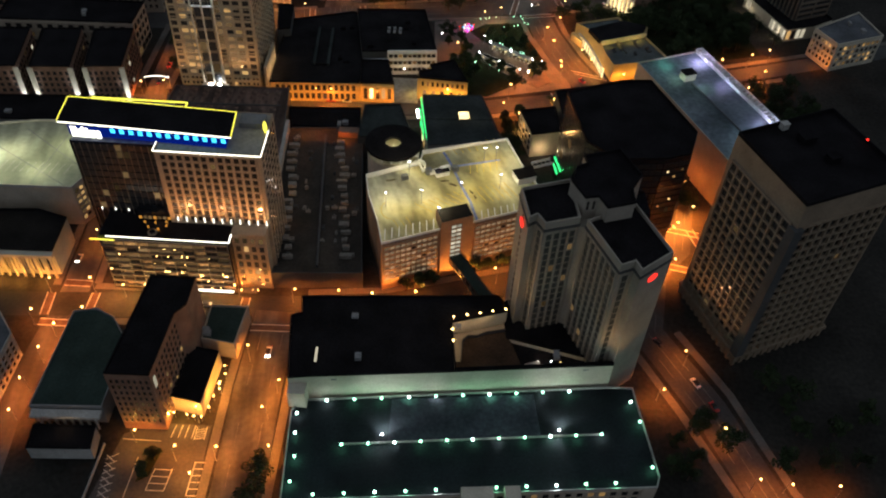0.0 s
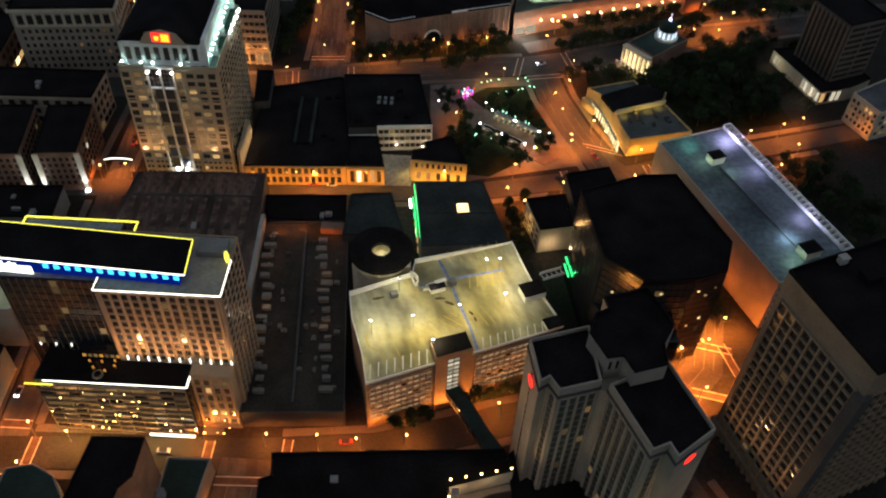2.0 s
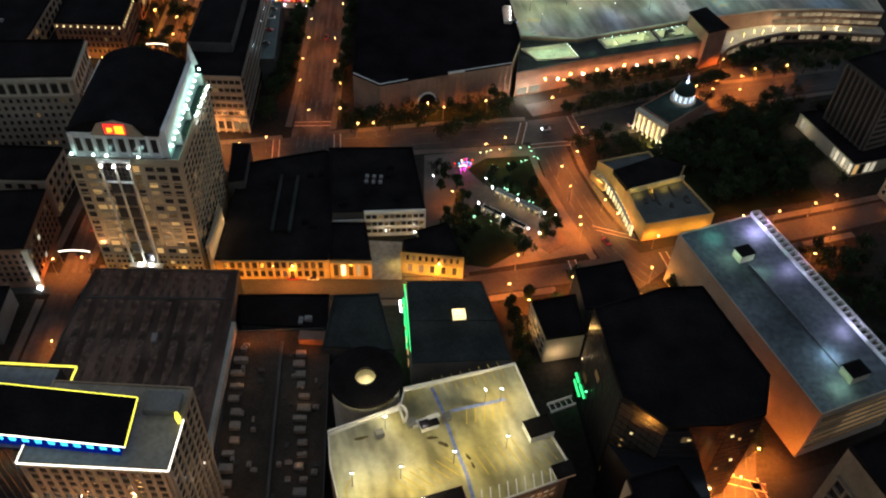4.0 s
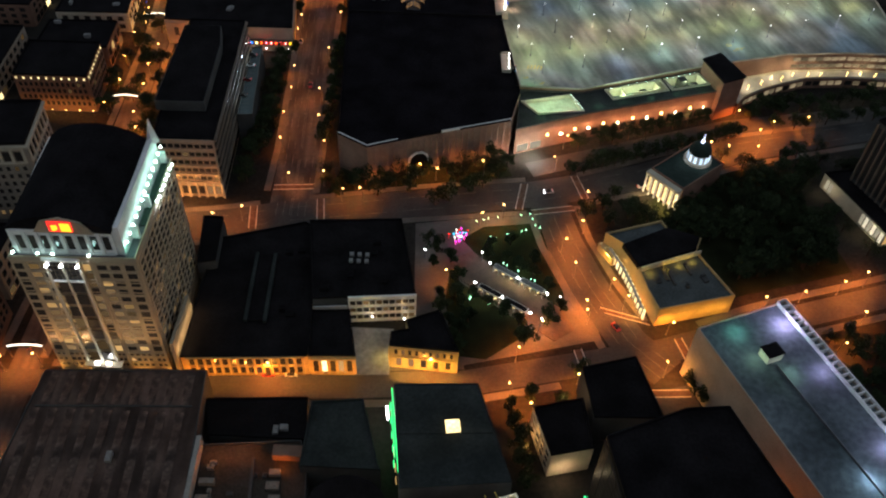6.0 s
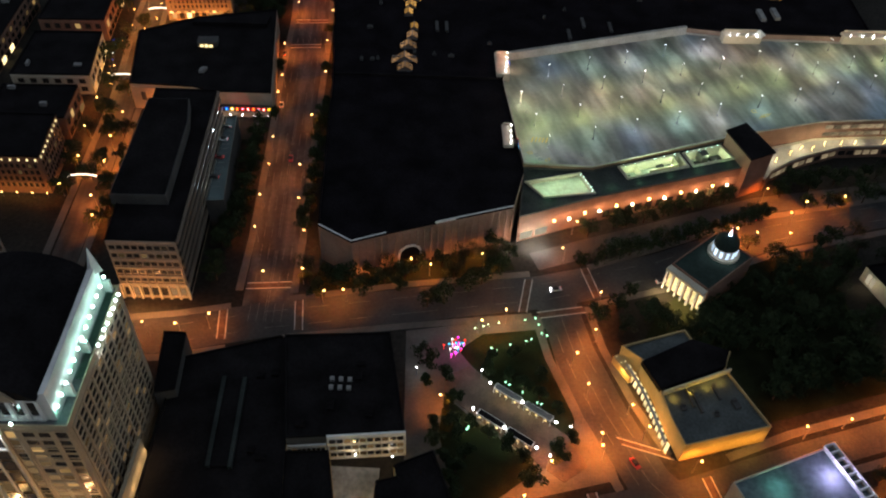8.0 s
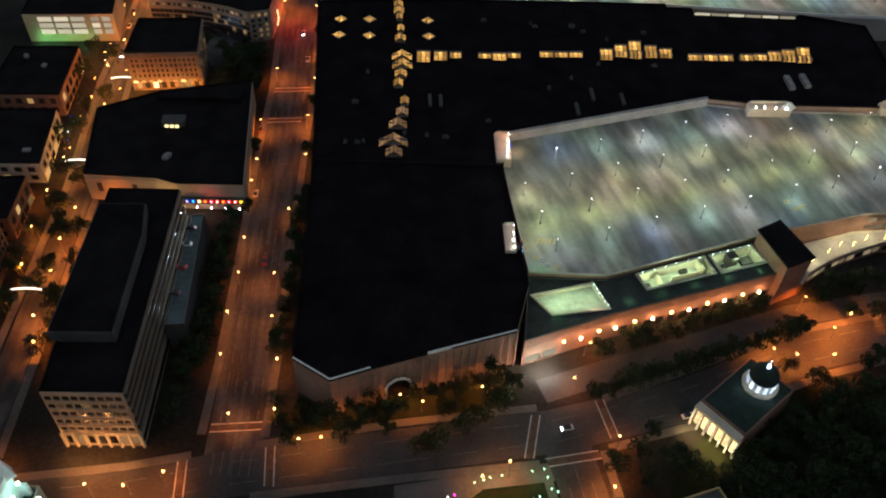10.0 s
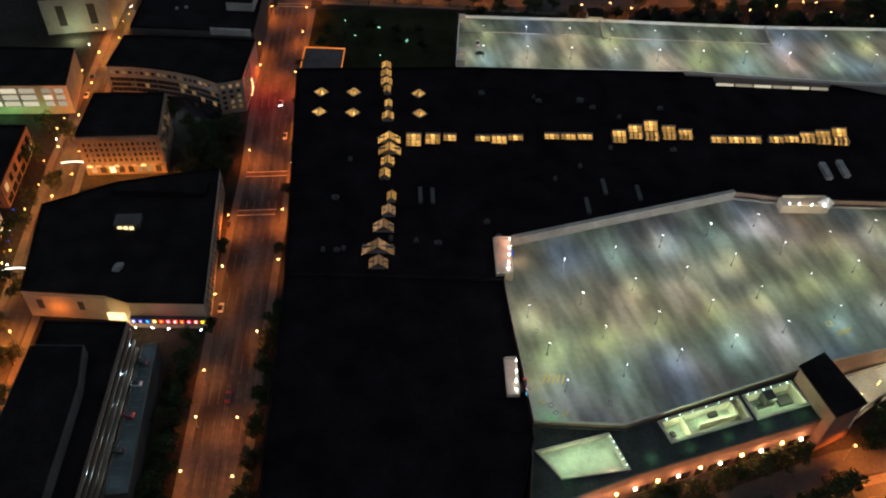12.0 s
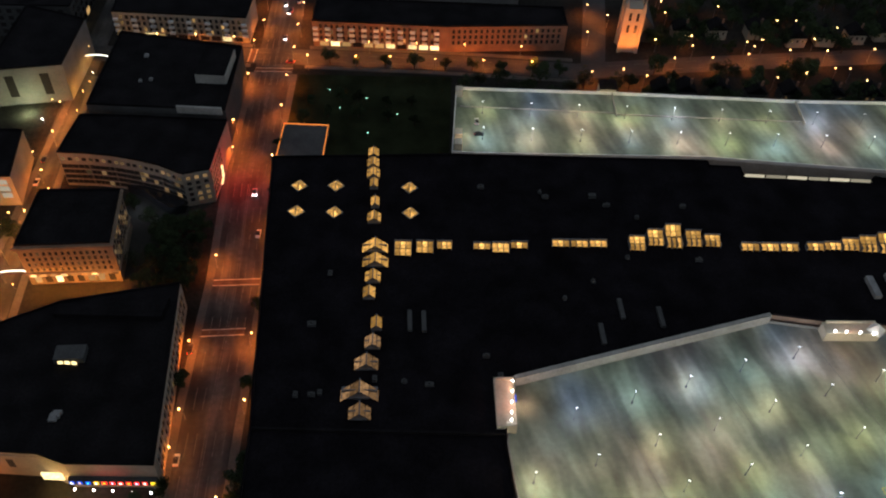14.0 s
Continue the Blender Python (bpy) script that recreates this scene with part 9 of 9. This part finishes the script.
# ---- cars ----
def car_kind(paint):
    e = thing("car", "parked saloon car beside the kerb", "car", 0, 0, -100, "cars")
    bm = bmesh.new()
    prism(bm, [(-2.2, 0.35), (2.2, 0.35), (2.25, 0.75), (1.9, 0.92), (-2.1, 0.95), (-2.25, 0.8)], -0.88, 0.88)
    bmesh.ops.rotate(bm, verts=bm.verts, matrix=Matrix.Rotation(radians(90), 3, "X"))
    part("body", bm, paint, e)
    bm = bmesh.new()
    prism(bm, [(-1.5, 0.93), (1.2, 0.9), (0.6, 1.42), (-1.0, 1.45)], -0.78, 0.78)
    bmesh.ops.rotate(bm, verts=bm.verts, matrix=Matrix.Rotation(radians(90), 3, "X"))
    part("cabin", bm, GLASS, e)
    for sx in (-1.35, 1.4):
        for sy in (-0.85, 0.85):
            bm = bmesh.new()
            cyl(bm, 0, 0, -0.1, 0.33, 0.2, 12)
            w = part("wheel", bm, TAR, e)
            w.matrix_basis = pose(sx, sy, 0.33, 90)
            bm = bmesh.new()
            cyl(bm, 0, 0, -0.115, 0.2, 0.23, 10)
            part("rim", bm, UNIT, w)
    bm = bmesh.new()
    for sy in (-0.6, 0.6):
        boxed(bm, -2.24, sy, 0.68, 0.06, 0.35, 0.16)
    part("tail_lamp", bm, LED_RED, e)
    return e


def lit_car():
    e = car_kind(surface("car_silver", (0.45, 0.46, 0.48), 0.3, 0.05))
    tagged(e, "silver saloon car with its head lamps on", "car", "cars")
    bm = bmesh.new()
    for sy in (-0.6, 0.6):
        boxed(bm, 2.22, sy, 0.6, 0.08, 0.4, 0.2)
        boxed(bm, 2.0, sy, 0.9, 0.3, 0.3, 0.06)
    part("head_lamp", bm, BULB_WHITE, e)
    return e


CARS = [car_kind(surface("car_white", (0.6, 0.6, 0.6), 0.3, 0.05)), car_kind(surface("car_black", (0.02, 0.02, 0.022), 0.3, 0.05)), car_kind(surface("car_red", (0.35, 0.03, 0.03), 0.3, 0.05))]
for i, (x, y, t, z) in enumerate(((-82, 560, 95, 0.06), (-88, 605, 95, 0.06), (-71, 520, -85, 0.06), (-74, 665, -87, 0.06), (138, 495, 22, 0.1), (68, 372, -60, 0.1), (89, 455, 20, 0.1), (84, 200, -50, 0.1), (100, 172, -65, 0.1), (95, 182, 118, 0.1), (-148, 350, 90, 0.06), (-147, 365, 90, 0.06), (-175, 690, 95, 0.06), (-177, 705, 95, 0.06), (-60, 342.2, 3, 0.08), (-52, 342.6, 3, 0.08), (-100, 338, 182, 0.08), (-80, 790, 178, 0.1), (-84, 850, 92, 0.1), (-86, 860, 92, 0.1), (-87, 840, 92, 0.1),
                                  (16, 730, 90, 13.6), (17, 721, 0, 13.6), (31, 520, 90, 16.1), (98, 264, 20, 0.1), (72, 246, 22, 0.1), (-30, 213, 8, 0.08), (-90, 206, 2, 0.08), (-97.4, 490, 178, 13.7), (-98.1, 503, 176, 13.7), (-98.9, 515, 179, 13.7), (-99.5, 524, 176, 13.7))):
    copy_thing(CARS[i % 3], pose(x, y, z, 0, 0, t))

LIT_CAR = lit_car()
for x, y, t in ((-88, 838, -88), (-91, 846, -88), (-86, 812, -88), (-80, 690, -86), (-146, 226, -92), (-158, 585, -96), (-170, 662, -94), (-62, 185, -90), (46, 448, 195)):
    copy_thing(LIT_CAR, pose(x, y, 0.09, 0, 0, t))


# ---- blocks along the west street ----
WEST_BLOCKS = (
    ("old_shop_block", "low brick shops facing the west street", [(-210, 525), (-174, 527), (-176, 552), (-211, 550)], 12, BRICK, 0.10),
    ("old_shop_block", "cream corner shop with awnings", [(-212, 560), (-174, 562), (-180, 600), (-214, 598)], 11, CREAM, 0.15),
    ("old_shop_block", "row of old shops beside the square hotel", [(-216, 608), (-182, 610), (-186, 650), (-218, 648)], 12, BRICK, 0.12),
    ("old_shop_block", "tan shop building with a flat roof", [(-262, 470), (-216, 472), (-220, 540), (-264, 538)], 14, TAN, 0.10),
    ("old_shop_block", "wide brick block with a dark roof", [(-280, 402), (-222, 406), (-226, 446), (-282, 444)], 16, BRICK, 0.08),
    ("old_shop_block", "far brick block beside the side street", [(-268, 560), (-226, 562), (-230, 640), (-270, 636)], 13, BRICK, 0.10),
    ("old_shop_block", "dark office block west of the garage", [(-290, 240), (-226, 242), (-228, 300), (-290, 298)], 24, GREYWALL, 0.05),
    ("old_shop_block", "stone office block behind the pavilions", [(-232, 368), (-164, 371), (-164, 392), (-234, 390)], 20, TAN, 0.05),
    ("old_shop_block", "dark block on the north corner", [(-262, 800), (-194, 804), (-198, 850), (-262, 848)], 18, DARKWALL, 0.06),
)
for name, label, p, h, wall, lit in WEST_BLOCKS:
    e, c, poly = block(name, label, "building", p, h, wall, TAR, 0.9, units=2, group="old shop blocks")
    n = max(4, int((Vector(p[1]) - Vector(p[0])).length / 5.5))
    facade(e, c, p[0], p[1], 1.0, h - 1, n, max(2, int(h / 4.2)), lit, wall)
    m = max(4, int((Vector(p[2]) - Vector(p[1])).length / 6))
    facade(e, c, p[1], p[2], 4.6, h - 1, m, max(1, int(h / 4.2) - 1), lit, wall)
    windows(e, c, p[1], p[2], 0.6, 4.2, m, 1, 0.8, 0.85, 0.45, GLASS, (LIT, LIT_DIM, LIT_HOT), 0.03, 0.1, "shop_window")
for x0, y0, x1, y1, n in ((-157, 540, -180, 780, 10), (-165, 525, -186, 760, 8)):
    for k in range(n):
        t = k / (n - 1)
        lamp(x0 + (x1 - x0) * t, y0 + (y1 - y0) * t, 3.6, 1100, (1.0, 0.38, 0.06), 0.2)
for x, y, t in ((-152, 345, 4), (-165, 633, 4), (-166, 570, 4), (-180, 778, 4), (-161.5, 495, 4)):
    e = thing("light_arch", "white-lit arch spanning the west street", "street arch", x + 5, y, 0, "light arches", "", t)
    bm = bmesh.new()
    last = None
    for k in range(13):
        a = -1 + k / 6
        ring = [bm.verts.new((a * 6.2, dy, 7.2 - 0.9 * a * a + dz)) for dy, dz in ((-0.18, 0), (0.18, 0), (0.18, 0.35), (-0.18, 0.35))]
        if last:
            for i in range(4):
                j = (i + 1) % 4
                bm.faces.new((last[i], last[j], ring[j], ring[i]))
        if k in (0, 12):
            bm.faces.new(ring)
        last = ring
    bmesh.ops.recalc_face_normals(bm, faces=bm.faces)
    part("light_bar", bm, LED_WHITE, e)
    bm = bmesh.new()
    for s in (-6.2, 6.2):
        cyl(bm, s, 0, 0, 0.15, 6.6, 8)
    part("post", bm, STEEL, e)

for i, (x, y) in enumerate(((-178, 606), (-175.5, 602), (-175, 594), (-173, 588), (-176, 598), (-172.5, 582), (-171, 576))):
    e = thing("street_decoration", "coloured lantern on a post beside the shops", "lantern", x, y, 0, "coloured lanterns")
    bm = bmesh.new()
    cyl(bm, 0, 0, 0, 0.06, 3.0, 6)
    part("post", bm, STEEL, e)
    bm = bmesh.new()
    ball(bm, 0, 0, 3.2, 0.35)
    part("globe", bm, (LED_BLUE, LED_AZURE, LED_AZUREWHITE, LED_BLUE, BULB_WHITE, LED_FLAME, BULB)[i], e)

glimmer = random.Random(5)
for k in range(30):
    t = k / 29
    x, y = -160 - 24 * t + glimmer.choice((-7.5, 6.5)) + glimmer.uniform(-1, 1), 560 + 225 * t
    e = thing("shop_lantern", "small warm lantern before the shops", "lantern", x, y, 0, "shop lanterns")
    bm = bmesh.new()
    cyl(bm, 0, 0, 0, 0.05, 2.6, 6)
    part("post", bm, STEEL, e)
    bm = bmesh.new()
    ball(bm, 0, 0, 2.8, 0.28)
    part("globe", bm, BULB_WHITE if k % 5 == 2 else BULB, e)
    if k % 2:
        lamp(x, y - 0.4, 3.6, 1500, (1.0, 0.44, 0.08), 0.2)

# ---- warm lanterns before the brick office building ----
for k in range(6):
    x, y = -202 + 6.4 * k, 486.2 + 0.18 * k
    e = thing("shop_lantern", "small amber lantern before the brick offices", "lantern", x, y, 0, "shop lanterns")
    bm = bmesh.new()
    cyl(bm, 0, 0, 0, 0.05, 2.6, 6)
    part("post", bm, STEEL, e)
    bm = bmesh.new()
    ball(bm, 0, 0, 2.8, 0.3)
    part("globe", bm, BULB, e)
    lamp(x, y - 0.4, 3.4, 480, (1.0, 0.40, 0.06), 0.2)
